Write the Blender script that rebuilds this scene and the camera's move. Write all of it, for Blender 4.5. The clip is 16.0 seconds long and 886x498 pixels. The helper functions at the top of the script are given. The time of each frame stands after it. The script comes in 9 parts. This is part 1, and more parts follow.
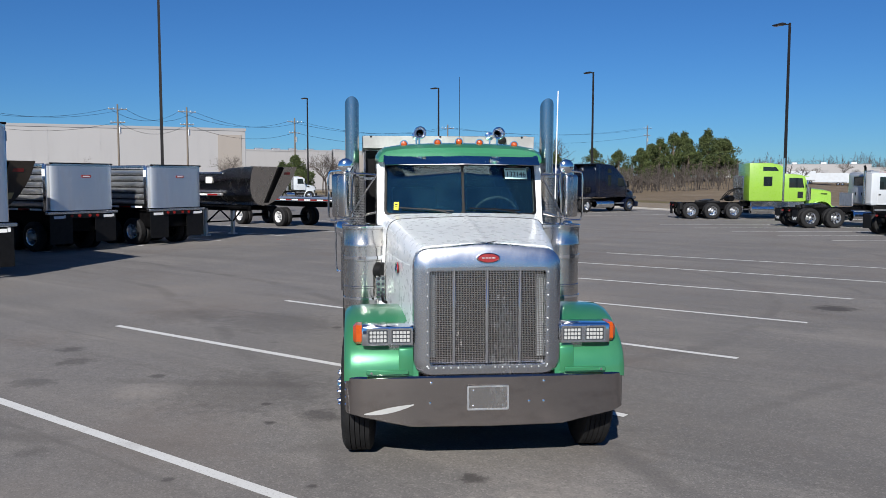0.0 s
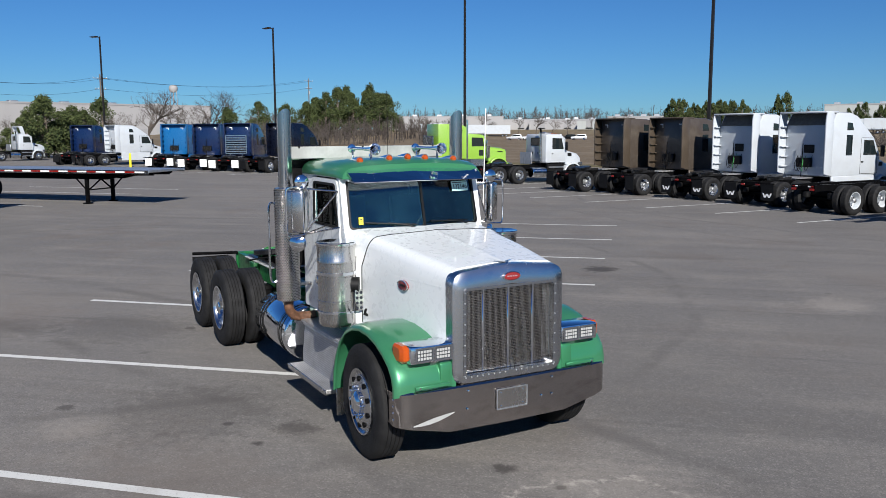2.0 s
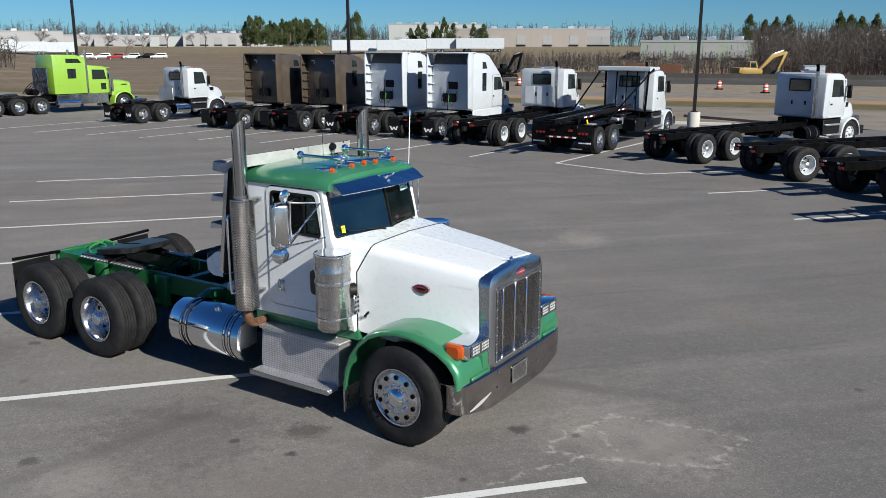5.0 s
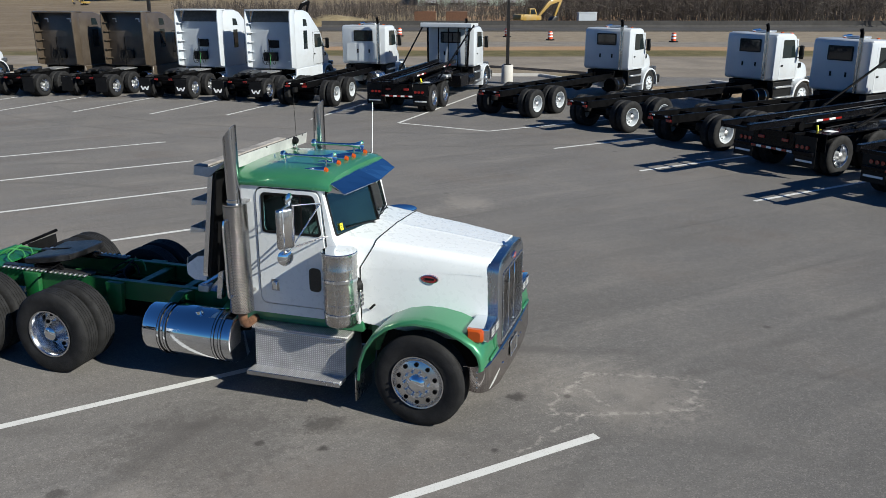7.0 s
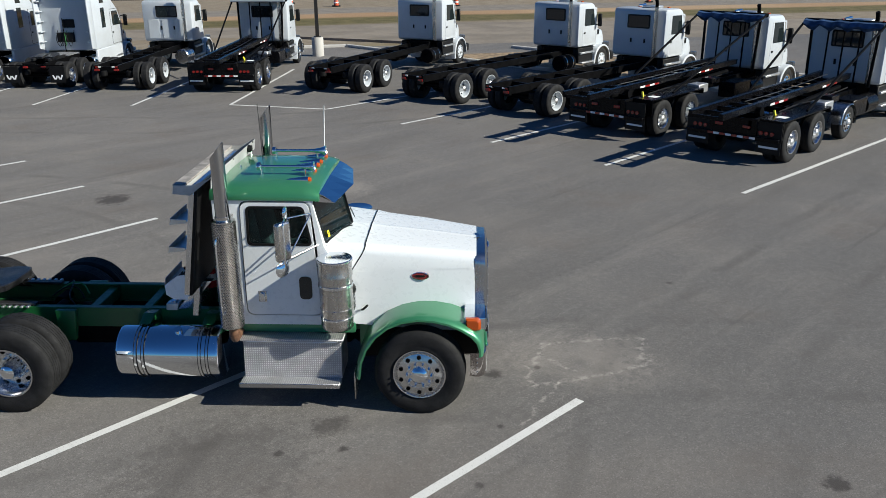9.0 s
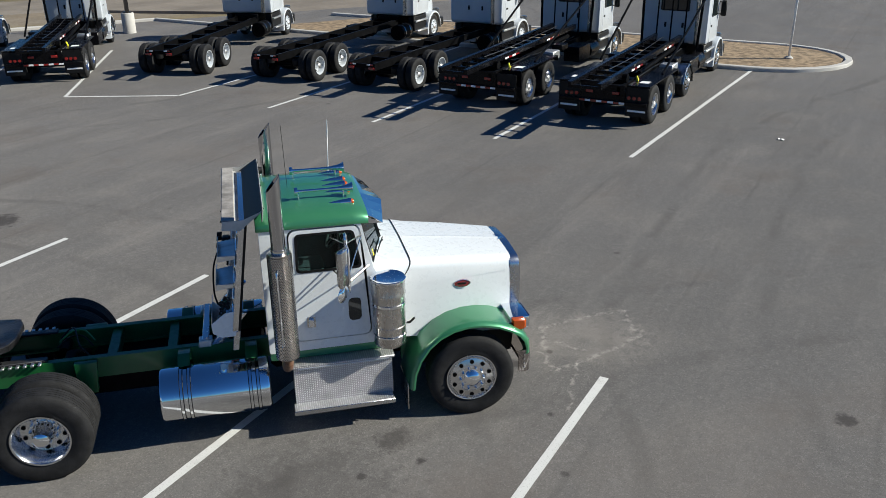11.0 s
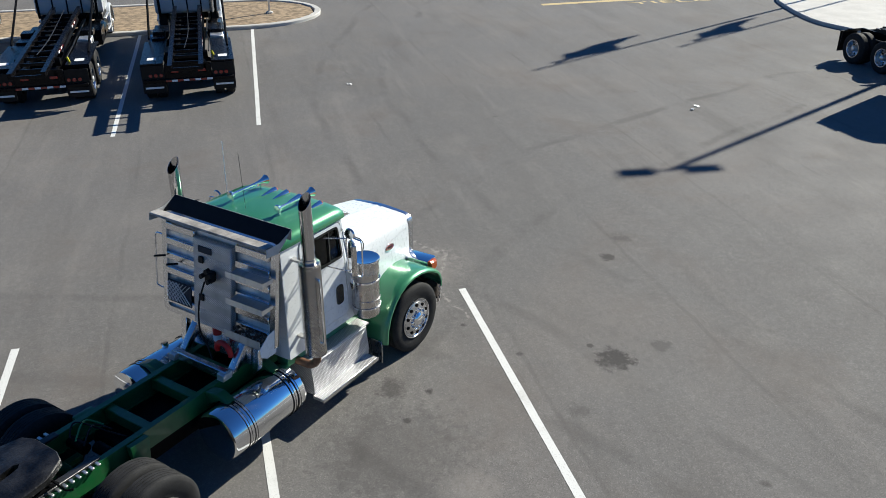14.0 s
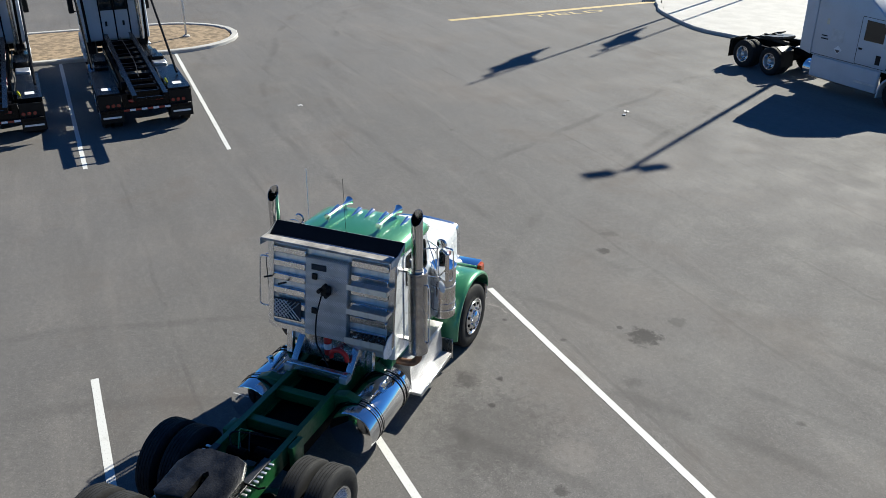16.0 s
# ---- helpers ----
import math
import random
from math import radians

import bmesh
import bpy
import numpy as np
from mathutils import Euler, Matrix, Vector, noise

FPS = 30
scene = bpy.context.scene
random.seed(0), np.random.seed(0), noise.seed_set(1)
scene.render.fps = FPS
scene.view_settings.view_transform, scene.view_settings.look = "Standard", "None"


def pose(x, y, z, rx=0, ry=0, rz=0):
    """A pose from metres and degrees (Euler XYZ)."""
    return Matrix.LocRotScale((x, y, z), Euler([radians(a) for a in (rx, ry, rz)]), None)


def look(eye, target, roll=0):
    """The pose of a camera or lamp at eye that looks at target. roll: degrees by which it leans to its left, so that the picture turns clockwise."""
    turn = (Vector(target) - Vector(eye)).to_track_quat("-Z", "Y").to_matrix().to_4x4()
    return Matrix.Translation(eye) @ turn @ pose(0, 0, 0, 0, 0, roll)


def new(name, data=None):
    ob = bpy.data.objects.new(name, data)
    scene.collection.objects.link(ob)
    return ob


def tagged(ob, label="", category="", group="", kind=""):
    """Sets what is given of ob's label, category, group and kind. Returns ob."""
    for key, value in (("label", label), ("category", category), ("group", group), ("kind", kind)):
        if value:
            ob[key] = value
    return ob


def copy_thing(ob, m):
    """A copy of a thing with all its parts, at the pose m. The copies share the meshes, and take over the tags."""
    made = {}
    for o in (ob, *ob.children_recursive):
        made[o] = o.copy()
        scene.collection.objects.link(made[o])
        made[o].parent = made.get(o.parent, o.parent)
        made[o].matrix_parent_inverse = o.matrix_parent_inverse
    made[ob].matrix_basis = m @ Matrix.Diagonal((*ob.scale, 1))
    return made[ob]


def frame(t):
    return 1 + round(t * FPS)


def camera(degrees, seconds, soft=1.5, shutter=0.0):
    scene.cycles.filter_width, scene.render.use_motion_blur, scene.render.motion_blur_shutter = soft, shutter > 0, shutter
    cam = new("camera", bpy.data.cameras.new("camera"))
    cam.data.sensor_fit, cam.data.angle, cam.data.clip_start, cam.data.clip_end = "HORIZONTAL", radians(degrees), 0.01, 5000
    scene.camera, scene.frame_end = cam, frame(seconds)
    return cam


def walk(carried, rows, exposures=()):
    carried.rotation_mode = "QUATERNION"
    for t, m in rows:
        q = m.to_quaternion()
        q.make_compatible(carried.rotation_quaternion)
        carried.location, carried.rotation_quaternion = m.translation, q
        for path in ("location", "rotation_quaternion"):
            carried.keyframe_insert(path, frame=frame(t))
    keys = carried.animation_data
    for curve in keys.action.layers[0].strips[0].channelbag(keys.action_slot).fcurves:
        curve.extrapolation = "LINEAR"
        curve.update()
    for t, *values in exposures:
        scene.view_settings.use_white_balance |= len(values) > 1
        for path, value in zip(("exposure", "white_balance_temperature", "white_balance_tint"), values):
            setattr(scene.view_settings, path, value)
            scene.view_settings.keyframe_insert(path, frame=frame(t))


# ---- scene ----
cam = camera(55.7, 16.0, 0.5)
PATH = [
    (0, (0.085, 0.455, 2.39), (-1.12, 2.043, 2.228), 0.1),
    (0.5, (-0.476, -0.175, 2.542), (-1.466, 1.554, 2.363), -0.1),
    (1, (-1.168, -0.715, 2.759), (-1.937, 1.12, 2.557), -0.1),
    (1.5, (-1.802, -1.128, 2.927), (-2.392, 0.768, 2.689), -0.2),
    (2, (-2.467, -1.432, 3.081), (-2.944, 0.49, 2.802), -0.2),
    (2.5, (-3.099, -1.634, 3.235), (-3.455, 0.309, 2.921), -0.2),
    (3, (-3.722, -1.849, 3.413), (-3.952, 0.108, 3.068), -0.2),
    (5.5, (-7.324, -2.251, 4.298), (-6.693, -0.421, 3.795), -0.0),
    (6, (-7.892, -2.123, 4.446), (-7.157, -0.341, 3.913), -0.1),
    (6.5, (-8.45, -1.938, 4.64), (-7.619, -0.209, 4.075), -0.0),
    (7, (-9.038, -1.737, 4.769), (-8.094, -0.077, 4.174), -0.1),
    (7.5, (-9.586, -1.499, 4.89), (-8.563, 0.103, 4.268), -0.2),
    (8, (-10.125, -1.248, 5.004), (-9.0, 0.275, 4.36), -0.3),
    (8.5, (-10.664, -0.977, 5.154), (-9.424, 0.445, 4.491), -0.2),
    (9, (-11.174, -0.637, 5.334), (-9.838, 0.688, 4.654), -0.3),
    (11.5, (-13.535, 2.731, 6.26), (-11.839, 3.416, 5.45), -0.5),
    (12, (-14.062, 3.89, 6.471), (-12.291, 4.287, 5.632), -0.4),
    (12.5, (-14.575, 5.052, 6.629), (-12.775, 5.176, 5.765), -0.4),
    (13, (-15.031, 6.133, 6.826), (-13.241, 6.009, 5.942), -0.4),
    (13.5, (-15.37, 7.191, 6.988), (-13.61, 6.861, 6.097), -0.3),
    (14, (-15.684, 8.192, 7.128), (-13.953, 7.736, 6.235), -0.1),
    (14.5, (-15.882, 9.128, 7.292), (-14.186, 8.553, 6.403), 0.0),
    (15, (-15.934, 9.946, 7.403), (-14.257, 9.303, 6.523), 0.1),
    (15.5, (-15.949, 10.747, 7.522), (-14.29, 10.05, 6.649), 0.3),
    (16, (-15.927, 11.492, 7.752), (-14.299, 10.727, 6.877), 0.3),
]
walk(cam, [(t, look(eye, target, roll)) for t, eye, target, roll in PATH], exposures=[(0, 0.37, 6500, 10), (3, 0.39, 6550, 9), (5.5, 0.47, 6650, 6), (9, 0.48, 6700, 4), (12, 0.58, 6750, 4), (14, 0.78, 6750, 4), (16, 0.85, 6750, 4)])

# ---- world, sun ----
SUN_EL, SUN_AZ = 32.5, math.degrees(math.atan2(-0.893, 0.45))  # elevation, direction towards the sun measured from +x
world = bpy.data.worlds.new("sky")
scene.world = world
world.use_nodes = True
wn = world.node_tree.nodes
sky = wn.new("ShaderNodeTexSky")
sky.sky_type, sky.sun_disc = "NISHITA", False
sky.sun_elevation, sky.sun_rotation = radians(SUN_EL), radians(90 - SUN_AZ)
sky.air_density, sky.dust_density, sky.ozone_density = 0.9, 0.0, 5.0
wn["Background"].inputs["Strength"].default_value = 0.046
deep = wn.new("ShaderNodeHueSaturation")
deep.inputs["Saturation"].default_value, deep.inputs["Value"].default_value = 1.05, 1.0
world.node_tree.links.new(sky.outputs[0], deep.inputs["Color"])
tint = wn.new("ShaderNodeMix")
tint.data_type, tint.blend_type = "RGBA", "MULTIPLY"
tint.inputs[0].default_value = 1.0
tint.inputs[7].default_value = (0.47, 0.86, 1.27, 1.0)
world.node_tree.links.new(deep.outputs[0], tint.inputs[6])
world.node_tree.links.new(tint.outputs[2], wn["Background"].inputs["Color"])
sun_data = bpy.data.lights.new("sun", "SUN")
sun_data.energy, sun_data.angle, sun_data.color = 5.0, radians(0.53), (1.0, 0.965, 0.90)
sun = new("sun", sun_data)
sun.matrix_basis = look((0, 0, 0), (-math.cos(radians(SUN_AZ)) * math.cos(radians(SUN_EL)), -math.sin(radians(SUN_AZ)) * math.cos(radians(SUN_EL)), -math.sin(radians(SUN_EL))))
sun.location = (0, 0, 60)


# ---- materials ----
class Tree:
    """Small wrapper to write node materials briefly."""

    def __init__(self, name):
        self.m = bpy.data.materials.new(name)
        self.m.use_nodes = True
        self.n, self.l = self.m.node_tree.nodes, self.m.node_tree.links
        self.b = self.n["Principled BSDF"]
        self.co = self.n.new("ShaderNodeTexCoord")

    def put(self, socket, value):
        if hasattr(value, "is_output"):
            self.l.new(value, socket)
        else:
            socket.default_value = value

    def noise(self, scale, detail=4.0, rough=0.55, space="Object", stretch=None):
        t = self.n.new("ShaderNodeTexNoise")
        src = self.co.outputs[space]
        if stretch:
            mp = self.n.new("ShaderNodeMapping")
            mp.inputs["Scale"].default_value = stretch
            self.l.new(src, mp.inputs["Vector"])
            src = mp.outputs[0]
        self.l.new(src, t.inputs["Vector"])
        t.inputs["Scale"].default_value, t.inputs["Detail"].default_value, t.inputs["Roughness"].default_value = scale, detail, rough
        return t.outputs["Fac"]

    def voronoi(self, scale, out="Distance", space="Object", randomness=1.0):
        t = self.n.new("ShaderNodeTexVoronoi")
        self.l.new(self.co.outputs[space], t.inputs["Vector"])
        t.inputs["Scale"].default_value, t.inputs["Randomness"].default_value = scale, randomness
        return t.outputs[out]

    def remap(self, value, a, b, c=0.0, d=1.0):
        t = self.n.new("ShaderNodeMapRange")
        t.interpolation_type = "SMOOTHSTEP"
        self.put(t.inputs["Value"], value)
        for key, v in (("From Min", a), ("From Max", b), ("To Min", c), ("To Max", d)):
            t.inputs[key].default_value = v
        return t.outputs["Result"]

    def math(self, op, a, b=0.0):
        t = self.n.new("ShaderNodeMath")
        t.operation = op
        self.put(t.inputs[0], a)
        self.put(t.inputs[1], b)
        return t.outputs[0]

    def mix(self, fac, a, b):
        t = self.n.new("ShaderNodeMix")
        t.data_type = "RGBA"
        self.put(t.inputs["Factor"], fac)
        for key, v in ((6, a), (7, b)):
            self.put(t.inputs[key], (*v, 1) if isinstance(v, tuple) else v)
        return t.outputs[2]

    def bump(self, height, strength=0.3, distance=0.01):
        t = self.n.new("ShaderNodeBump")
        t.inputs["Strength"].default_value, t.inputs["Distance"].default_value = strength, distance
        self.l.new(height, t.inputs["Height"])
        self.l.new(t.outputs[0], self.b.inputs["Normal"])

    def done(self, color, rough=0.5, metal=0.0, coat=0.0, spec=0.5):
        self.put(self.b.inputs["Base Color"], (*color, 1) if isinstance(color, tuple) else color)
        self.put(self.b.inputs["Roughness"], rough)
        self.put(self.b.inputs["Metallic"], metal)
        self.b.inputs["Coat Weight"].default_value = coat
        self.b.inputs["Specular IOR Level"].default_value = spec
        return self.m


def paint(name, color, rough=0.35, dirt=0.15, coat=0.6, dirt_color=(0.25, 0.22, 0.18)):
    """Vehicle paint: clear-coated colour with a film of road dust and faint mottling."""
    t = Tree(name)
    big, small = t.noise(1.3, 5), t.noise(14, 4)
    f = t.math("MULTIPLY", t.remap(big, 0.42, 0.75), dirt)
    c = t.mix(f, color, dirt_color)
    c = t.mix(t.math("MULTIPLY", t.remap(small, 0.45, 0.8), dirt * 0.5), c, dirt_color)
    r = t.remap(small, 0.3, 0.8, rough * 0.8, min(1.0, rough * 1.5))
    return t.done(c, r, 0.0, coat)


def flake_paint(name, color, pale):
    """Metallic paint: fine flakes under a glossy clear coat, slightly faded in patches."""
    t = Tree(name)
    big, flake = t.noise(1.1, 5), t.noise(420, 2)
    c = t.mix(t.math("MULTIPLY", t.remap(big, 0.42, 0.75), 0.45), color, pale)
    c = t.mix(t.math("MULTIPLY", t.remap(flake, 0.5, 0.75), 0.3), c, pale)
    t.bump(flake, 0.06, 0.0015)
    return t.done(c, t.remap(big, 0.3, 0.8, 0.29, 0.38), 0.36, 0.85)


def metal(name, color=(0.75, 0.76, 0.78), rough=0.12, wear=0.1, stretch=None, grime=(0.3, 0.27, 0.24), tarnish=0.2):
    t = Tree(name)
    a, b = t.noise(3.0, 5, stretch=stretch), t.noise(40, 3, stretch=stretch)
    c = t.mix(t.math("MULTIPLY", t.remap(a, 0.45, 0.8), tarnish), color, grime)
    r = t.math("ADD", t.remap(a, 0.3, 0.8, rough, rough + wear), t.remap(b, 0.3, 0.8, 0.0, wear * 0.5))
    return t.done(c, r, 1.0)


def plain(name, color, rough=0.6, vary=0.25, scale=6.0, bump=0.0, spec=0.4):
    t = Tree(name)
    a, b = t.noise(scale, 5), t.noise(scale * 9, 3)
    dark = tuple(v * (1 - vary) for v in color)
    light = tuple(min(1, v * (1 + vary)) for v in color)
    c = t.mix(t.remap(a, 0.3, 0.7), dark, light)
    c = t.mix(t.math("MULTIPLY", t.remap(b, 0.4, 0.8), 0.35), c, dark)
    if bump:
        t.bump(b, bump, 0.01)
    return t.done(c, t.remap(b, 0.2, 0.8, rough * 0.85, min(1, rough * 1.15)), 0.0, 0.0, spec)


def glass_dark(name, color=(0.012, 0.018, 0.02), rough=0.03):
    t = Tree(name)
    return t.done(color, rough, 0.0, 0.0, 0.6)


def lamp_lens(name, color, rough=0.2):
    t = Tree(name)
    v = t.voronoi(120, randomness=0.0)
    t.bump(v, 0.4, 0.003)
    return t.done(color, rough, 0.0, 0.5)


def diamond_plate(name, pitch=0.026):
    """Bright tread plate: raised lozenges in two crossing directions."""
    t = Tree(name)
    pos = t.n.new("ShaderNodeSeparateXYZ")
    t.l.new(t.co.outputs["Object"], pos.inputs[0])
    up_v = t.math("ADD", pos.outputs[1], pos.outputs[2])
    k = 2 * math.pi / pitch
    u = t.math("SINE", t.math("MULTIPLY", t.math("ADD", pos.outputs[0], up_v), k * 0.5))
    v = t.math("SINE", t.math("MULTIPLY", t.math("SUBTRACT", pos.outputs[0], up_v), k * 0.5))
    h = t.remap(t.math("MULTIPLY", u, v), 0.15, 0.6)
    t.bump(h, 0.8, 0.004)
    a = t.noise(4, 5)
    c = t.mix(h, (0.45, 0.45, 0.46), (0.66, 0.66, 0.67))
    c = t.mix(t.math("MULTIPLY", t.remap(a, 0.4, 0.75), 0.4), c, (0.26, 0.25, 0.24))
    return t.done(c, t.remap(a, 0.3, 0.8, 0.42, 0.58), 0.75)


def perforated(name, color=(0.50, 0.46, 0.42), columns=30, pitch=0.027):
    """Stainless heat guard with staggered rows of punched holes round an upright axis."""
    t = Tree(name)
    pos = t.n.new("ShaderNodeSeparateXYZ")
    t.l.new(t.co.outputs["Object"], pos.inputs[0])
    row = t.math("DIVIDE", pos.outputs[2], pitch)
    turn = t.math("MULTIPLY", t.math("ARCTAN2", pos.outputs[1], pos.outputs[0]), columns / (2 * math.pi))
    turn = t.math("ADD", turn, t.math("MULTIPLY", t.math("FLOOR", row), 0.5))
    fu, fv = t.math("SUBTRACT", t.math("FRACT", turn), 0.5), t.math("SUBTRACT", t.math("FRACT", row), 0.5)
    d = t.math("SQRT", t.math("ADD", t.math("MULTIPLY", fu, fu), t.math("MULTIPLY", fv, fv)))
    hole = t.remap(d, 0.27, 0.34, 1.0, 0.0)
    a = t.noise(5, 4)
    c = t.mix(t.remap(a, 0.35, 0.7), color, tuple(v * 0.72 for v in color))
    c = t.mix(hole, c, (0.012, 0.011, 0.01))
    t.bump(t.math("SUBTRACT", 1.0, hole), 0.5, 0.004)
    return t.done(c, 0.27, t.math("SUBTRACT", 1.0, hole))


M_WHITE = paint("white_paint", (0.71, 0.74, 0.76), 0.3, 0.06, 0.45)
M_WHITE2 = paint("white_fleet_paint", (0.49, 0.525, 0.565), 0.34, 0.14, 0.25)
M_GREEN = flake_paint("green_metallic_paint", (0.04, 0.225, 0.10), (0.085, 0.275, 0.155))
M_FRAMEGREEN = paint("green_frame_paint", (0.007, 0.115, 0.03), 0.4, 0.35, 0.2, (0.05, 0.06, 0.045))
M_LIME = paint("lime_green_paint", (0.24, 0.43, 0.05), 0.3, 0.08)
M_BROWN = paint("dark_brown_paint", (0.055, 0.043, 0.034), 0.4, 0.12, 0.4)
M_TAUPE = paint("taupe_paint", (0.062, 0.047, 0.034), 0.4, 0.1, 0.4)
M_BLUE = paint("bright_blue_paint", (0.006, 0.105, 0.29), 0.28, 0.02)
M_NAVY = paint("navy_paint", (0.002, 0.013, 0.06), 0.3, 0.01)
M_DEEPNAVY = paint("deep_navy_paint", (0.002, 0.004, 0.014), 0.3, 0.01, 0.3)
M_YELLOW = paint("machine_yellow_paint", (0.30, 0.185, 0.03), 0.5, 0.4, 0.1)
M_CHROME = metal("chrome", (0.82, 0.84, 0.87), 0.05, 0.06, tarnish=0.08)
# stack chrome: reflections of dark ground put into the colour as grey, upright streaks
M_STACK = metal("dark_streak_chrome", (0.50, 0.50, 0.51), 0.1, 0.1, (1, 1, 0.2), tarnish=0.3)
M_STAINLESS = metal("stainless_steel", (0.60, 0.58, 0.56), 0.15, 0.14, (1, 1, 0.3), tarnish=0.25)
M_BUMPER = metal("scuffed_bumper_steel", (0.50, 0.46, 0.44), 0.09, 0.12, (1, 1, 2.5), (0.22, 0.18, 0.16), 0.55)
M_ALU = metal("polished_aluminium", (0.66, 0.67, 0.69), 0.17, 0.1, tarnish=0.12)
M_ALUDULL = metal("dull_aluminium", (0.66, 0.67, 0.68), 0.34, 0.2, (1, 4, 1), tarnish=0.3)
M_SHELL = metal("brushed_shell_steel", (0.60, 0.615, 0.64), 0.22, 0.05, (1, 1, 0.4), tarnish=0.06)
M_GATE = metal("brushed_gate_sheet", (0.74, 0.77, 0.80), 0.42, 0.1, (1, 1, 0.2), tarnish=0.15)
M_OXALU = plain("oxidised_aluminium", (0.40, 0.405, 0.40), 0.5, 0.2, 3.0, 0.05, 0.5)
M_LIPBOARD = plain("stained_board", (0.30, 0.28, 0.26), 0.7, 0.45, 3.5, 0.15, 0.4)
M_TREAD = diamond_plate("tread_plate")
M_PERF = perforated("perforated_guard", (0.60, 0.565, 0.53), 44, 0.0185)
M_GLASS = glass_dark("tinted_glass")
M_RUBBER = plain("tyre_rubber", (0.013, 0.013, 0.014), 0.78, 0.35, 9, 0.25, 0.3)
M_BLACK = plain("black_chassis_paint", (0.004, 0.004, 0.0045), 0.42, 0.4, 5, 0.1, 0.04)
M_BLACKPLASTIC = plain("black_plastic", (0.006, 0.006, 0.0065), 0.5, 0.3, 8, 0.0, 0.22)
M_GREASE = plain("greasy_black_steel", (0.014, 0.014, 0.015), 0.38, 0.95, 4, 0.5, 0.5)
M_RUST = plain("burnt_copper_pipe", (0.13, 0.065, 0.038), 0.5, 0.4, 20)
M_AMBER = lamp_lens("amber_lens", (0.40, 0.062, 0.005))
M_REDLENS = lamp_lens("red_lens", (0.24, 0.012, 0.01))
M_HEADLAMP = lamp_lens("headlamp_lens", (0.05, 0.054, 0.06), 0.08)
M_RED = paint("red_enamel", (0.26, 0.014, 0.016), 0.35, 0.05)
M_HOSERED = plain("bright_red_enamel", (0.5, 0.022, 0.02), 0.4, 0.15)
M_STICKER = plain("pale_blue_sticker", (0.42, 0.66, 0.66), 0.6, 0.05)
M_YSTICKER = plain("yellow_sticker", (0.85, 0.72, 0.03), 0.6, 0.05)
M_INK = plain("dark_ink", (0.015, 0.02, 0.03), 0.7, 0.1)
M_WHITEMARK = plain("white_marking", (0.8, 0.8, 0.8), 0.6, 0.05)
M_PALEGREY = plain("pale_grey_sticker", (0.5, 0.52, 0.53), 0.5, 0.1)
M_CREAM = plain("cream_plastic", (0.62, 0.58, 0.44), 0.5, 0.1)
M_BROWNMARK = plain("dark_brown_mark", (0.09, 0.06, 0.05), 0.6, 0.1)
M_SEAT = plain("grey_vinyl", (0.12, 0.115, 0.11), 0.6, 0.2)
M_WOOD = plain("worn_wood", (0.15, 0.125, 0.10), 0.75, 0.3, 12, 0.2)
M_GREENHOSE = plain("green_hose", (0.05, 0.22, 0.07), 0.4, 0.1)
M_STEELPOLE = plain("dark_bronze_pole_paint", (0.016, 0.014, 0.013), 0.4, 0.2)
M_CONCRETE = plain("pale_concrete", (0.46, 0.445, 0.42), 0.85, 0.08, 1.2, 0.05)
M_ORANGE = plain("orange_plastic", (0.55, 0.075, 0.025), 0.5, 0.1)


# ---- mesh helpers ----
def thing(name, m, label, category, group=""):
    ob = new(name)
    ob.empty_display_size = 0.2
    ob.matrix_basis = m
    return tagged(ob, label, category, group)


def mesh_of(name, bm, smooth=True):
    bmesh.ops.recalc_face_normals(bm, faces=bm.faces)
    me = bpy.data.meshes.new(name)
    bm.to_mesh(me)
    bm.free()
    if smooth:
        me.shade_smooth()
        me.set_sharp_from_angle(angle=radians(38))
    return me


def part(name, bm, material, parent, label="", smooth=True):
    me = mesh_of(name, bm, smooth)
    me.materials.append(material)
    ob = new(name, me)
    ob.parent = parent
    if label:
        ob["label"] = label
    return ob


def thicken(ob, depth):
    """Give a sheet its thickness, with crisp rims."""
    ob.modifiers.new("thickness", "SOLIDIFY").thickness = depth
    ob.modifiers.new("rim", "EDGE_SPLIT").split_angle = radians(40)


def shared(name, me, parent, m=None):
    ob = new(name, me)
    ob.parent = parent
    if m is not None:
        ob.matrix_basis = m
    return ob


def box(x0, x1, y0, y1, z0, z1, bevel=0.0, bm=None, seg=1):
    out = bmesh.new()
    bmesh.ops.create_cube(out, size=1.0)
    for v in out.verts:
        v.co = Vector(((x0 + x1) / 2 + v.co.x * (x1 - x0), (y0 + y1) / 2 + v.co.y * (y1 - y0), (z0 + z1) / 2 + v.co.z * (z1 - z0)))
    if bevel:
        bmesh.ops.bevel(out, geom=out.edges[:], offset=bevel, segments=seg, affect="EDGES", profile=0.5)
    return out if bm is None else merge(bm, out)


def merge(bm, other):
    """Adds other's faces to bm and frees it."""
    me = bpy.data.meshes.new("tmp")
    other.to_mesh(me)
    other.free()
    bm.from_mesh(me)
    bpy.data.meshes.remove(me)
    return bm


def place(bm, m):
    bm.transform(m)
    return bm


def loft(rings, closed=True, caps=True, bm=None):
    """Skin between rings of points of equal count; closed: each ring is a loop."""
    bm = bm or bmesh.new()
    rows = [[bm.verts.new(p) for p in ring] for ring in rings]
    n = len(rows[0])
    for a, b in zip(rows, rows[1:]):
        for i in range(n if closed else n - 1):
            j = (i + 1) % n
            bm.faces.new((a[i], a[j], b[j], b[i]))
    if closed and caps:
        bm.faces.new(list(reversed(rows[0])))
        bm.faces.new(rows[-1])
    return bm


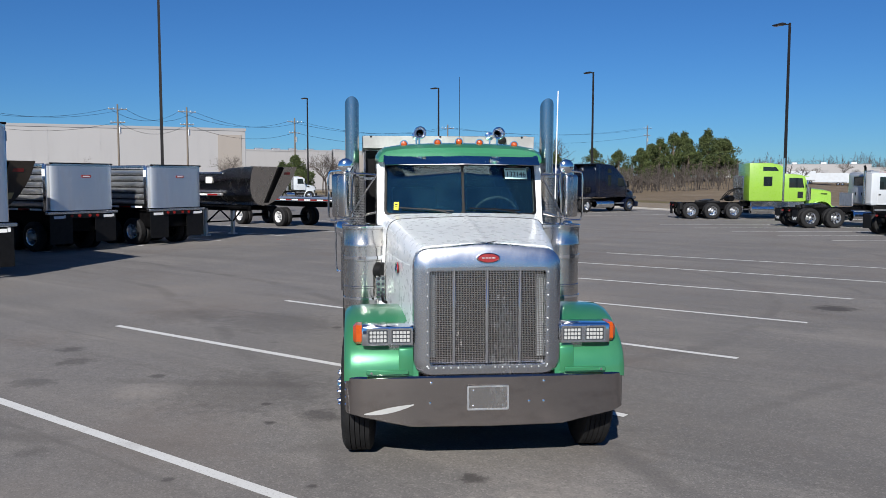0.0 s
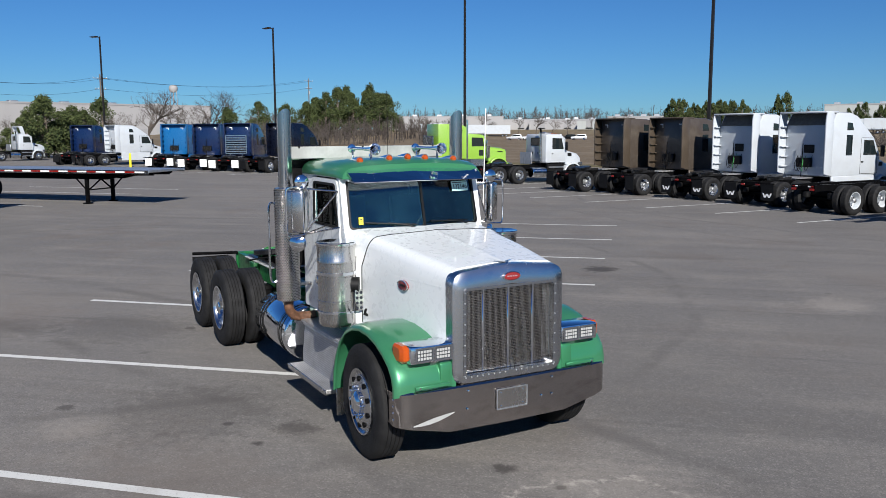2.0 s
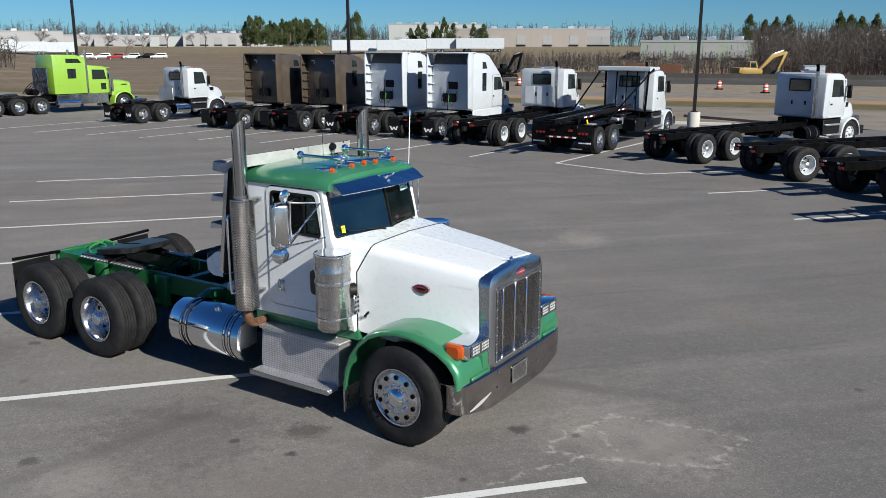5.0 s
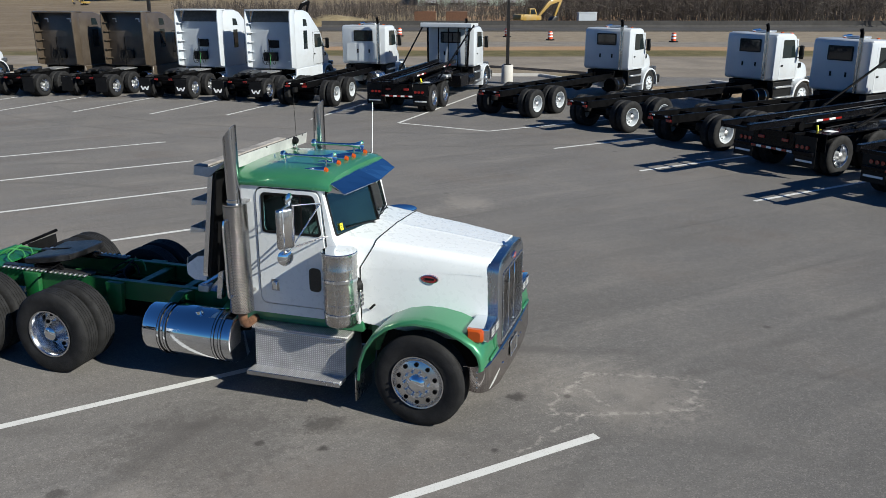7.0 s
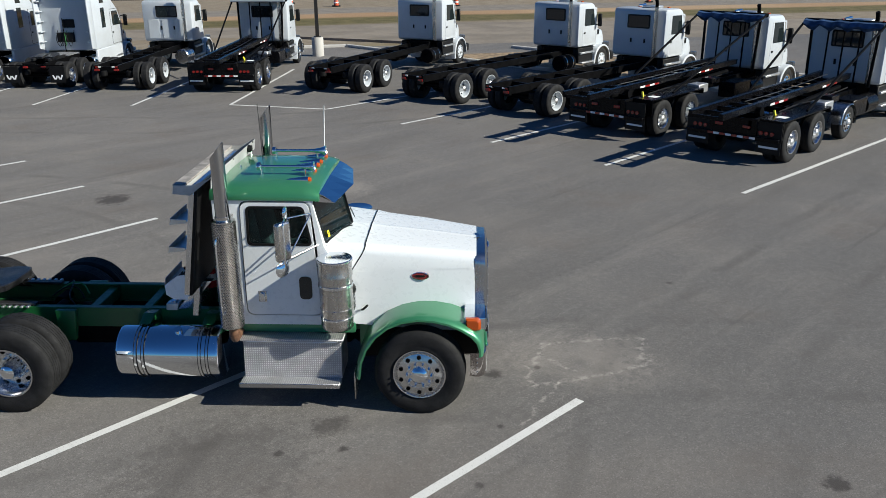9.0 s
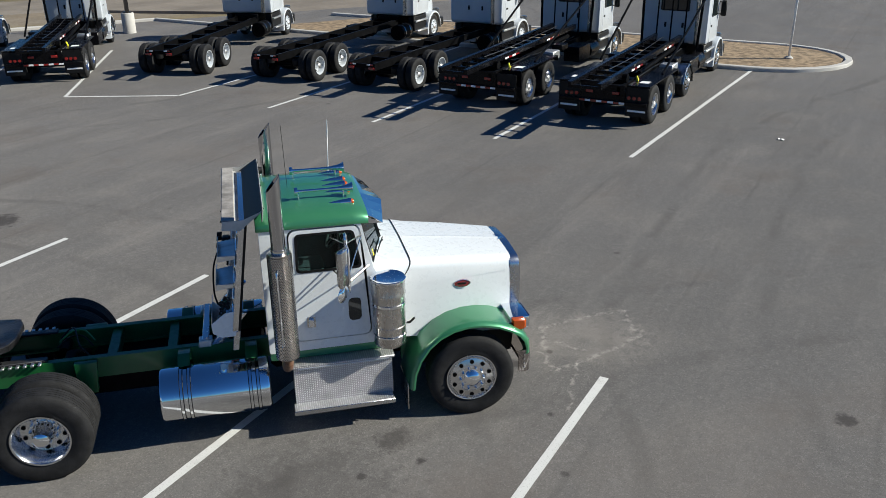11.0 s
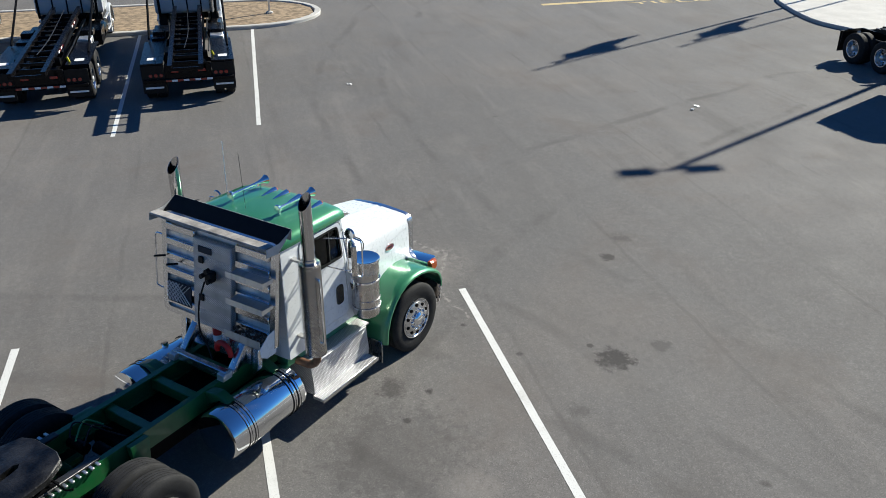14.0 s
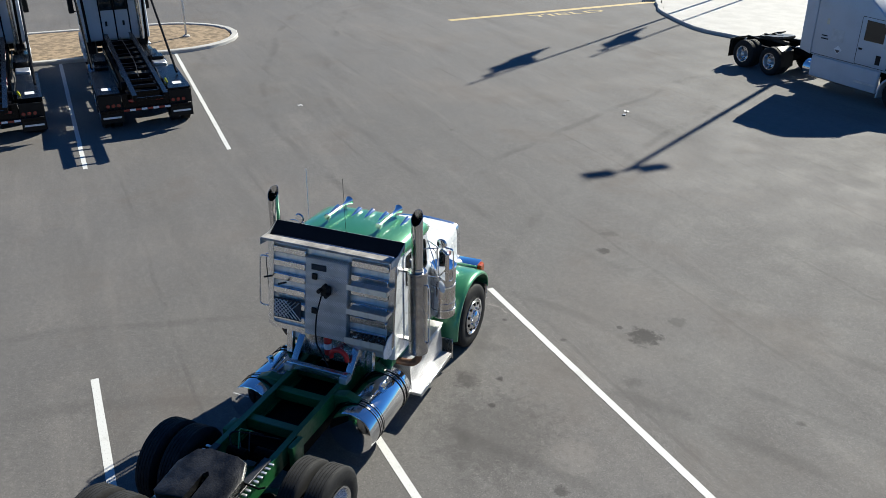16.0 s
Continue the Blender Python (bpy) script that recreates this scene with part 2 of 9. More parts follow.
def frame_at(p, q):
    d = (Vector(q) - Vector(p)).normalized()
    s = d.orthogonal().normalized()
    return d, s, d.cross(s)


def rod(p, q, r, n=10, r2=None, bm=None, caps=True):
    r2 = r if r2 is None else r2
    d, s, u = frame_at(p, q)
    rings = []
    for c, k in ((Vector(p), r), (Vector(q), r2)):
        rings.append([c + s * math.cos(a) * k + u * math.sin(a) * k for a in [2 * math.pi * i / n for i in range(n)]])
    return loft(rings, True, caps, bm)


def tube(points, r, n=8, bm=None):
    pts = [Vector(p) for p in points]
    rings, s = [], None
    for i, p in enumerate(pts):
        d = (pts[min(i + 1, len(pts) - 1)] - pts[max(i - 1, 0)]).normalized()
        s = d.orthogonal().normalized() if s is None else (s - d * s.dot(d)).normalized()
        u = d.cross(s)
        rings.append([p + s * math.cos(a) * r + u * math.sin(a) * r for a in [2 * math.pi * k / n for k in range(n)]])
    return loft(rings, True, True, bm)


def lathe(profile, m=Matrix(), n=24, bm=None):
    """Turns (radius, height) pairs about m's z axis."""
    ring_like = profile[0][0] > 0.02 and profile[-1][0] > 0.02
    rows = list(profile) + [profile[0]] if ring_like else profile
    rings = [[m @ Vector((r * math.cos(a), r * math.sin(a), h)) for a in [2 * math.pi * i / n for i in range(n)]] for r, h in rows]
    return loft(rings, True, not ring_like, bm)


def prism(points, y0, y1, bevel=0.0, bm=None, seg=2):
    """Extrudes an outline of (x, z) points from y0 to y1."""
    out = loft([[(x, y, z) for x, z in points] for y in (y0, y1)])
    bmesh.ops.recalc_face_normals(out, faces=out.faces)
    if bevel:
        edges = [e for e in out.edges if e.calc_face_angle(0) > radians(25)]
        bmesh.ops.bevel(out, geom=edges, offset=bevel, segments=seg, affect="EDGES", profile=0.5)
    return out if bm is None else merge(bm, out)


def rounded(corners, r, n=5):
    """A polygon's corners rounded by r, n points each."""
    out = []
    k = len(corners)
    for i in range(k):
        p, a, b = Vector(corners[i]), Vector(corners[i - 1]), Vector(corners[(i + 1) % k])
        u, v = (a - p).normalized(), (b - p).normalized()
        s, e = p + u * r, p + v * r
        for j in range(n):
            t = j / (n - 1)
            out.append(tuple(s * (1 - t) ** 2 + p * 2 * t * (1 - t) + e * t * t))
    return out


def sheet_with_hole(outer, inner, to3d, depth):
    """A plate between two loops of equal count; to3d maps (u, v, w) with w through the plate."""
    return loft([[to3d(u, v, 0) for u, v in outer], [to3d(u, v, 0) for u, v in inner], [to3d(u, v, depth) for u, v in inner],
                 [to3d(u, v, depth) for u, v in outer], [to3d(u, v, 0) for u, v in outer]], True, False)


def text_mesh(words, size, depth=0.002):
    cu = bpy.data.curves.new("letters", "FONT")
    cu.body, cu.size, cu.align_x, cu.align_y, cu.extrude = words, size, "CENTER", "CENTER", depth
    tmp = bpy.data.objects.new("letters", cu)
    scene.collection.objects.link(tmp)
    me = bpy.data.meshes.new_from_object(tmp.evaluated_get(bpy.context.evaluated_depsgraph_get()))
    bpy.data.objects.remove(tmp)
    return me


def smooth_path(points, steps=6):
    """Catmull-Rom through points."""
    pts = [Vector(p) for p in points]
    out = []
    for i in range(len(pts) - 1):
        a, b, c, d = pts[max(i - 1, 0)], pts[i], pts[i + 1], pts[min(i + 2, len(pts) - 1)]
        for k in range(steps):
            t = k / steps
            out.append(0.5 * ((2 * b) + (c - a) * t + (2 * a - 5 * b + 4 * c - d) * t * t + (3 * b - a - 3 * c + d) * t ** 3))
    out.append(pts[-1])
    return out


# ---- ground, lot, kerbs, markings ----
NX, NY = 0.53, 0.848  # normal of the lot's far edge
TX, TY = -NY, NX      # along it


def far(s, t):
    """A place s metres along the far edge's normal and t metres along the edge."""
    return (NX * s + TX * t, NY * s + TY * t)


def land(x, y):
    """Height of the open land: level beside the lot, a low rise on one side and another far off."""
    s, t = NX * x + NY * y, TX * x + TY * y
    ease = [min(1.0, max(0.0, v)) for v in ((s - 60.0) / 75.0, (s - 200.0) / 70.0, (math.degrees(math.atan2(t, max(s, 1.0))) - 42.0) / 10.0)]
    k, far_rise, side = [v * v * (3 - 2 * v) for v in ease]
    return -0.16 + k * (0.45 + 3.3 * side) + far_rise * 3.2 * (1 - side)


def asphalt_material():
    t = Tree("weathered_asphalt")
    big, mid, fine = t.noise(0.07, 4), t.noise(0.55, 6, 0.65), t.noise(70, 3, 0.75)
    streak = t.noise(0.5, 5, 0.6, stretch=(0.28, 1.6, 1))
    c = t.mix(t.remap(big, 0.3, 0.7), (0.120, 0.114, 0.110), (0.152, 0.144, 0.139))
    c = t.mix(t.math("MULTIPLY", t.remap(mid, 0.45, 0.72), 0.55), c, (0.190, 0.176, 0.164))
    grit = t.noise(9, 6, 0.7)
    c = t.mix(t.math("MULTIPLY", t.remap(grit, 0.5, 0.72), 0.45), c, (0.225, 0.212, 0.20))
    c = t.mix(t.math("MULTIPLY", t.remap(grit, 0.5, 0.3), 0.4), c, (0.10, 0.094, 0.091))
    c = t.mix(t.math("MULTIPLY", t.remap(streak, 0.48, 0.72), 0.6), c, (0.105, 0.097, 0.092))
    long_ = t.noise(1.1, 5, 0.65, stretch=(0.12, 1.0, 1))
    c = t.mix(t.math("MULTIPLY", t.remap(long_, 0.5, 0.75), 0.45), c, (0.225, 0.208, 0.192))
    c = t.mix(t.math("MULTIPLY", t.remap(long_, 0.48, 0.25), 0.42), c, (0.088, 0.082, 0.079))
    # stones of the aggregate, light and dark
    chip = t.n.new("ShaderNodeSeparateColor")
    t.l.new(t.voronoi(70, "Color"), chip.inputs[0])
    c = t.mix(t.math("MULTIPLY", t.remap(chip.outputs[0], 0.72, 1.0), 0.3), c, (0.34, 0.32, 0.30))
    c = t.mix(t.math("MULTIPLY", t.remap(chip.outputs[1], 0.62, 1.0), 0.36), c, (0.055, 0.052, 0.05))
    c = t.mix(t.math("MULTIPLY", t.remap(fine, 0.50, 0.70), 0.22), c, (0.29, 0.277, 0.265))
    c = t.mix(t.math("MULTIPLY", t.remap(fine, 0.50, 0.28), 0.32), c, (0.05, 0.047, 0.045))
    # curved tyre sweeps across the lot
    pos = t.n.new("ShaderNodeSeparateXYZ")
    t.l.new(t.co.outputs["Object"], pos.inputs[0])
    warp = t.math("MULTIPLY", t.noise(0.09, 2), 3.0)
    for cx, cy, rad, dens in ((-24.0, -18.0, 33.0, 0.5), (18.0, 44.0, 27.0, 0.42), (6.0, -30.0, 36.0, 0.42), (-14.0, 14.0, 12.5, 0.4)):
        dx, dy = t.math("SUBTRACT", pos.outputs[0], cx), t.math("SUBTRACT", pos.outputs[1], cy)
        d = t.math("ADD", t.math("SQRT", t.math("ADD", t.math("MULTIPLY", dx, dx), t.math("MULTIPLY", dy, dy))), warp)
        band = t.math("ABSOLUTE", t.math("SUBTRACT", t.math("FRACT", t.math("DIVIDE", t.math("SUBTRACT", d, rad), 2.3)), 0.5))
        ring = t.math("MULTIPLY", t.remap(band, 0.015, 0.085, 1.0, 0.0), t.remap(t.math("ABSOLUTE", t.math("SUBTRACT", d, rad)), 1.0, 4.5, 1.0, 0.0))
        c = t.mix(t.math("MULTIPLY", t.math("MULTIPLY", ring, t.remap(mid, 0.4, 0.6)), dens), c, (0.075, 0.07, 0.068))
    # paving lanes: slight change of tone and a fine joint between them
    lane = t.math("ADD", t.math("DIVIDE", t.math("SUBTRACT", pos.outputs[1], 1.27), 3.05), t.math("MULTIPLY", t.math("SUBTRACT", t.noise(0.8, 3), 0.5), 0.06))
    wn_ = t.n.new("ShaderNodeTexWhiteNoise")
    wn_.noise_dimensions = "1D"
    t.l.new(t.math("FLOOR", lane), wn_.inputs["W"])
    c = t.mix(t.math("MULTIPLY", wn_.outputs["Value"], 0.16), c, (0.105, 0.10, 0.096))
    side = t.math("SUBTRACT", 0.5, t.math("ABSOLUTE", t.math("SUBTRACT", t.math("FRACT", lane), 0.5)))
    joint = t.math("MULTIPLY", t.remap(side, 0.006, 0.018, 1.0, 0.0), t.remap(t.noise(0.35, 4, 0.6), 0.35, 0.65))
    c = t.mix(t.math("MULTIPLY", joint, 0.28), c, (0.06, 0.057, 0.055))
    # brownish dust in soft drifts
    c = t.mix(t.math("MULTIPLY", t.remap(t.noise(0.16, 5, 0.6), 0.5, 0.72), 0.3), c, (0.20, 0.172, 0.148))
    c = t.mix(t.math("MULTIPLY", t.remap(t.noise(0.34, 6, 0.68), 0.52, 0.68), 0.38), c, (0.118, 0.098, 0.086))
    # oil spots and chalky patches
    rag = t.math("MULTIPLY", t.math("SUBTRACT", t.noise(6.0, 6, 0.75), 0.5), 2.6)
    spots = [(x, y, r * (1.0 if light else 0.62), k, light) for x, y, r, k, light in [(-3.7, 4.6 + 1.25, 0.22, 0.75, 0), (-3.15, 5.55, 0.1, 0.9, 0), (-4.6, 4.95, 0.1, 0.7, 0), (-7.15, 4.0, 0.3, 0.3, 0), (-6.2, 5.9, 0.13, 0.8, 0), (-6.75, 6.35, 0.12, 0.7, 0),
             (-6.12, 3.0, 0.55, 0.85, 0), (-5.69, 3.21, 0.12, 0.7, 0), (-5.97, 2.13, 0.3, 0.4, 0), (-6.0, 6.4, 0.42, 0.55, 0), (-5.63, 4.34, 0.1, 0.6, 0), (-8.8, 6.4, 0.2, 0.6, 0), (-9.5, 10.2, 0.2, 0.6, 0), (-3.5, 17.4, 0.75, 0.8, 0), (-8.5, 14.2, 0.35, 0.5, 0), (-2.3, 1.1, 0.35, 0.4, 0), (-9.7, 5.3, 0.5, 0.4, 0), (-10.4, 6.2, 0.45, 0.45, 0), (-11.2, 6.6, 0.35, 0.5, 0),
             (-7.4, 6.6, 1.9, 0.3, 0), (-10.6, 10.0, 2.2, 0.24, 0), (-12.4, 9.4, 1.6, 0.2, 0), (-2.99, 1.66, 0.26, 0.75, 0), (-9.6, 12.6, 0.4, 0.4, 0), (-2.6, 5.25, 1.1, 0.26, 1), (-2.0, 5.2, 0.7, 0.14, 1), (-8.3, 5.9, 0.45, 0.2, 1), (0.9, 14.5, 0.8, 0.25, 1)]]
    for x, y, r, k, light in spots:
        dx, dy = t.math("SUBTRACT", pos.outputs[0], x), t.math("SUBTRACT", pos.outputs[1], y)
        d = t.math("DIVIDE", t.math("SQRT", t.math("ADD", t.math("MULTIPLY", dx, dx), t.math("MULTIPLY", dy, dy))), r)
        f = t.math("MULTIPLY", t.remap(t.math("ADD", d, rag), 0.45, 1.05, 1.0, 0.0), k)
        if light:
            f = t.math("MULTIPLY", f, t.remap(mid, 0.36, 0.62))
        c = t.mix(f, c, (0.32, 0.29, 0.26) if light else (0.035, 0.031, 0.03))
    # small drips of oil, scattered in clusters
    cell = t.n.new("ShaderNodeSeparateColor")
    t.l.new(t.voronoi(1.0, "Color"), cell.inputs[0])
    drip = t.remap(t.math("ADD", t.voronoi(1.0), t.math("MULTIPLY", rag, 0.05)), 0.03, 0.10, 1.0, 0.0)
    drip = t.math("MULTIPLY", t.math("MULTIPLY", drip, t.remap(cell.outputs[0], 0.55, 0.75)), t.remap(t.noise(0.23, 3), 0.44, 0.58))
    c = t.mix(t.math("MULTIPLY", drip, 0.62), c, (0.04, 0.035, 0.033))
    # chalky scrape marks where something was dragged
    wob = t.math("MULTIPLY", t.math("SUBTRACT", t.noise(2.4, 5), 0.5), 0.4)
    px, py = t.math("ADD", pos.outputs[0], wob), t.math("SUBTRACT", pos.outputs[1], wob)
    for ax, ay, bx, by, w in ((-2.48, 5.88, -1.74, 5.36, 0.03), (-1.74, 5.36, -1.45, 5.05, 0.035), (-1.45, 5.05, -2.1, 4.55, 0.03), (-2.1, 4.55, -2.65, 4.78, 0.03), (-2.65, 4.78, -3.3, 5.12, 0.035), (-3.3, 5.12, -3.6, 5.33, 0.03), (-3.6, 5.33, -3.22, 5.65, 0.03), (-3.22, 5.65, -2.48, 5.88, 0.03), (-3.3, 5.12, -4.35, 4.75, 0.025), (-2.84, 5.11, -2.9, 5.6, 0.03)):
        ll = (bx - ax) ** 2 + (by - ay) ** 2
        rx, ry = t.math("SUBTRACT", px, ax), t.math("SUBTRACT", py, ay)
        u = t.math("DIVIDE", t.math("ADD", t.math("MULTIPLY", rx, bx - ax), t.math("MULTIPLY", ry, by - ay)), ll)
        u = t.math("MINIMUM", t.math("MAXIMUM", u, 0.0), 1.0)
        ex, ey = t.math("SUBTRACT", rx, t.math("MULTIPLY", u, bx - ax)), t.math("SUBTRACT", ry, t.math("MULTIPLY", u, by - ay))
        d = t.math("SQRT", t.math("ADD", t.math("MULTIPLY", ex, ex), t.math("MULTIPLY", ey, ey)))
        f = t.math("MULTIPLY", t.remap(d, w * 0.3, w * 2.0, 0.34, 0.0), t.remap(grit, 0.42, 0.6))
        c = t.mix(f, c, (0.46, 0.43, 0.39))
    t.bump(fine, 0.45, 0.006)
    t.b.inputs["Diffuse Roughness"].default_value = 0.2
    return t.done(c, t.remap(mid, 0.3, 0.7, 0.78, 0.92), 0.0, 0.0, 0.35)


def line_material(name, color):
    t = Tree(name)
    a, b = t.noise(2.2, 6, 0.7), t.noise(60, 3)
    c = t.mix(t.math("MULTIPLY", t.remap(a, 0.5, 0.75), 0.4), color, (0.3, 0.28, 0.26))
    c = t.mix(t.math("MULTIPLY", t.remap(b, 0.56, 0.72), 0.5), c, (0.2, 0.19, 0.18))
    return t.done(c, 0.75)


def soil_material():
    """Bare clay, dry grass and scrub beyond the lot, in bands along it."""
    t = Tree("dry_field_soil")
    pos = t.n.new("ShaderNodeSeparateXYZ")
    t.l.new(t.co.outputs["Object"], pos.inputs[0])
    s = t.math("ADD", t.math("MULTIPLY", pos.outputs[0], NX), t.math("MULTIPLY", pos.outputs[1], NY))
    s = t.math("ADD", s, t.math("MULTIPLY", t.math("SUBTRACT", t.noise(0.06, 5), 0.5), 3.0))
    along = t.math("ADD", t.math("MULTIPLY", pos.outputs[0], TX), t.math("MULTIPLY", pos.outputs[1], TY))
    n1, n2, n3 = t.noise(0.035, 6, 0.65), t.noise(0.8, 6, 0.7), t.noise(7, 4)
    clay = t.mix(t.remap(n1, 0.35, 0.65), (0.30, 0.185, 0.105), (0.37, 0.26, 0.165))
    straw = t.mix(t.remap(n2, 0.3, 0.7), (0.165, 0.13, 0.078), (0.235, 0.195, 0.122))
    green = t.mix(t.remap(n2, 0.3, 0.7), (0.085, 0.078, 0.035), (0.15, 0.125, 0.06))
    pale = t.mix(t.remap(n2, 0.3, 0.7), (0.195, 0.16, 0.12), (0.265, 0.225, 0.175))
    old = t.mix(t.remap(n2, 0.3, 0.7), (0.17, 0.155, 0.14), (0.24, 0.215, 0.19))
    c = t.mix(t.remap(s, 44, 46), straw, pale)
    c = t.mix(t.remap(s, 57.5, 59.5), c, green)
    c = t.mix(t.remap(s, 63.5, 65.5), c, clay)
    c = t.mix(t.remap(s, 68, 69.5), c, old)
    c = t.mix(t.remap(s, 74.5, 76), c, pale)
    c = t.mix(t.remap(s, 98, 101), c, t.mix(t.remap(n1, 0.42, 0.58), clay, straw))
    # stripped red clay towards the far end of the road
    red = t.mix(t.remap(n2, 0.3, 0.7), (0.132, 0.100, 0.068), (0.19, 0.148, 0.102))
    red = t.mix(t.math("MULTIPLY", t.remap(t.noise(0.12, 5, 0.6, stretch=(0.5, 1.6, 1)), 0.48, 0.66), 0.55), red, (0.25, 0.205, 0.15))
    c = t.mix(t.math("MULTIPLY", t.remap(along, 22, 34), t.remap(s, 60, 66)), c, red)
    c = t.mix(t.remap(s, 210, 260), c, straw)
    c = t.mix(t.math("MULTIPLY", t.remap(n3, 0.45, 0.75), 0.4), c, (0.12, 0.09, 0.05))
    t.bump(n2, 0.5, 0.15)
    return t.done(c, 0.95, 0.0, 0.0, 0.2)


M_ASPHALT = asphalt_material()
M_LINE = line_material("white_line_paint", (0.60, 0.60, 0.585))
M_YLINE = line_material("yellow_line_paint", (0.50, 0.38, 0.18))
M_SOIL = soil_material()
M_ROAD = plain("grey_road_asphalt", (0.205, 0.175, 0.142), 0.9, 0.2, 0.3, 0.2)
M_HIGHWAY = plain("dark_road_asphalt", (0.055, 0.052, 0.05), 0.9, 0.15, 0.3, 0.2)
M_MULCH = plain("dry_mulch", (0.26, 0.19, 0.12), 0.95, 0.45, 4, 0.8)


def slab(name, outline, z0, z1, material, label):
    bm = loft([[(x, y, z0) for x, y in outline], [(x, y, z1) for x, y in outline]])
    ob = part(name, bm, material, None, "", False)
    return tagged(ob, label, name.split("_")[-1], kind="structure")


# the open land is one sheet, denser near the lot
bm = bmesh.new()
bmesh.ops.create_grid(bm, x_segments=140, y_segments=140, size=2600)
for v in bm.verts:
    v.co.x = math.copysign(abs(v.co.x / 2600) ** 2.4 * 2600, v.co.x)
    v.co.y = math.copysign(abs(v.co.y / 2600) ** 2.4 * 2600, v.co.y)
    v.co.z = land(v.co.x, v.co.y)
tagged(part("ground", bm, M_SOIL, None), "bare clay and dry grass field", "ground", kind="structure")

EDGE = 42.0
KX = 19.5
p_corner = (KX, (EDGE - NX * KX) / NY)
slab("lot_pavement", [(-150, -120), (60, -120), (60, 11), (26.2, 32.5), p_corner, far(EDGE, 130), (-150, 100)], -0.5, 0.0, M_ASPHALT, "weathered grey asphalt of a large truck lot")
slab("access_road", [(25.9, 31.5), (60, 10.5), (60, 22), far(56, -6), far(56, 60), far(49, 60), far(49, 6)], -0.5, -0.006, M_ROAD, "pale grey asphalt access road beyond the lot")
rows = []
for i in range(18):
    t = -150 + i * 10.6
    rows.append([(*far(s, t), land(*far(s, t)) + 0.12 - (0.5 if s in (91.9, 99.1) else 0)) for s in (91.9, 92, 94, 97, 99, 99.1)])
tagged(part("highway_road", loft(rows, False, False), M_HIGHWAY, None), "dark asphalt road under construction", "road", kind="structure")
slab("side_pavement", [(12.2, -16.1), (14.6, -15.8), (18.4, -16.9), (19.9, -17.9), (21.3, -19.0), (22.0, -22), (22, -60), (-14, -60), (-14, -19.5), (8.5, -16.6)], -0.3, 0.13, M_CONCRETE, "pale concrete pavement island")


def kerb(points, name="kerb", width=0.28, height=0.14):
    bm = bmesh.new()
    pts = [Vector((x, y, 0)) for x, y in points]
    left, right = [], []
    for i, p in enumerate(pts):
        d = (pts[min(i + 1, len(pts) - 1)] - pts[max(i - 1, 0)]).normalized()
        s = Vector((-d.y, d.x, 0)) * width / 2
        left.append(p + s)
        right.append(p - s)
    rings = []
    for a, b in zip(left, right):
        inset = (b - a) * 0.1
        rings.append([a - Vector((0, 0, 0.2)), a + Vector((0, 0, height * 0.8)), a + inset + Vector((0, 0, height)), b - inset + Vector((0, 0, height)), b + Vector((0, 0, height * 0.8)), b - Vector((0, 0, 0.2))])
    loft(rings, True, True, bm)
    return tagged(part(name, bm, M_CONCRETE, None), "pale cast concrete kerb along the asphalt", "kerb", kind="structure")


tip = [(22.3 + 2.9 * math.cos(radians(a)), 7.0 + 3.1 * math.sin(radians(a))) for a in range(180, 361, 15)]
kerb([p_corner, (KX - 0.05, 20), (KX - 0.1, 9.5)] + [(x, y) for x, y in tip] + [(25.25, 12), (25.3, 30)])
kerb([p_corner, far(EDGE + 0.15, 60), far(EDGE + 0.15, 130)])
kerb([(p.x, p.y) for p in smooth_path([(-14, -19.5, 0), (8.4, -16.6, 0), (12.2, -16.1, 0), (14.6, -15.75, 0), (18.4, -16.85, 0), (20.0, -17.85, 0), (21.4, -19.0, 0), (22.05, -22, 0), (22.05, -60, 0)], 4)])
bm = loft([[(x, y, z) for x, y in [(KX, 30.5), (KX, 8)] + [(22.3 + 2.7 * math.cos(radians(a)), 7.0 + 2.9 * math.sin(radians(a))) for a in range(180, 361, 20)] + [(25.2, 12), (25.2, 27)]] for z in (-0.2, 0.09)])
tagged(part("planting_bed", bm, M_MULCH, None, "", False), "dry brown mulch bed inside a concrete kerb", "planting bed", kind="structure")


def stripe(p, q, width=0.12, material=M_LINE, label="worn white painted parking line"):
    p, q = Vector((*p, 0)), Vector((*q, 0))
    d = (q - p).normalized()
    s = Vector((-d.y, d.x, 0)) * width / 2
    n = max(2, int((q - p).length / 0.6))
    rows = []
    for i in range(n + 1):
        c = p.lerp(q, i / n)
        j1, j2 = 1 + random.uniform(-0.06, 0.06), 1 + random.uniform(-0.06, 0.06)
        rows.append([c + s * j1 + Vector((0, 0, 0.004)), c - s * j2 + Vector((0, 0, 0.004))])
    bm = loft(rows, False, False)
    for f in bm.faces:
        if f.normal.z < 0:
            f.normal_flip()
    me = bpy.data.meshes.new("parking_line")
    bm.to_mesh(me)
    bm.free()
    me.materials.append(material)
    return tagged(new("parking_line", me), label, "parking line", "parking lines", "structure")


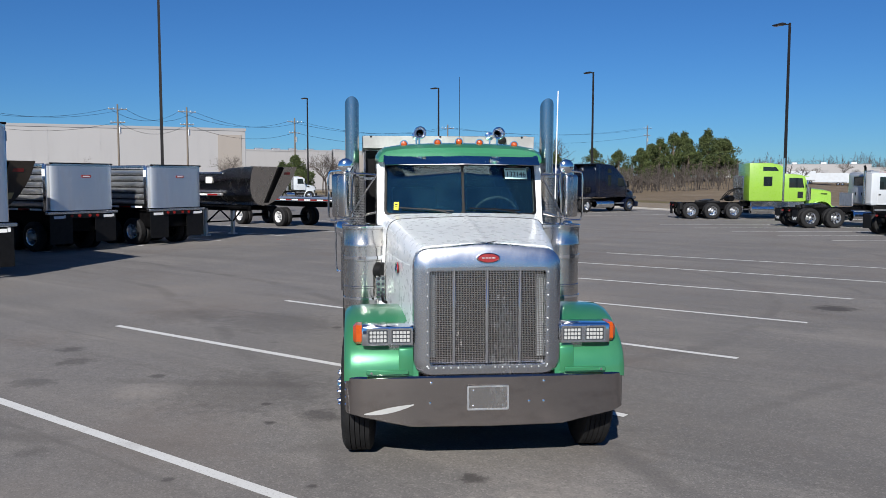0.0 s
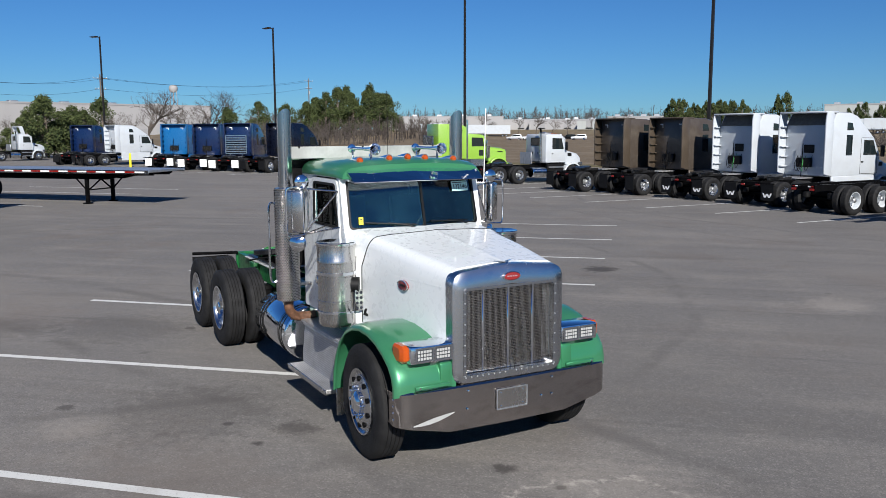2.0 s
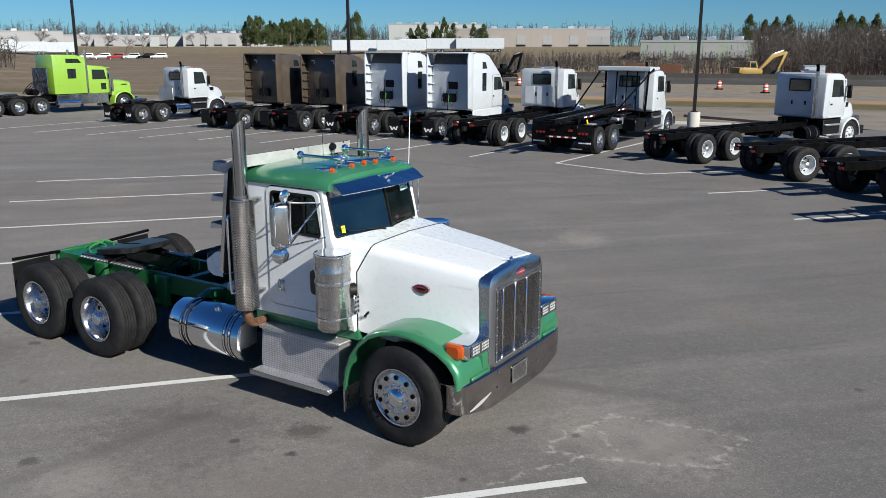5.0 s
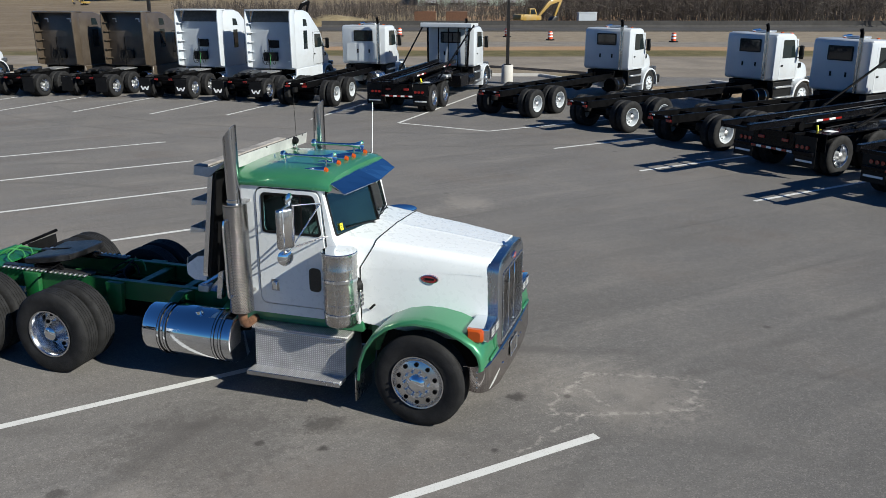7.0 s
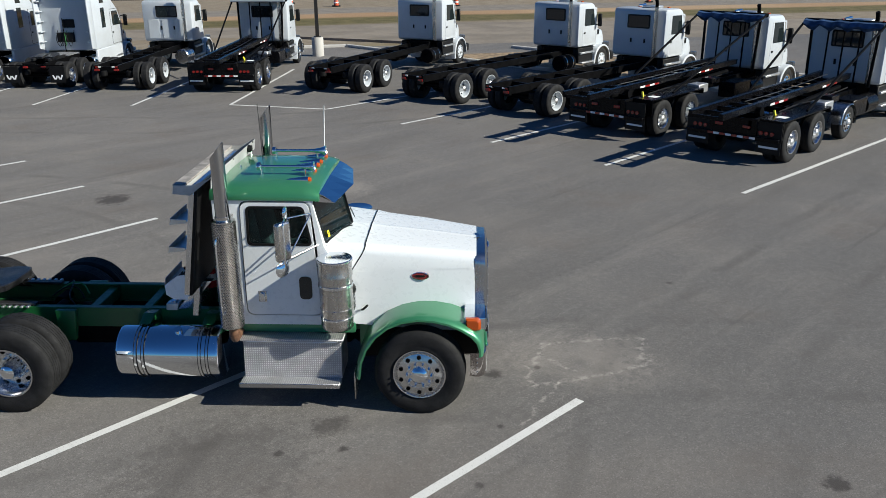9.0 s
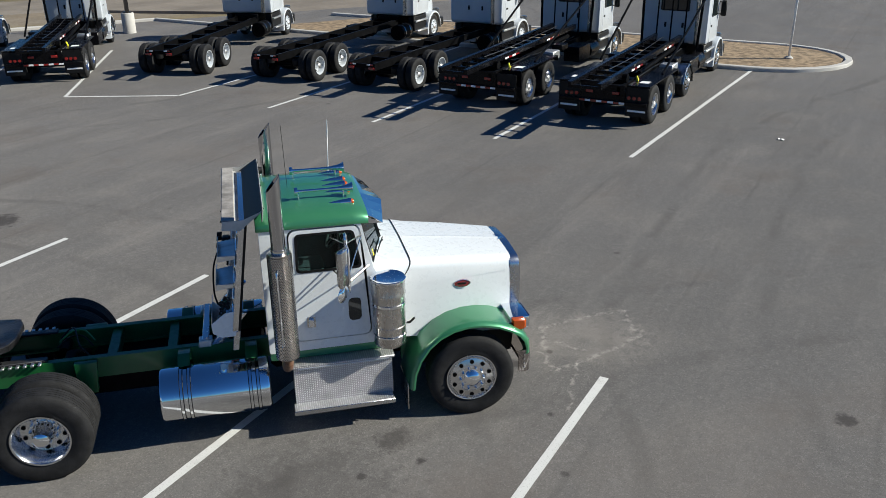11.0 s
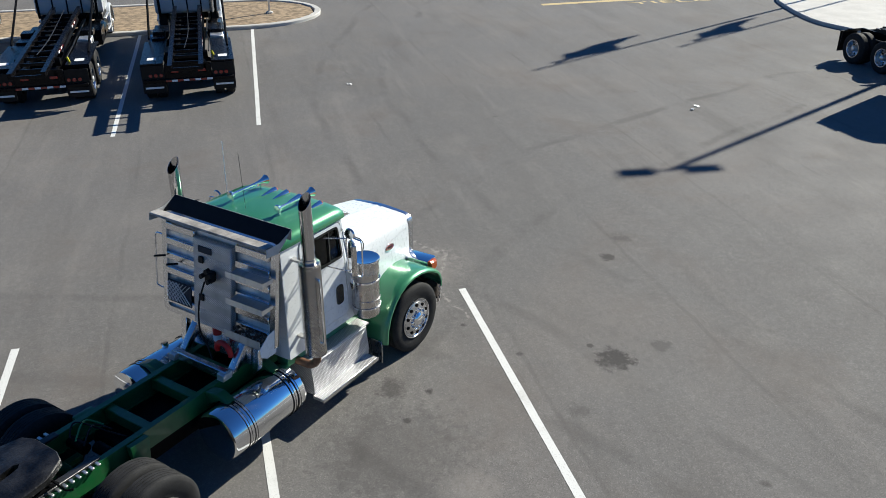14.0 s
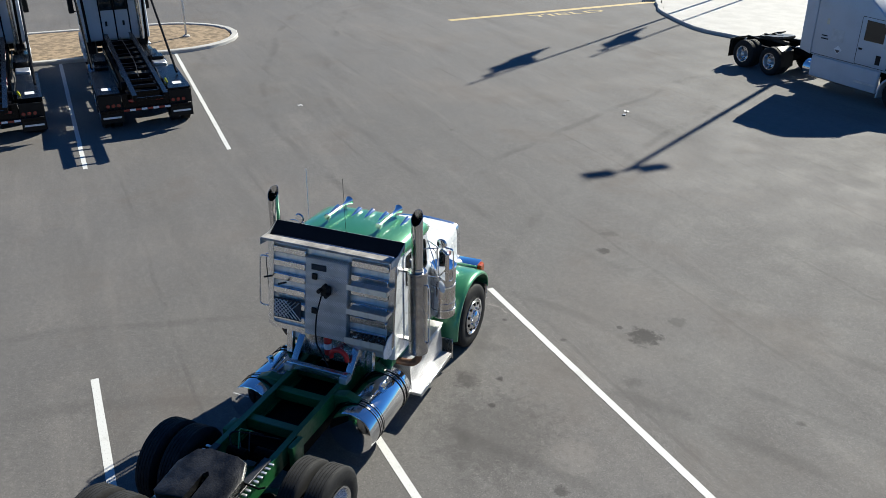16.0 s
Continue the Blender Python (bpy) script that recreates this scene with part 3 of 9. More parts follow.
stripe((-3.45, 4.63), (-16.0, 4.72))
stripe((-3.5, 8.28), (-12.45, 8.10))
for k in range(2, 7):
    y = 4.57 + 3.61 * k
    stripe((-3.5, y), (-12.45, y - 0.2 if k > 2 else y))
for k, y in enumerate((7.45, 11.2, 15.1, 18.95, 22.75)):
    stripe((6.7, y), (19.3 if k < 4 else 12.5, y - (0.55 if k == 0 else 0)))
stripe((6.7, 22.75), (4.85, 26.0))
HEAD2 = 44.0
row2 = [(4.85, 26.0), (2.33, 28.45), (-0.1, 31.2), (-2.66, 33.0), (-5.23, 35.2), (-7.87, 37.1), (-10.5, 38.7), (-13.1, 40.5), (-15.7, 42.5), (-18.3, 44.5)]
for x, y in row2:
    stripe((x, y), (x + 9.2 * math.cos(radians(HEAD2 - 4)), y + 9.2 * math.sin(radians(HEAD2 - 4))))
for k in range(6):
    x, y = -27.5 - 4.6 * k, 52.0 + 1.5 * k
    stripe((x, y), (x + 5.5, y + 9.5))
for k in range(10):
    y = 7.85 + 3.46 * k
    stripe((-27.2, y), (-37.0, y + 0.5))
stripe((21.15, -6.2), (21.4, -19.0), 0.40, M_YLINE, "worn yellow painted stop line")
me = text_mesh("YIELD", 1.05)
me.materials.append(M_YLINE)
ob = new("pavement_lettering", me)
ob.matrix_basis = pose(20.35, -12.4, 0.004, 0, 0, -91) @ Matrix.Diagonal((1.6, 0.75, 1, 1))
tagged(ob, "worn yellow painted word on the asphalt", "road marking", kind="structure")


# ---- wheels ----
def axis_y(x, y, z, side):
    """A frame whose z axis points outwards (side -1: right, 1: left)."""
    return Matrix.Translation((x, y, z)) @ Matrix.Rotation(radians(-90 * side), 4, "X")


def tyre_bm(m, r, w, n=40):
    """Tyre from its inner face (h = 0) to its outer face (h = w): sidewalls, shoulders and grooved tread."""
    rim = r * 0.56
    prof = [(rim, 0.03), (rim + 0.03, 0.012), (r * 0.78, 0.0), (r * 0.93, 0.012), (r * 0.985, 0.03)]
    ribs = 5
    for i in range(ribs):
        a, b = 0.035 + (w - 0.07) * i / ribs, 0.035 + (w - 0.07) * (i + 0.82) / ribs
        prof += [(r, a), (r, b)]
        if i < ribs - 1:
            prof += [(r - 0.014, b + 0.003), (r - 0.014, a + (w - 0.07) / ribs - 0.003)]
    prof += [(r * 0.985, w - 0.03), (r * 0.93, w - 0.012), (r * 0.9, w - 0.004), (r * 0.78, w), (rim + 0.03, w - 0.012), (rim, w - 0.03), (rim - 0.012, w * 0.5)]
    bm = loft([[m @ Vector((q * math.cos(a), q * math.sin(a), h)) for a in [2 * math.pi * i / n for i in range(n)]] for q, h in prof + prof[:1]], True, False)
    return bm


def rim_bm(m, r, w, deep, n=32):
    """Disc wheel: deep for outer duals (dished in), else bulging outwards."""
    ro = r * 0.58
    out = bmesh.new()
    if deep:
        prof = [(ro, 0.02), (ro, w * 0.3), (ro * 0.92, w * 0.32), (ro * 0.92, w - 0.03), (ro * 1.0, w - 0.012), (ro * 1.0, w - 0.002), (ro * 0.94, w - 0.004), (ro * 0.88, w - 0.03), (ro * 0.86, w * 0.45), (ro * 0.80, w * 0.22), (ro * 0.52, w * 0.16), (ro * 0.5, w * 0.20), (0.001, w * 0.2)]
    else:
        prof = [(ro, 0.02), (ro * 1.0, w - 0.02), (ro * 1.0, w), (ro * 0.95, w - 0.004), (ro * 0.90, w - 0.03), (ro * 0.88, w - 0.035), (ro * 0.84, w - 0.01), (ro * 0.6, w + 0.018), (ro * 0.55, w + 0.02), (ro * 0.54, w + 0.012), (0.001, w + 0.012)]
    lathe(prof, m, n, out)
    return out


def hub_bm(m, r, w, deep):
    ro = r * 0.58
    if deep:
        prof = [(ro * 0.40, w * 0.2), (ro * 0.36, w * 0.55), (ro * 0.3, w * 0.7), (ro * 0.28, w * 0.95), (ro * 0.2, w * 1.02), (0.001, w * 1.03)]
    else:
        prof = [(ro * 0.34, w), (ro * 0.33, w + 0.035), (ro * 0.27, w + 0.05), (ro * 0.24, w + 0.056), (ro * 0.2, w + 0.064), (0.001, w + 0.066)]
    return lathe(prof, m, 20)


HOLE = mesh_of("hand_hole", rod((0, 0, -0.02), (0, 0, 0.012), 0.026, 10))
HOLE.materials.append(M_BLACK)


def wheel(parent, x, y_in, side, r, w, deep, detailed=False, dual=False, rim_mat=None, turn=0.0, hub_mat=None):
    """Wheel part (the rim) with tyre, hub and nuts as its parts. y_in: distance of the inner face from the centre line."""
    m = axis_y(x, side * y_in, r, side)
    if turn:
        c = Vector((x, side * (y_in + w / 2), 0))
        m = Matrix.Translation(c) @ Matrix.Rotation(radians(turn), 4, "Z") @ Matrix.Translation(-c) @ m
    n = 40 if detailed else 26
    rim = part("wheel", rim_bm(m, r, w, deep, n), rim_mat or M_ALU, parent)
    part("tyre", tyre_bm(m, r, w, 56 if detailed else 28), M_RUBBER, rim, "black rubber tyre")
    part("hub", hub_bm(m, r, w, deep), hub_mat or (M_CHROME if detailed else M_ALUDULL), rim)
    n_holes = 10 if detailed else 8
    rad, hz = (r * 0.58 * 0.68, w * 0.19) if deep else (r * 0.58 * 0.72, w + 0.004)
    for i in range(n_holes):
        a = 2 * math.pi * (i + 0.5) / n_holes
        shared("hand_hole", HOLE, rim, m @ Matrix.Translation((rad * math.cos(a), rad * math.sin(a), hz)))
    if detailed:
        ro, h = r * 0.58, (w * 0.2 if deep else w + 0.012)
        nut = mesh_of("lug_nut", lathe([(0.016, 0), (0.016, 0.02), (0.012, 0.042), (0.001, 0.046)], Matrix(), 8))
        nut.materials.append(M_CHROME)
        for i in range(10):
            a = 2 * math.pi * i / 10
            shared("lug_nut", nut, rim, m @ Matrix.Translation((ro * 0.46 * math.cos(a), ro * 0.46 * math.sin(a), h)))
    if dual:
        m2 = axis_y(x, side * (y_in - w - 0.05), r, side)
        part("inner_tyre", tyre_bm(m2, r, w, 28), M_RUBBER, rim, "black rubber tyre")
    return rim


# ---- the green and white tractor ----
TRUCK = thing("semi_tractor", pose(-4.215, 6.60, 0, 0, 0, -47.4), "white and green day cab semi tractor parked across the painted bays", "truck")
T = TRUCK


def both(make):
    for s in (-1, 1):
        make(s)


def frame_rails():
    for s in (-1, 1):
        y = s * 0.43
        prof = [(y - s * 0.08, 0.78), (y, 0.78), (y, 1.04), (y - s * 0.08, 1.04), (y - s * 0.08, 1.02), (y - s * 0.02, 1.02), (y - s * 0.02, 0.80), (y - s * 0.08, 0.80)]
        part("frame_rail", loft([[(x, a, b) for a, b in prof] for x in (-7.0, 0.45)]), M_FRAMEGREEN, T, "green painted steel frame rail", False)
    for x in (-2.95, -3.55, -4.25, -6.95):
        part("crossmember", box(x - 0.06, x + 0.06, -0.41, 0.41, 0.84, 1.0, 0.01), M_FRAMEGREEN, T)
    for x in (-4.95, -6.31):
        bm = rod((x, -0.7, 0.52), (x, 0.7, 0.52), 0.075, 12)
        merge(bm, lathe([(0.001, -0.2), (0.13, -0.18), (0.2, -0.05), (0.2, 0.08), (0.12, 0.22), (0.06, 0.3), (0.001, 0.3)], Matrix.Translation((x, 0.05, 0.52)) @ Matrix.Rotation(radians(90), 4, "Y"), 16))
        part("drive_axle", bm, M_FRAMEGREEN, T)
        for s in (-1, 1):
            part("air_spring", lathe([(0.09, 0), (0.13, 0.03), (0.14, 0.1), (0.12, 0.16), (0.14, 0.22), (0.1, 0.26)], Matrix.Translation((x - 0.32, s * 0.52, 0.5)), 16), M_BLACKPLASTIC, T)
            part("torque_arm", box(x - 0.45, x + 0.3, s * 0.52 - 0.05, s * 0.52 + 0.05, 0.42, 0.5, 0.01), M_FRAMEGREEN, T)
            part("spring_hanger", prism([(x + 0.32, 0.62), (x + 0.52, 0.62), (x + 0.56, 1.03), (x + 0.30, 1.03)], s * 0.44, s * 0.52, 0.01), M_FRAMEGREEN, T)
    part("front_axle", box(-0.06, 0.06, -0.8, 0.8, 0.42, 0.54, 0.02), M_BLACK, T)
    part("drive_shaft", rod((-4.7, 0, 0.6), (-1.2, 0, 0.75), 0.06, 12), M_BLACK, T)
    part("gearbox", box(-2.4, -0.9, -0.3, 0.3, 0.5, 1.0, 0.06), M_BLACK, T)
    # solid black box between the rails, around the drive shaft
    part("driveline_tray", box(-4.55, -2.45, -0.37, 0.37, 0.50, 0.80, 0.04), M_BLACK, T)
    part("engine", box(-0.9, 0.45, -0.38, 0.38, 0.55, 1.5, 0.06), M_BLACK, T)
    part("radiator", box(0.50, 0.60, -0.5, 0.5, 0.85, 1.74, 0.02), M_BLACK, T)
    # rear deck, lights and flaps
    part("rear_crossplate", box(-7.06, -6.99, -0.46, 0.46, 0.72, 1.05, 0.01), M_FRAMEGREEN, T)
    part("deck_plate", box(-6.95, -6.55, -0.41, 0.41, 1.0, 1.02), M_FRAMEGREEN, T)
    for s in (-1, 1):
        part("flap_bracket", rod((-6.95, s * 0.45, 1.05), (-6.95, s * 1.2, 1.08), 0.025, 8), M_BLACK, T)
        bm = box(-6.98, -6.965, s * 0.9 - 0.3, s * 0.9 + 0.3, 0.3, 1.02, 0.004)
        part("mud_flap", bm, M_BLACKPLASTIC, T, "black rubber mud flap")
        part("tail_lamp", rod((-7.06, s * 0.3, 0.88), (-7.09, s * 0.3, 0.88), 0.05, 16), M_REDLENS, T)
        part("quarter_bracket", prism([(-5.95, 1.0), (-5.4, 1.0), (-5.45, 1.1), (-5.9, 1.12)], s * 0.36, s * 0.4), M_BLACK, T)
    for x, y in ((-4.75, -0.18), (-4.85, 0.15), (-6.7, -0.1), (-6.6, 0.2)):
        part("air_tank", rod((x, y - 0.13, 0.92), (x, y + 0.13, 0.92), 0.07, 14), M_BLACK, T)


def fifth_wheel():
    # plate outline with the throat towards the rear
    outline = [(-0.42, -0.46), (-0.46, -0.40), (-0.40, -0.05), (-0.02, -0.045), (0.03, 0), (-0.02, 0.045), (-0.40, 0.05), (-0.46, 0.40), (-0.42, 0.46), (0.05, 0.47), (0.30, 0.36), (0.36, 0.2), (0.36, -0.2), (0.30, -0.36), (0.05, -0.47)]
    bm = bmesh.new()
    rings = [[(-5.62 + x * k * 0.95, y * k * 0.95, z + x * 0.12) for x, y in outline] for z, k in ((1.16, 0.9), (1.18, 1.0), (1.245, 1.0), (1.255, 0.97))]
    loft(rings, True, True, bm)
    plate = part("fifth_wheel", bm, M_GREASE, T, "greasy black steel coupling plate")
    for s in (-1, 1):
        part("pivot_bracket", prism([(-5.95, 1.04), (-5.45, 1.04), (-5.6, 1.18), (-5.8, 1.18)], s * 0.32 - 0.03, s * 0.32 + 0.03), M_BLACK, plate)
        part("slide_rail", box(-6.45, -4.95, s * 0.36 - 0.05, s * 0.36 + 0.05, 1.04, 1.075, 0.008), M_GREASE, plate)
        tooth = mesh_of("rail_tooth", box(-0.018, 0.018, -0.035, 0.035, 0, 0.022, 0.004))
        tooth.materials.append(M_ALUDULL)
        for i in range(18):
            shared("rail_tooth", tooth, plate, pose(-6.38 + i * 0.08, s * 0.45, 1.042))
    part("release_handle", tube([(-5.5, -0.35, 1.15), (-5.5, -0.6, 1.13), (-5.45, -0.66, 1.13)], 0.012), M_BLACK, plate)
    for k, (a, b) in enumerate(((0.1, 0.25), (-0.05, 0.1), (0.2, -0.15))):
        part("air_line", tube(smooth_path([(-6.9, a, 1.03), (-6.75, a + 0.06, 1.13), (-6.6, b, 1.1), (-6.45, b - 0.1, 1.05)]), 0.012, 6), M_GREENHOSE, T)
        part("air_line", tube(smooth_path([(-4.9, a, 1.03), (-4.75, a + 0.08, 1.12), (-4.62, b, 1.08), (-4.5, b - 0.1, 0.98)]), 0.01, 6), M_GREENHOSE if k == 0 else M_BLACKPLASTIC, T)


def fuel_tank(s):
    y, z, r = s * 0.79, 0.64, 0.325
    m = Matrix.Translation((-3.69, y, z)) @ Matrix.Rotation(radians(90), 4, "Y")
    tank = part("fuel_tank", lathe([(0.001, 0.0), (r * 0.9, 0.0), (r * 0.97, 0.012), (r, 0.035), (r, 1.225), (r * 0.97, 1.248), (r * 0.9, 1.26), (0.001, 1.26)], m, 56), M_CHROME, T, "polished cylindrical fuel tank")
    for x in (-3.44, -3.35, -2.66, -2.57):
        part("tank_strap", lathe([(r + 0.001, -0.014), (r + 0.007, -0.014), (r + 0.007, 0.014), (r + 0.001, 0.014)], Matrix.Translation((x, y, z)) @ Matrix.Rotation(radians(90), 4, "Y"), 48), M_CHROME, tank)
        for e in (-0.0175, 0.0175):
            part("strap_rubber", lathe([(r + 0.001, e - 0.0035), (r + 0.009, e - 0.0035), (r + 0.009, e + 0.0035), (r + 0.001, e + 0.0035)], Matrix.Translation((x, y, z)) @ Matrix.Rotation(radians(90), 4, "Y"), 40), M_BLACKPLASTIC, tank)
    for x in (-3.40, -2.62):
        part("tank_bracket", prism([(0.42, 0.8), (0.42, 1.03), (0.62, 1.06), (0.8, 0.985), (0.66, 0.985), (0.5, 0.9)], -0.07, 0.07, 0.008), M_FRAMEGREEN, tank).matrix_basis = Matrix.Translation((x, 0, 0)) @ Matrix.Rotation(radians(90 * s), 4, "Z") if s > 0 else Matrix.Translation((x, 0, 0)) @ Matrix.Rotation(radians(-90), 4, "Z")
    part("filler_cap", rod((-2.95, s * 0.9, 0.93), (-2.95, s * 0.92, 0.985), 0.05, 16), M_CHROME, tank)


def step_box(s):
    # battery box with sloped tread-plate face, lid and running board
    prof = [(0.5, 0.38), (0.98, 0.38), (0.985, 0.5), (0.955, 0.80), (0.955, 0.86), (0.5, 0.86)]
    bm = loft([[(x, s * a, b) for a, b in prof] for x in (-2.15, -0.96)])
    bx = part("battery_box", bm, M_TREAD, T, "bright tread plate battery box", False)
    part("lid", box(-2.18, -0.93, min(s * 0.48, s * 0.985), max(s * 0.48, s * 0.985), 0.862, 0.895, 0.006), M_TREAD, bx)
    part("running_board", box(-2.18, -0.97, min(s * 0.97, s * 1.15), max(s * 0.97, s * 1.15), 0.335, 0.385, 0.008), M_TREAD, bx)
    part("board_edge", box(-2.185, -0.965, min(s * 1.15, s * 1.162), max(s * 1.15, s * 1.162), 0.33, 0.387, 0.003), M_ALU, bx)
    part("hinge", rod((-2.1, s * 0.985, 0.86), (-1.0, s * 0.985, 0.86), 0.008, 8), M_ALUDULL, bx)


def hood():
    secs = []
    for X, w, zt, zb in ((-0.82, 0.775, 2.01, 1.02), (-0.5, 0.745, 1.985, 0.98), (0.0, 0.692, 1.935, 0.92), (0.4, 0.635, 1.885, 0.88), (0.66, 0.592, 1.855, 0.84)):
        half = [(w + 0.004, zb), (w + 0.004, 1.3), (w + 0.002, 1.60), (w, 1.70), (w - 0.008, zt - 0.10), (w - 0.025, zt - 0.05), (w - 0.055, zt - 0.014), (w - 0.10, zt + 0.006), (w - 0.13, zt + 0.0085), (w - 0.24, zt + 0.018), (0.06, zt + 0.0328), (0.03, zt + 0.034), (0.012, zt + 0.038)]
        # the rear edge sweeps forward over the shoulder
        sweep = [(X + (0.17 * min(1.0, max(0.0, (b - 1.72) / 0.26)) ** 0.8 if X < -0.8 else 0.0), a, b) for a, b in half]
        secs.append([(x, -a, b) for x, a, b in sweep] + [(x, a, b) for x, a, b in reversed(sweep)])
    bm = loft(secs, False, False)
    ob = part("hood", bm, M_WHITE, T, "white riveted hood with a centre ridge")
    thicken(ob, 0.02)
    edge = [Vector(p) + Vector((-0.008, 0, 0)) for p in secs[0]]
    part("hood_seal", tube(edge, 0.0065, 6), M_BLACKPLASTIC, ob, "black rubber hood seal")
    # cowl between the hood's rear edge and the windscreen
    base = [(0.838, 1.02), (0.838, 1.3), (0.838, 1.60), (0.838, 1.70), (0.836, 1.90), (0.828, 1.97), (0.80, 2.02), (0.76, 2.045), (0.70, 2.052), (0.60, 2.058), (0.06, 2.07), (0.03, 2.07), (0.012, 2.07)]
    back = [(-0.83 - (b - 1.03) * 0.19 if b <= 1.75 else -1.05 if b < 1.95 else -0.90 - 0.275 * a, a, b) for a, b in base]
    front = [(x - 0.016, y, z - 0.004) for x, y, z in secs[0]]
    back = [(x, -a, b) for x, a, b in back] + [(x, a, b) for x, a, b in reversed(back)]
    cowl = part("cowl", loft([front, back], False, False), M_WHITE, T, "white cowl below the windscreen")
    thicken(cowl, 0.02)
    rivet = mesh_of("rivet", lathe([(0.0065, 0), (0.005, 0.002), (0.001, 0.003)], Matrix(), 6))
    rivet.materials.append(M_WHITE)
    for s in (-1, 1):
        for i in range(34):
            x = -0.78 + i * 0.041
            w = 0.777 - (x + 0.82) * 0.104 - max(0.0, x) * 0.03
            shared("rivet", rivet, ob, axis_y(x, s * w, 1.69, s))
        # oval side badge
        m = axis_y(-0.01, s * 0.693, 1.62, s) @ Matrix.Diagonal((0.095, 0.044, 1, 1))
        bm = lathe([(1.12, 0.0), (1.12, 0.012), (1.0, 0.016), (0.001, 0.016)], m, 28)
        badge = part("side_badge", bm, M_RED, ob, "red oval badge with a plain bar")
        part("badge_rim", lathe([(1.0, 0.014), (1.14, 0.014), (1.14, 0.02), (1.02, 0.022)], m, 28), M_CHROME, badge)
        part("badge_bar", box(-0.065, 0.045, s * 0.711 - 0.003, s * 0.711 + 0.003, 1.608, 1.632, 0.002), M_BLACKPLASTIC, badge)
        part("hood_latch", tube([(-0.72, s * 0.765, 1.20), (-0.70, s * 0.81, 1.22), (-0.64, s * 0.82, 1.28)], 0.014, 8), M_BLACKPLASTIC, ob)
        plate = part("louvre_plate", box(-0.80, -0.79, min(s * 0.785, s * 0.875), max(s * 0.785, s * 0.875), 1.24, 1.46, 0.003), M_STAINLESS, ob)
        for i in range(4):
            for q in (0.808, 0.852):
                part("plate_hole", rod((-0.792, s * q, 1.27 + i * 0.053), (-0.788, s * q, 1.27 + i * 0.053), 0.016, 12), M_INK, plate)


def grille():
    # polished shell round the radiator: arched loop swept from back to front
    def loop(w, zt, zb, x, r):
        pts = rounded([(-w, zb), (w, zb), (w, zt - 0.02), (0.0, zt + 0.03), (-w, zt - 0.02)], r, 6)
        return [(x, a, b) for a, b in pts]

    rings = [loop(0.597, 1.855, 0.82, 0.585, 0.11), loop(0.604, 1.862, 0.81, 0.635, 0.14), loop(0.598, 1.855, 0.815, 0.71, 0.14), loop(0.565, 1.81, 0.83, 0.735, 0.12)]
    inner = rounded([(-0.475, 0.90), (0.475, 0.90), (0.475, 1.68), (0.0, 1.705), (-0.475, 1.68)], 0.04, 6)
    rings.append([(0.74, a, b) for a, b in inner])
    rings.append([(0.66, a, b) for a, b in inner])
    ob = part("grille_shell", loft(rings, True, False), M_SHELL, T, "polished arched radiator shell")
    # framed screen of fine wires in four fields
    bm = bmesh.new()
    for i in range(73):
        y = -0.465 + 0.93 * i / 72
        box(0.672, 0.680, y - 0.0022, y + 0.0022, 0.905, 1.69 - abs(y) * 0.03, 0, bm)
    for i in range(53):
        z = 0.912 + 0.765 * i / 52
        box(0.666, 0.673, -0.47, 0.47, z - 0.0024, z + 0.0024, 0, bm)
    part("grille_screen", bm, M_STAINLESS, ob, "fine stainless wire screen", False)
    for y in (-0.27, 0.0, 0.27):
        part("grille_bar", box(0.675, 0.70, y - 0.012, y + 0.012, 0.905, 1.69, 0.005), M_CHROME, ob)
    part("screen_frame", sheet_with_hole(rounded([(-0.50, 0.875), (0.50, 0.875), (0.50, 1.70), (-0.50, 1.70)], 0.04), rounded([(-0.475, 0.90), (0.475, 0.90), (0.475, 1.675), (-0.475, 1.675)], 0.03), lambda u, v, w: (0.742 + w, u, v), 0.006), M_SHELL, ob)
    for y in (-0.445, 0.445):
        part("air_baffle", box(0.63, 0.64, y - 0.028, y + 0.028, 0.95, 1.63), M_WHITE2, ob)
    bolt = mesh_of("bolt", lathe([(0.007, 0), (0.006, 0.004), (0.001, 0.006)], Matrix.Rotation(radians(90), 4, "Y"), 6))
    bolt.materials.append(M_ALUDULL)
    for i in range(9):
        for s in (-1, 1):
            shared("bolt", bolt, ob, pose(0.748, s * 0.49, 0.90 + i * 0.095))
            if i:
                shared("bolt", bolt, ob, pose(0.748, s * 0.06 * i, 0.885))
    # red oval badge and winged ornament
    m = Matrix.Translation((0.74, 0, 1.775)) @ Matrix.Rotation(radians(90), 4, "Z") @ Matrix.Rotation(radians(90), 4, "X") @ Matrix.Diagonal((0.085, 0.036, 1, 1))
    badge = part("front_badge", lathe([(1.0, -0.03), (1.0, 0.012), (0.9, 0.018), (0.001, 0.018)], m, 32), M_RED, ob, "red oval badge with a pale bar")
    part("badge_rim", lathe([(0.97, 0.010), (1.12, 0.0), (1.12, 0.014), (1.0, 0.02)], m, 32), M_CHROME, badge)
    for i, (a, b) in enumerate(((-0.055, -0.03), (-0.022, -0.004), (0.004, 0.02), (0.028, 0.055))):
        part("badge_bar", box(0.757, 0.761, a, b, 1.769, 1.781, 0.002), M_ALUDULL, badge)
    bm = prism([(0.60, 1.885), (0.66, 1.89), (0.70, 1.86), (0.69, 1.84), (0.64, 1.86)], -0.012, 0.012, 0.003)
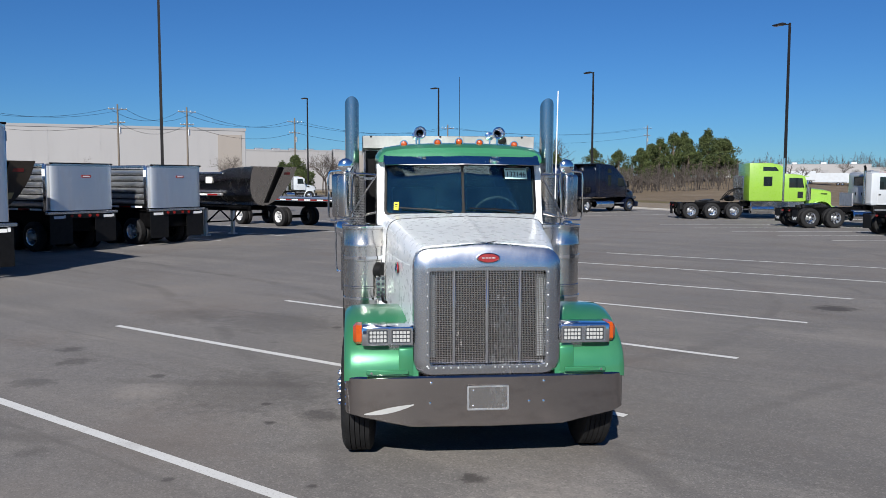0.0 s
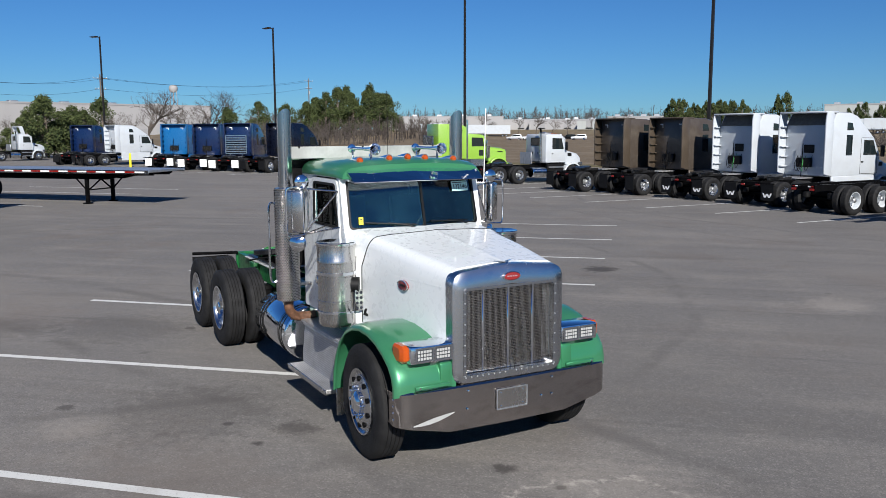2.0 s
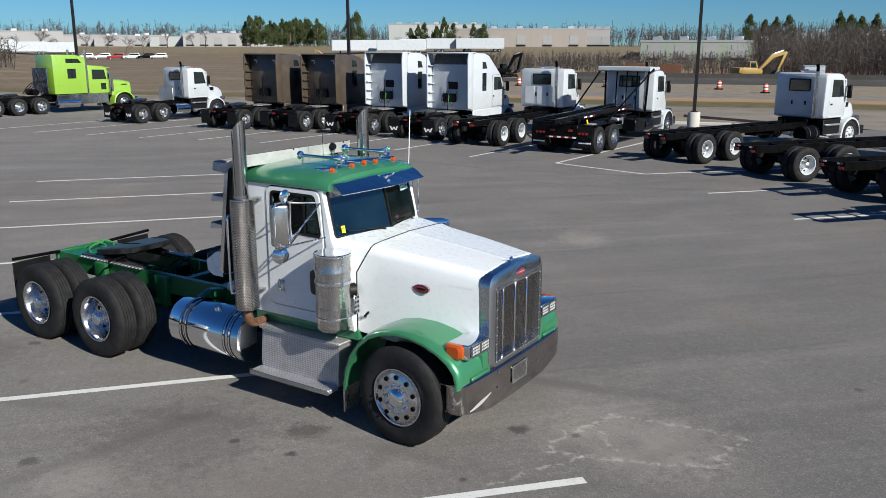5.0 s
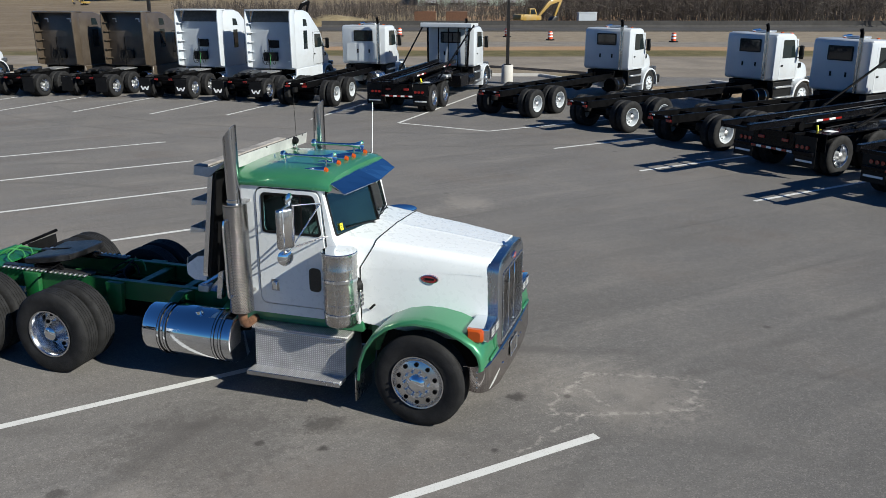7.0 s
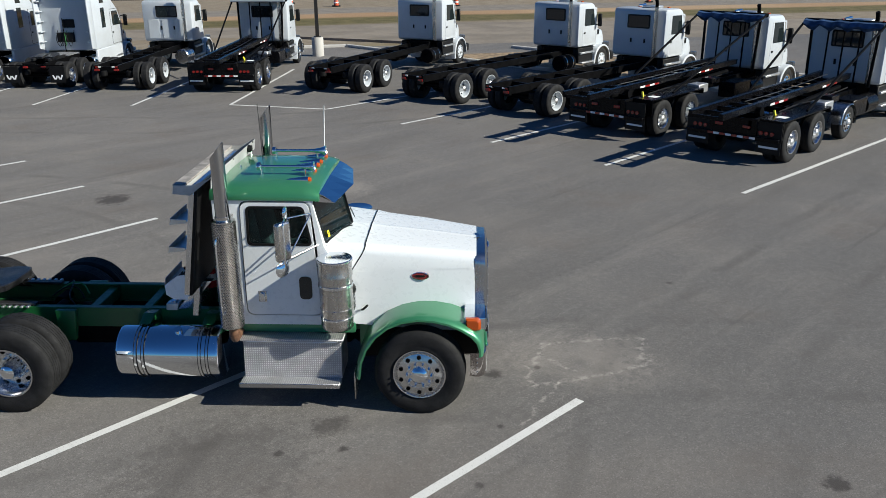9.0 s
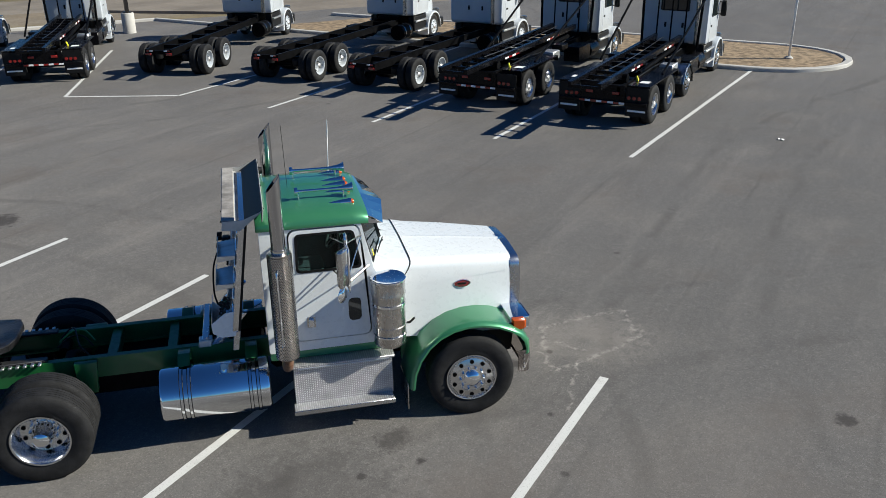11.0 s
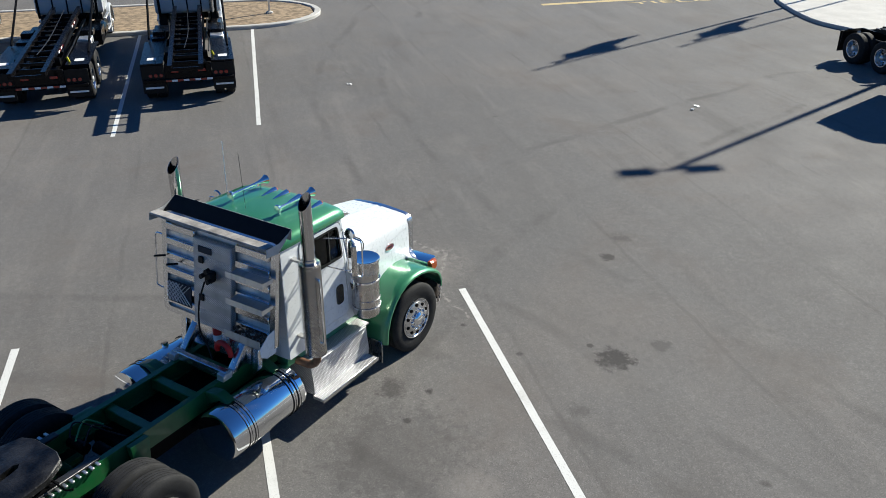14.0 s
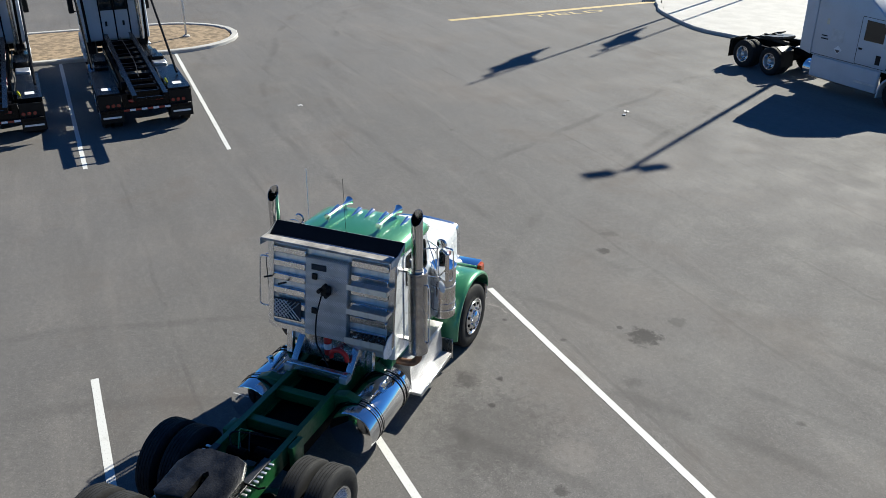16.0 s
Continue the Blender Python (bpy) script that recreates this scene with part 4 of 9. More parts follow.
    merge(bm, loft([[(0.6, s * 0.0, 1.888), (0.66, 0, 1.888), (0.66, 0, 1.894)] if k == 0 else [(0.58, s * 0.095, 1.90), (0.6, s * 0.095, 1.90), (0.6, s * 0.095, 1.903)] for s in (1,) for k in (0, 1)]))
    merge(bm, loft([[(0.6, 0.0, 1.888), (0.66, 0, 1.888), (0.66, 0, 1.894)], [(0.58, -0.095, 1.90), (0.6, -0.095, 1.90), (0.6, -0.095, 1.903)]]))
    part("hood_ornament", bm, M_CHROME, ob)
    ob.matrix_basis = Matrix.Translation((0.055, 0, 0))


def bumper():
    # swept steel bumper: tapered ends, bottom corners cut up
    rings = []
    for y, x, z0 in ((-1.15, 0.61, 0.53), (-1.15, 0.69, 0.515), (-1.138, 0.735, 0.51), (-1.10, 0.765, 0.50), (-1.0, 0.785, 0.475), (-0.62, 0.805, 0.40), (0, 0.815, 0.395), (0.62, 0.805, 0.40), (1.0, 0.785, 0.475), (1.10, 0.765, 0.50), (1.138, 0.735, 0.51), (1.15, 0.69, 0.515), (1.15, 0.61, 0.53)):
        rings.append([(x - 0.03, y, z0 - 0.0), (x, y, z0 + 0.015), (x, y, 0.805), (x - 0.015, y, 0.82), (x - 0.09, y, 0.82), (x - 0.09, y, 0.81), (x - 0.012, y, 0.81), (x - 0.012, y, z0 + 0.02)])
    ob = part("bumper", loft(rings), M_BUMPER, T, "scuffed dull chrome steel bumper")
    plate = part("plate_holder", box(0.816, 0.826, -0.165, 0.165, 0.545, 0.735, 0.004), M_STAINLESS, ob, "blank steel plate panel")
    part("plate_frame", sheet_with_hole(rounded([(-0.17, 0.54), (0.17, 0.54), (0.17, 0.74), (-0.17, 0.74)], 0.012), rounded([(-0.158, 0.552), (0.158, 0.552), (0.158, 0.728), (-0.158, 0.728)], 0.008), lambda u, v, w: (0.826 + w, u, v), 0.005), M_ALUDULL, plate)
    bolt = mesh_of("bolt", lathe([(0.013, 0), (0.011, 0.008), (0.001, 0.011)], Matrix.Rotation(radians(90), 4, "Y"), 8))
    bolt.materials.append(M_CHROME)
    for y, z in ((-0.46, 0.765), (-0.47, 0.60), (0.46, 0.765), (0.34, 0.60), (0.46, 0.60)):
        shared("bolt", bolt, ob, pose(0.81, y, z))
    for y, z in ((-0.12, 0.70), (0.12, 0.70), (0.12, 0.575), (-0.12, 0.575)):
        shared("bolt", bolt, plate, pose(0.826, y, z) @ Matrix.Diagonal((0.6, 0.6, 0.6, 1)))
    scar = []
    for i in range(9):
        k = i / 8
        y = -1.0 + 0.40 * k
        x = 0.786 + 0.019 * min(1.0, (y + 1.0) / 0.38)
        z, w = 0.515 + 0.075 * k ** 1.4, 0.004 + 0.018 * math.sin(math.pi * k)
        scar.append([(x - 0.002, y, z - w), (x + 0.0015, y, z - w), (x + 0.0015, y, z + w), (x - 0.002, y, z + w)])
    part("scrape_mark", loft(scar), M_OXALU, ob, "pale scraped streak")
    for i in range(4):
        shared("bolt", bolt, ob, pose(0.68, -1.147, 0.575 + i * 0.06, 0, 0, -90))


def fender(s):
    prof = [(0.765, 0.79), (0.765, 0.88), (0.735, 0.985), (0.66, 1.075), (0.53, 1.16), (0.36, 1.235), (0.17, 1.28), (-0.03, 1.29), (-0.23, 1.255), (-0.41, 1.175), (-0.565, 1.045), (-0.685, 0.87), (-0.755, 0.68), (-0.785, 0.46)]
    rings = []
    for y, k in ((0.56, 1.0), (0.80, 1.005), (1.02, 1.0), (1.10, 0.99), (1.142, 0.972), (1.16, 0.945), (1.16, 0.915)):
        rings.append([(x * k, s * y, 0.52 + (z - 0.52) * k if z > 0.52 else z) for x, z in prof])
    ob = part("fender", loft(rings, False, False), M_GREEN, T, "glossy green metallic front fender")
    thicken(ob, 0.018)
    part("fender_flap", box(-0.80, -0.785, min(s * 0.62, s * 1.1), max(s * 0.62, s * 1.1), 0.16, 0.52, 0.004), M_STAINLESS, ob, "bare metal flap")
    part("inner_panel", prism([(-0.78, 0.6), (-0.78, 1.2), (-0.5, 1.25), (-0.55, 0.95), (-0.7, 0.6)], min(s * 0.52, s * 0.58), max(s * 0.52, s * 0.58)), M_GREEN, ob)
    part("lower_bracket", box(0.772, 0.80, min(s * 0.64, s * 0.98), max(s * 0.64, s * 0.98), 0.835, 0.872, 0.008), M_GREEN, ob)
    part("bracket_bolt", rod((0.79, s * 0.94, 0.854), (0.806, s * 0.94, 0.854), 0.01, 8), M_CHROME, ob)
    part("front_rib", prism([(0.70, 0.82), (0.775, 0.82), (0.765, 1.04), (0.70, 1.06)], min(s * 0.60, s * 0.72), max(s * 0.60, s * 0.72), 0.012), M_GREEN, ob)
    well = [(x * 0.96, 0.5 + (z - 0.5) * 0.96) for x, z in prof[1:]]
    part("wheel_well", prism(well + [(0.70, 0.5)], min(s * 0.50, s * 0.54), max(s * 0.50, s * 0.54)), M_BLACKPLASTIC, ob, "black inner wheel well", False)
    # headlamp pod
    pod = part("headlamp_pod", box(0.52, 0.775, min(s * 0.60, s * 1.02), max(s * 0.60, s * 1.02), 1.065, 1.225, 0.018, seg=2), M_CHROME, T, "chrome twin headlamp housing")
    for a in (0.70, 0.885):
        lens = part("headlamp", box(0.772, 0.785, s * a - 0.085, s * a + 0.085, 1.085, 1.205, 0.006), M_HEADLAMP, pod, "clear rectangular sealed lamp")
        part("lamp_bezel", sheet_with_hole(rounded([(s * a - 0.092, 1.078), (s * a + 0.092, 1.078), (s * a + 0.092, 1.212), (s * a - 0.092, 1.212)], 0.012), rounded([(s * a - 0.078, 1.092), (s * a + 0.078, 1.092), (s * a + 0.078, 1.198), (s * a - 0.078, 1.198)], 0.01), lambda u, v, w: (0.783 + w, u, v), 0.008), M_ALU, pod)
        led = mesh_of("lamp_element", box(-0.001, 0.003, -0.011, 0.011, -0.0115, 0.0115, 0.003))
        led.materials.append(M_OXALU)
        for i in range(5):
            for j in range(3):
                shared("lamp_element", led, lens, pose(0.784, s * a - 0.056 + i * 0.028, 1.113 + j * 0.032))
    part("pod_arm", prism([(0.60, 1.0), (0.70, 1.0), (0.74, 1.07), (0.60, 1.07)], min(s * 0.56, s * 0.80), max(s * 0.56, s * 0.80), 0.01), M_ALU, pod)
    sig = bmesh.new()
    loft([[(0.60 + dx, s * y, 1.145 + dz) for dx, dz in ((-0.06 * k, -0.075 * k), (0.09 * k, -0.075 * k), (0.12 * k, -0.05 * k), (0.12 * k, 0.05 * k), (0.09 * k, 0.08 * k), (-0.06 * k, 0.08 * k))] for y, k in ((1.015, 1.0), (1.06, 1.0), (1.085, 0.75))], True, True, sig)
    part("turn_signal", sig, M_AMBER, pod, "amber turn signal lens")


def cab():
    for s in (-1, 1):
        y = s * 0.845
        outer = rounded([(-2.40, 1.03), (-0.82, 1.03), (-0.96, 1.75), (-1.125, 2.03), (-1.25, 2.625), (-2.40, 2.625)], 0.02, 6)
        hole = rounded([(-2.10, 1.15), (-1.165, 1.15), (-1.194, 1.75), (-1.208, 2.03), (-1.262, 2.585), (-2.09, 2.585)], 0.10, 6)
        part("cab_side", sheet_with_hole(outer, hole, lambda u, v, w: (u, y - s * w, v), 0.05), M_WHITE, T, "white cab side with rivets")
        d_out = rounded([(-2.085, 1.165), (-1.18, 1.165), (-1.278, 2.57), (-2.075, 2.57)], 0.10, 6)
        d_in = rounded([(-2.01, 2.055), (-1.265, 2.055), (-1.345, 2.515), (-2.0, 2.515)], 0.06, 6)
        door = part("cab_door", sheet_with_hole(d_out, d_in, lambda u, v, w: (u, y + s * 0.012 - s * w, v), 0.05), M_WHITE, T, "white cab door with a bright handle")
        seal = sheet_with_hole(rounded([(-2.022, 2.043), (-1.252, 2.043), (-1.335, 2.527), (-2.012, 2.527)], 0.065, 6), rounded([(-1.995, 2.07), (-1.282, 2.07), (-1.358, 2.50), (-1.985, 2.50)], 0.055, 6), lambda u, v, w: (u, y + s * 0.018 - s * w, v), 0.02)
        part("window_seal", seal, M_BLACKPLASTIC, door)
        part("door_window", loft([[(u, y - s * w, v) for u, v in d_in] for w in (0.012, 0.016)]), M_DOORGLASS, door, "clear door glass").visible_shadow = False
        part("vent_divider", box(-1.52, -1.505, y - 0.01, y + 0.012, 2.06, 2.51), M_BLACKPLASTIC, door)
        vent = rounded([(-1.44, 1.37), (-1.29, 1.37), (-1.29, 1.66), (-1.44, 1.66)], 0.06, 6)
        part("lookdown_window", loft([[(u, y + s * w, v) for u, v in vent] for w in (0.008, 0.020)]), M_GLASS, door, "dark oval lookdown window")
        part("door_handle", box(-1.92, -1.86, min(y + s * 0.01, y + s * 0.045), max(y + s * 0.01, y + s * 0.045), 1.35, 1.45, 0.008), M_CHROME, door, "chrome paddle handle")
        part("handle_plate", box(-1.94, -1.84, min(y, y + s * 0.016), max(y, y + s * 0.016), 1.33, 1.47, 0.004), M_STAINLESS, door)
        part("side_sill", prism([(-2.40, 0.90), (-0.80, 0.90), (-0.80, 1.035), (-2.40, 1.035)], min(s * 0.60, s * 0.80), max(s * 0.60, s * 0.80), 0.02), M_GREEN, T, "green sill under the cab")
        part("grab_handle", tube(smooth_path([(-2.24, s * 1.245, 1.36), (-2.25, s * 1.31, 1.39), (-2.25, s * 1.315, 1.8), (-2.25, s * 1.31, 2.23), (-2.24, s * 1.245, 2.26)], 4), 0.013, 8), M_CHROME, T)
        part("lining", box(-2.34, -1.10, min(s * 0.772, s * 0.786), max(s * 0.772, s * 0.786), 1.25, 2.03), M_BLACKPLASTIC, T, "dark inner lining")
    # rear wall with a window, floor, dash, seats
    part("cab_back", sheet_with_hole(rounded([(-0.84, 1.03), (0.84, 1.03), (0.84, 2.625), (-0.84, 2.625)], 0.05, 6), rounded([(-0.55, 1.95), (0.55, 1.95), (0.55, 2.4), (-0.55, 2.4)], 0.06, 6), lambda u, v, w: (-2.405 + w, u, v), 0.05), M_WHITE, T)
    part("rear_window", box(-2.395, -2.385, -0.55, 0.55, 1.95, 2.4), M_DOORGLASS, T, "clear rear glass").visible_shadow = False
    part("headliner", box(-2.34, -1.16, -0.79, 0.79, 2.575, 2.59), M_BLACKPLASTIC, T, "dark headliner")
    part("rear_lining", sheet_with_hole(rounded([(-0.78, 1.25), (0.78, 1.25), (0.78, 2.57), (-0.78, 2.57)], 0.05, 6), rounded([(-0.55, 1.95), (0.55, 1.95), (0.55, 2.4), (-0.55, 2.4)], 0.06, 6), lambda u, v, w: (-2.352 + w, u, v), 0.012), M_BLACKPLASTIC, T, "dark inner lining")
    part("cab_floor", box(-2.36, -0.95, -0.79, 0.79, 1.04, 1.25), M_SEAT, T)
    dash = part("dashboard", prism([(-1.10, 1.3), (-0.95, 1.3), (-0.95, 1.98), (-1.10, 2.02), (-1.30, 1.95), (-1.32, 1.8)], -0.78, 0.78, 0.03), M_BLACKPLASTIC, T)
    wheel_m = Matrix.Translation((-1.42, 0.40, 2.03)) @ Matrix.Rotation(radians(-55), 4, "Y")
    ring = [wheel_m @ Vector((0.23 * math.cos(a), 0.23 * math.sin(a), 0)) for a in [2 * math.pi * i / 32 for i in range(33)]]
    sw = part("steering_wheel", tube(ring, 0.014, 8), M_WOOD, T, "wooden-rimmed steering wheel")
    part("spoke", box(-0.22, 0.22, -0.02, 0.02, -0.01, 0.005), M_CHROME, sw).matrix_basis = wheel_m
    part("steering_column", rod(wheel_m @ Vector((0, 0, 0)), wheel_m @ Vector((0.0, 0, -0.4)), 0.03, 10), M_BLACKPLASTIC, sw)
    for y in (-0.42, 0.42):
        seat = part("seat", box(-2.15, -1.6, y - 0.26, y + 0.26, 1.42, 1.62, 0.05, seg=2), M_SEAT, T, "grey vinyl seat")
        part("backrest", prism([(-2.12, 1.6), (-1.98, 1.6), (-2.10, 2.32), (-2.22, 2.32)], y - 0.25, y + 0.25, 0.04), M_SEAT, seat)
        part("pedestal", box(-2.05, -1.75, y - 0.12, y + 0.12, 1.25, 1.42), M_BLACKPLASTIC, seat)
    # windscreen frame with two flat panes
    def ws(u, v, w):
        return (-0.89 - (v - 2.03) * 0.25 - abs(u) * 0.28 + w, u, v)
    part("windscreen_divider", prism([(-0.912, 2.04), (-0.885, 2.04), (-1.014, 2.565), (-1.04, 2.565)], -0.012, 0.012), M_BLACKPLASTIC, T)
    for s in (-1, 1):
        o = rounded([(s * 0.0, 1.97), (s * 0.805, 1.97), (s * 0.805, 2.60), (s * 0.0, 2.60)], 0.012, 6)
        i = rounded([(s * 0.005, 2.05), (s * 0.778, 2.05), (s * 0.768, 2.565), (s * 0.005, 2.565)], 0.05, 6)
        part("windscreen_frame", sheet_with_hole(o, i, lambda u, v, w: ws(u, v, -w), 0.05), M_WHITE, T)
        seal_o = rounded([(s * 0.001, 2.04), (s * 0.788, 2.04), (s * 0.778, 2.575), (s * 0.001, 2.575)], 0.055, 6)
        seal_i = rounded([(s * 0.012, 2.062), (s * 0.765, 2.062), (s * 0.755, 2.553), (s * 0.012, 2.553)], 0.045, 6)
        part("windscreen_seal", sheet_with_hole(seal_o, seal_i, lambda u, v, w: ws(u, v, 0.006 - w), 0.03), M_BLACKPLASTIC, T)
        pane = part("windscreen", loft([[ws(u, v, w) for u, v in i] for w in (-0.016, -0.012)]), M_CABGLASS, T, "tinted flat windscreen pane")
        pane.visible_shadow = False
        p = 0.62 if s > 0 else -0.08

        def over(y, z):
            return (-0.85 - (z - 2.03) * 0.25 - abs(y) * 0.27, y, z + 0.02)
        wp = part("wiper", tube(smooth_path([over(p, 2.02), over(p - 0.12, 2.065), over(p - 0.32, 2.09)], 4), 0.009, 6), M_BLACKPLASTIC, T)
        part("blade", rod(over(p - 0.02, 2.07), over(p - 0.56, 2.10), 0.007, 6), M_BLACKPLASTIC, wp)
    # number card and sticker on the glass
    card = part("number_card", box(-0.002, 0.0, -0.125, 0.125, -0.055, 0.055), M_STICKER, T, "pale blue stock card numbered 132146")
    card.matrix_basis = Matrix.Translation((-1.146, 0.57, 2.465)) @ Matrix.Rotation(radians(15.6), 4, "Z") @ Matrix.Rotation(radians(-13.5), 4, "Y")
    tm = text_mesh("132146", 0.075, 0.001)
    tm.materials.append(M_INK)
    shared("card_number", tm, card, Matrix.Translation((0.002, 0, -0.008)) @ Matrix.Rotation(radians(90), 4, "Z") @ Matrix.Rotation(radians(90), 4, "X"))
    part("card_stripe", box(0.0, 0.001, -0.115, 0.115, 0.036, 0.046), M_INK, card)
    st = part("inspection_sticker", box(-0.001, 0.001, -0.024, 0.024, -0.04, 0.04), M_YSTICKER, T, "small yellow sticker with plain bars")
    st.matrix_basis = Matrix.Translation((-1.092, -0.665, 2.135)) @ Matrix.Rotation(radians(-15.6), 4, "Z") @ Matrix.Rotation(radians(-13.5), 4, "Y")
    part("sticker_bar", box(0.001, 0.002, -0.016, 0.016, -0.012, -0.004), M_INK, st)
    part("sticker_bar", box(0.001, 0.002, -0.016, 0.016, 0.008, 0.02), M_INK, st)
    # roof: crowned green cap
    rings = []
    for x, k, dz in ((-2.43, 0.93, -0.05), (-2.425, 0.97, -0.015), (-2.36, 0.995, 0.0), (-1.8, 1.0, 0.01), (-1.35, 1.0, 0.0), (-1.22, 0.985, -0.02), (-1.155, 0.965, -0.05)):
        half = [(0.868, 2.595), (0.872, 2.615), (0.864, 2.655), (0.836, 2.70), (0.78, 2.735), (0.6, 2.765), (0.3, 2.78), (0.0, 2.785)]
        ring = [(x, -a * k, 2.51 + (b - 2.51) * (1 + dz * 4) ) for a, b in half] + [(x, a * k, 2.51 + (b - 2.51) * (1 + dz * 4)) for a, b in reversed(half[:-1])]
        rings.append(ring)
    bm = loft(rings, True, True)
    part("roof", bm, M_GREEN, T, "glossy green cab roof")
    # drop visor
    rows = [[(-1.215, y, 2.705 - abs(y) * 0.02), (-1.07 - abs(y) * 0.03, y, 2.645 - abs(y) * 0.02), (-0.87 - abs(y) * 0.14, y * 0.99, 2.56 - abs(y) * 0.012)] for y in (-0.79, -0.5, -0.2, 0.0, 0.2, 0.5, 0.79)]
    v = part("sun_visor", loft(rows, False, False), M_CHROME, T, "polished drop visor over the windscreen", False)
    thicken(v, 0.006)
    for s in (-1, 1):
        part("visor_end", prism([(-1.24, 2.675), (-0.985, 2.553), (-1.17, 2.56)], s * 0.79 - 0.003, s * 0.79 + 0.003), M_CHROME, v)


def roof_things():
    for y in (-0.575, -0.225, 0.0, 0.215, 0.58):
        z = 2.765 - abs(y) * 0.05
        m = Matrix.Translation((-1.585, y, z + 0.03)) @ Matrix.Rotation(radians(90), 4, "Y")
        lamp = part("clearance_lamp", lathe([(0.004, 0), (0.018, 0.06), (0.034, 0.17), (0.043, 0.25), (0.044, 0.275)], m, 18), M_CHROME, T, "chrome bullet marker lamp with amber lens")
        part("lens", lathe([(0.034, 0.27), (0.034, 0.29), (0.024, 0.306), (0.001, 0.312)], m, 18), M_AMBER, lamp, "amber lens")
        part("lamp_foot", box(-1.48, -1.34, y - 0.018, y + 0.018, z - 0.06, z + 0.005, 0.006), M_CHROME, lamp)
    for s in (-1, 1):
        y = s * 0.41
        m = Matrix.Translation((-1.92, y, 2.885)) @ Matrix.Rotation(radians(90), 4, "Y")
        horn = part("air_horn", lathe([(0.022, 0.0), (0.018, 0.05), (0.017, 0.35), (0.021, 0.48), (0.034, 0.57), (0.055, 0.63), (0.066, 0.65), (0.062, 0.652), (0.048, 0.632), (0.028, 0.58), (0.012, 0.5), (0.001, 0.45)], m, 22), M_CHROME, T, "chrome trumpet air horn")
        part("diaphragm", lathe([(0.001, -0.03), (0.045, -0.028), (0.05, -0.01), (0.045, 0.012), (0.02, 0.02)], m, 18), M_CHROME, horn)
        part("horn_foot", rod((-1.38, y, 2.72), (-1.38, y, 2.87), 0.012, 8), M_CHROME, horn)
        part("horn_foot", rod((-1.9, y, 2.72), (-1.9, y, 2.86), 0.012, 8), M_CHROME, horn)
    part("work_lamp", lathe([(0.001, -0.03), (0.04, -0.025), (0.052, 0.02), (0.045, 0.03), (0.001, 0.032)], Matrix.Translation((-2.30, 0.62, 2.86)) @ Matrix.Rotation(radians(-90), 4, "Y"), 16), M_BLACKPLASTIC, T)
    part("work_lamp_post", rod((-2.29, 0.62, 2.70), (-2.29, 0.62, 2.83), 0.01, 6), M_CHROME, T)
    part("roof_stud", rod((-2.25, -0.05, 2.73), (-2.25, -0.05, 2.81), 0.018, 8, 0.01), M_CHROME, T)
    part("whip_antenna", rod((-2.0, 0.08, 2.71), (-2.02, 0.085, 3.55), 0.003, 5), M_BLACKPLASTIC, T, "thin black whip aerial")
    part("side_antenna", rod((-1.42, 1.05, 2.2), (-1.38, 1.06, 3.34), 0.006, 6), M_WHITEMARK, T, "white whip aerial")


def stack(s):
    y = s * 1.12
    g = part("exhaust_guard", lathe([(0.10, 0), (0.138, 0.012), (0.138, 1.29), (0.10, 1.30)], Matrix(), 40), M_PERF, T, "perforated stainless heat guard")
    g.matrix_basis = Matrix.Translation((-2.20, y, 1.13))
    bm = bmesh.new()
    n = 28
    rings = []
    for r, base, cut in ((0.08, 2.36, 0.0), (0.08, 2.46, 0.0), (0.08, 3.24, 0.095), (0.073, 3.24, 0.095), (0.073, 2.9, 0.0), (0.001, 2.9, 0.0)):
        rings.append([(-2.20 + r * math.cos(a), y + r * math.sin(a), base + cut * (math.cos(a))) for a in [2 * math.pi * i / n for i in range(n)]])
    loft(rings, True, False, bm)
    st = part("exhaust_pipe", bm, M_STACK, T, "chrome mitre-cut exhaust stack")
    part("stack_soot", lathe([(0.0725, 0), (0.0725, 0.26), (0.070, 0.26), (0.070, 0.0)], Matrix.Translation((-2.20, y, 2.9)), 24), M_BLACK, st)
    part("stack_clamp", lathe([(0.081, 0), (0.089, 0), (0.089, 0.03), (0.081, 0.03)], Matrix.Translation((-2.20, y, 2.46)), 24), M_STAINLESS, st)
    part("top_cap", lathe([(0.075, 0), (0.132, 0), (0.132, 0.015), (0.075, 0.02)], Matrix.Translation((-2.20, y, 2.425)), 24), M_STAINLESS, g).matrix_basis = Matrix.Translation((2.20, -y, -1.13))
    part("exhaust_elbow", tube(smooth_path([(-2.20, y, 1.15), (-2.20, y, 1.03), (-2.21, s * 1.06, 0.95), (-2.22, s * 0.95, 0.92), (-2.22, s * 0.55, 0.92)], 6), 0.055, 14), M_RUST, g, "heat-browned exhaust elbow").matrix_basis = Matrix.Translation((2.20, -y, -1.13))
    part("stack_bracket", box(-2.24, -2.16, min(s * 0.84, s * 1.05), max(s * 0.84, s * 1.05), 2.40, 2.43, 0.004), M_STAINLESS, g).matrix_basis = Matrix.Translation((2.20, -y, -1.13))
    part("stack_bracket", box(-2.24, -2.16, min(s * 0.84, s * 1.05), max(s * 0.84, s * 1.05), 1.30, 1.33, 0.004), M_STAINLESS, g).matrix_basis = Matrix.Translation((2.20, -y, -1.13))


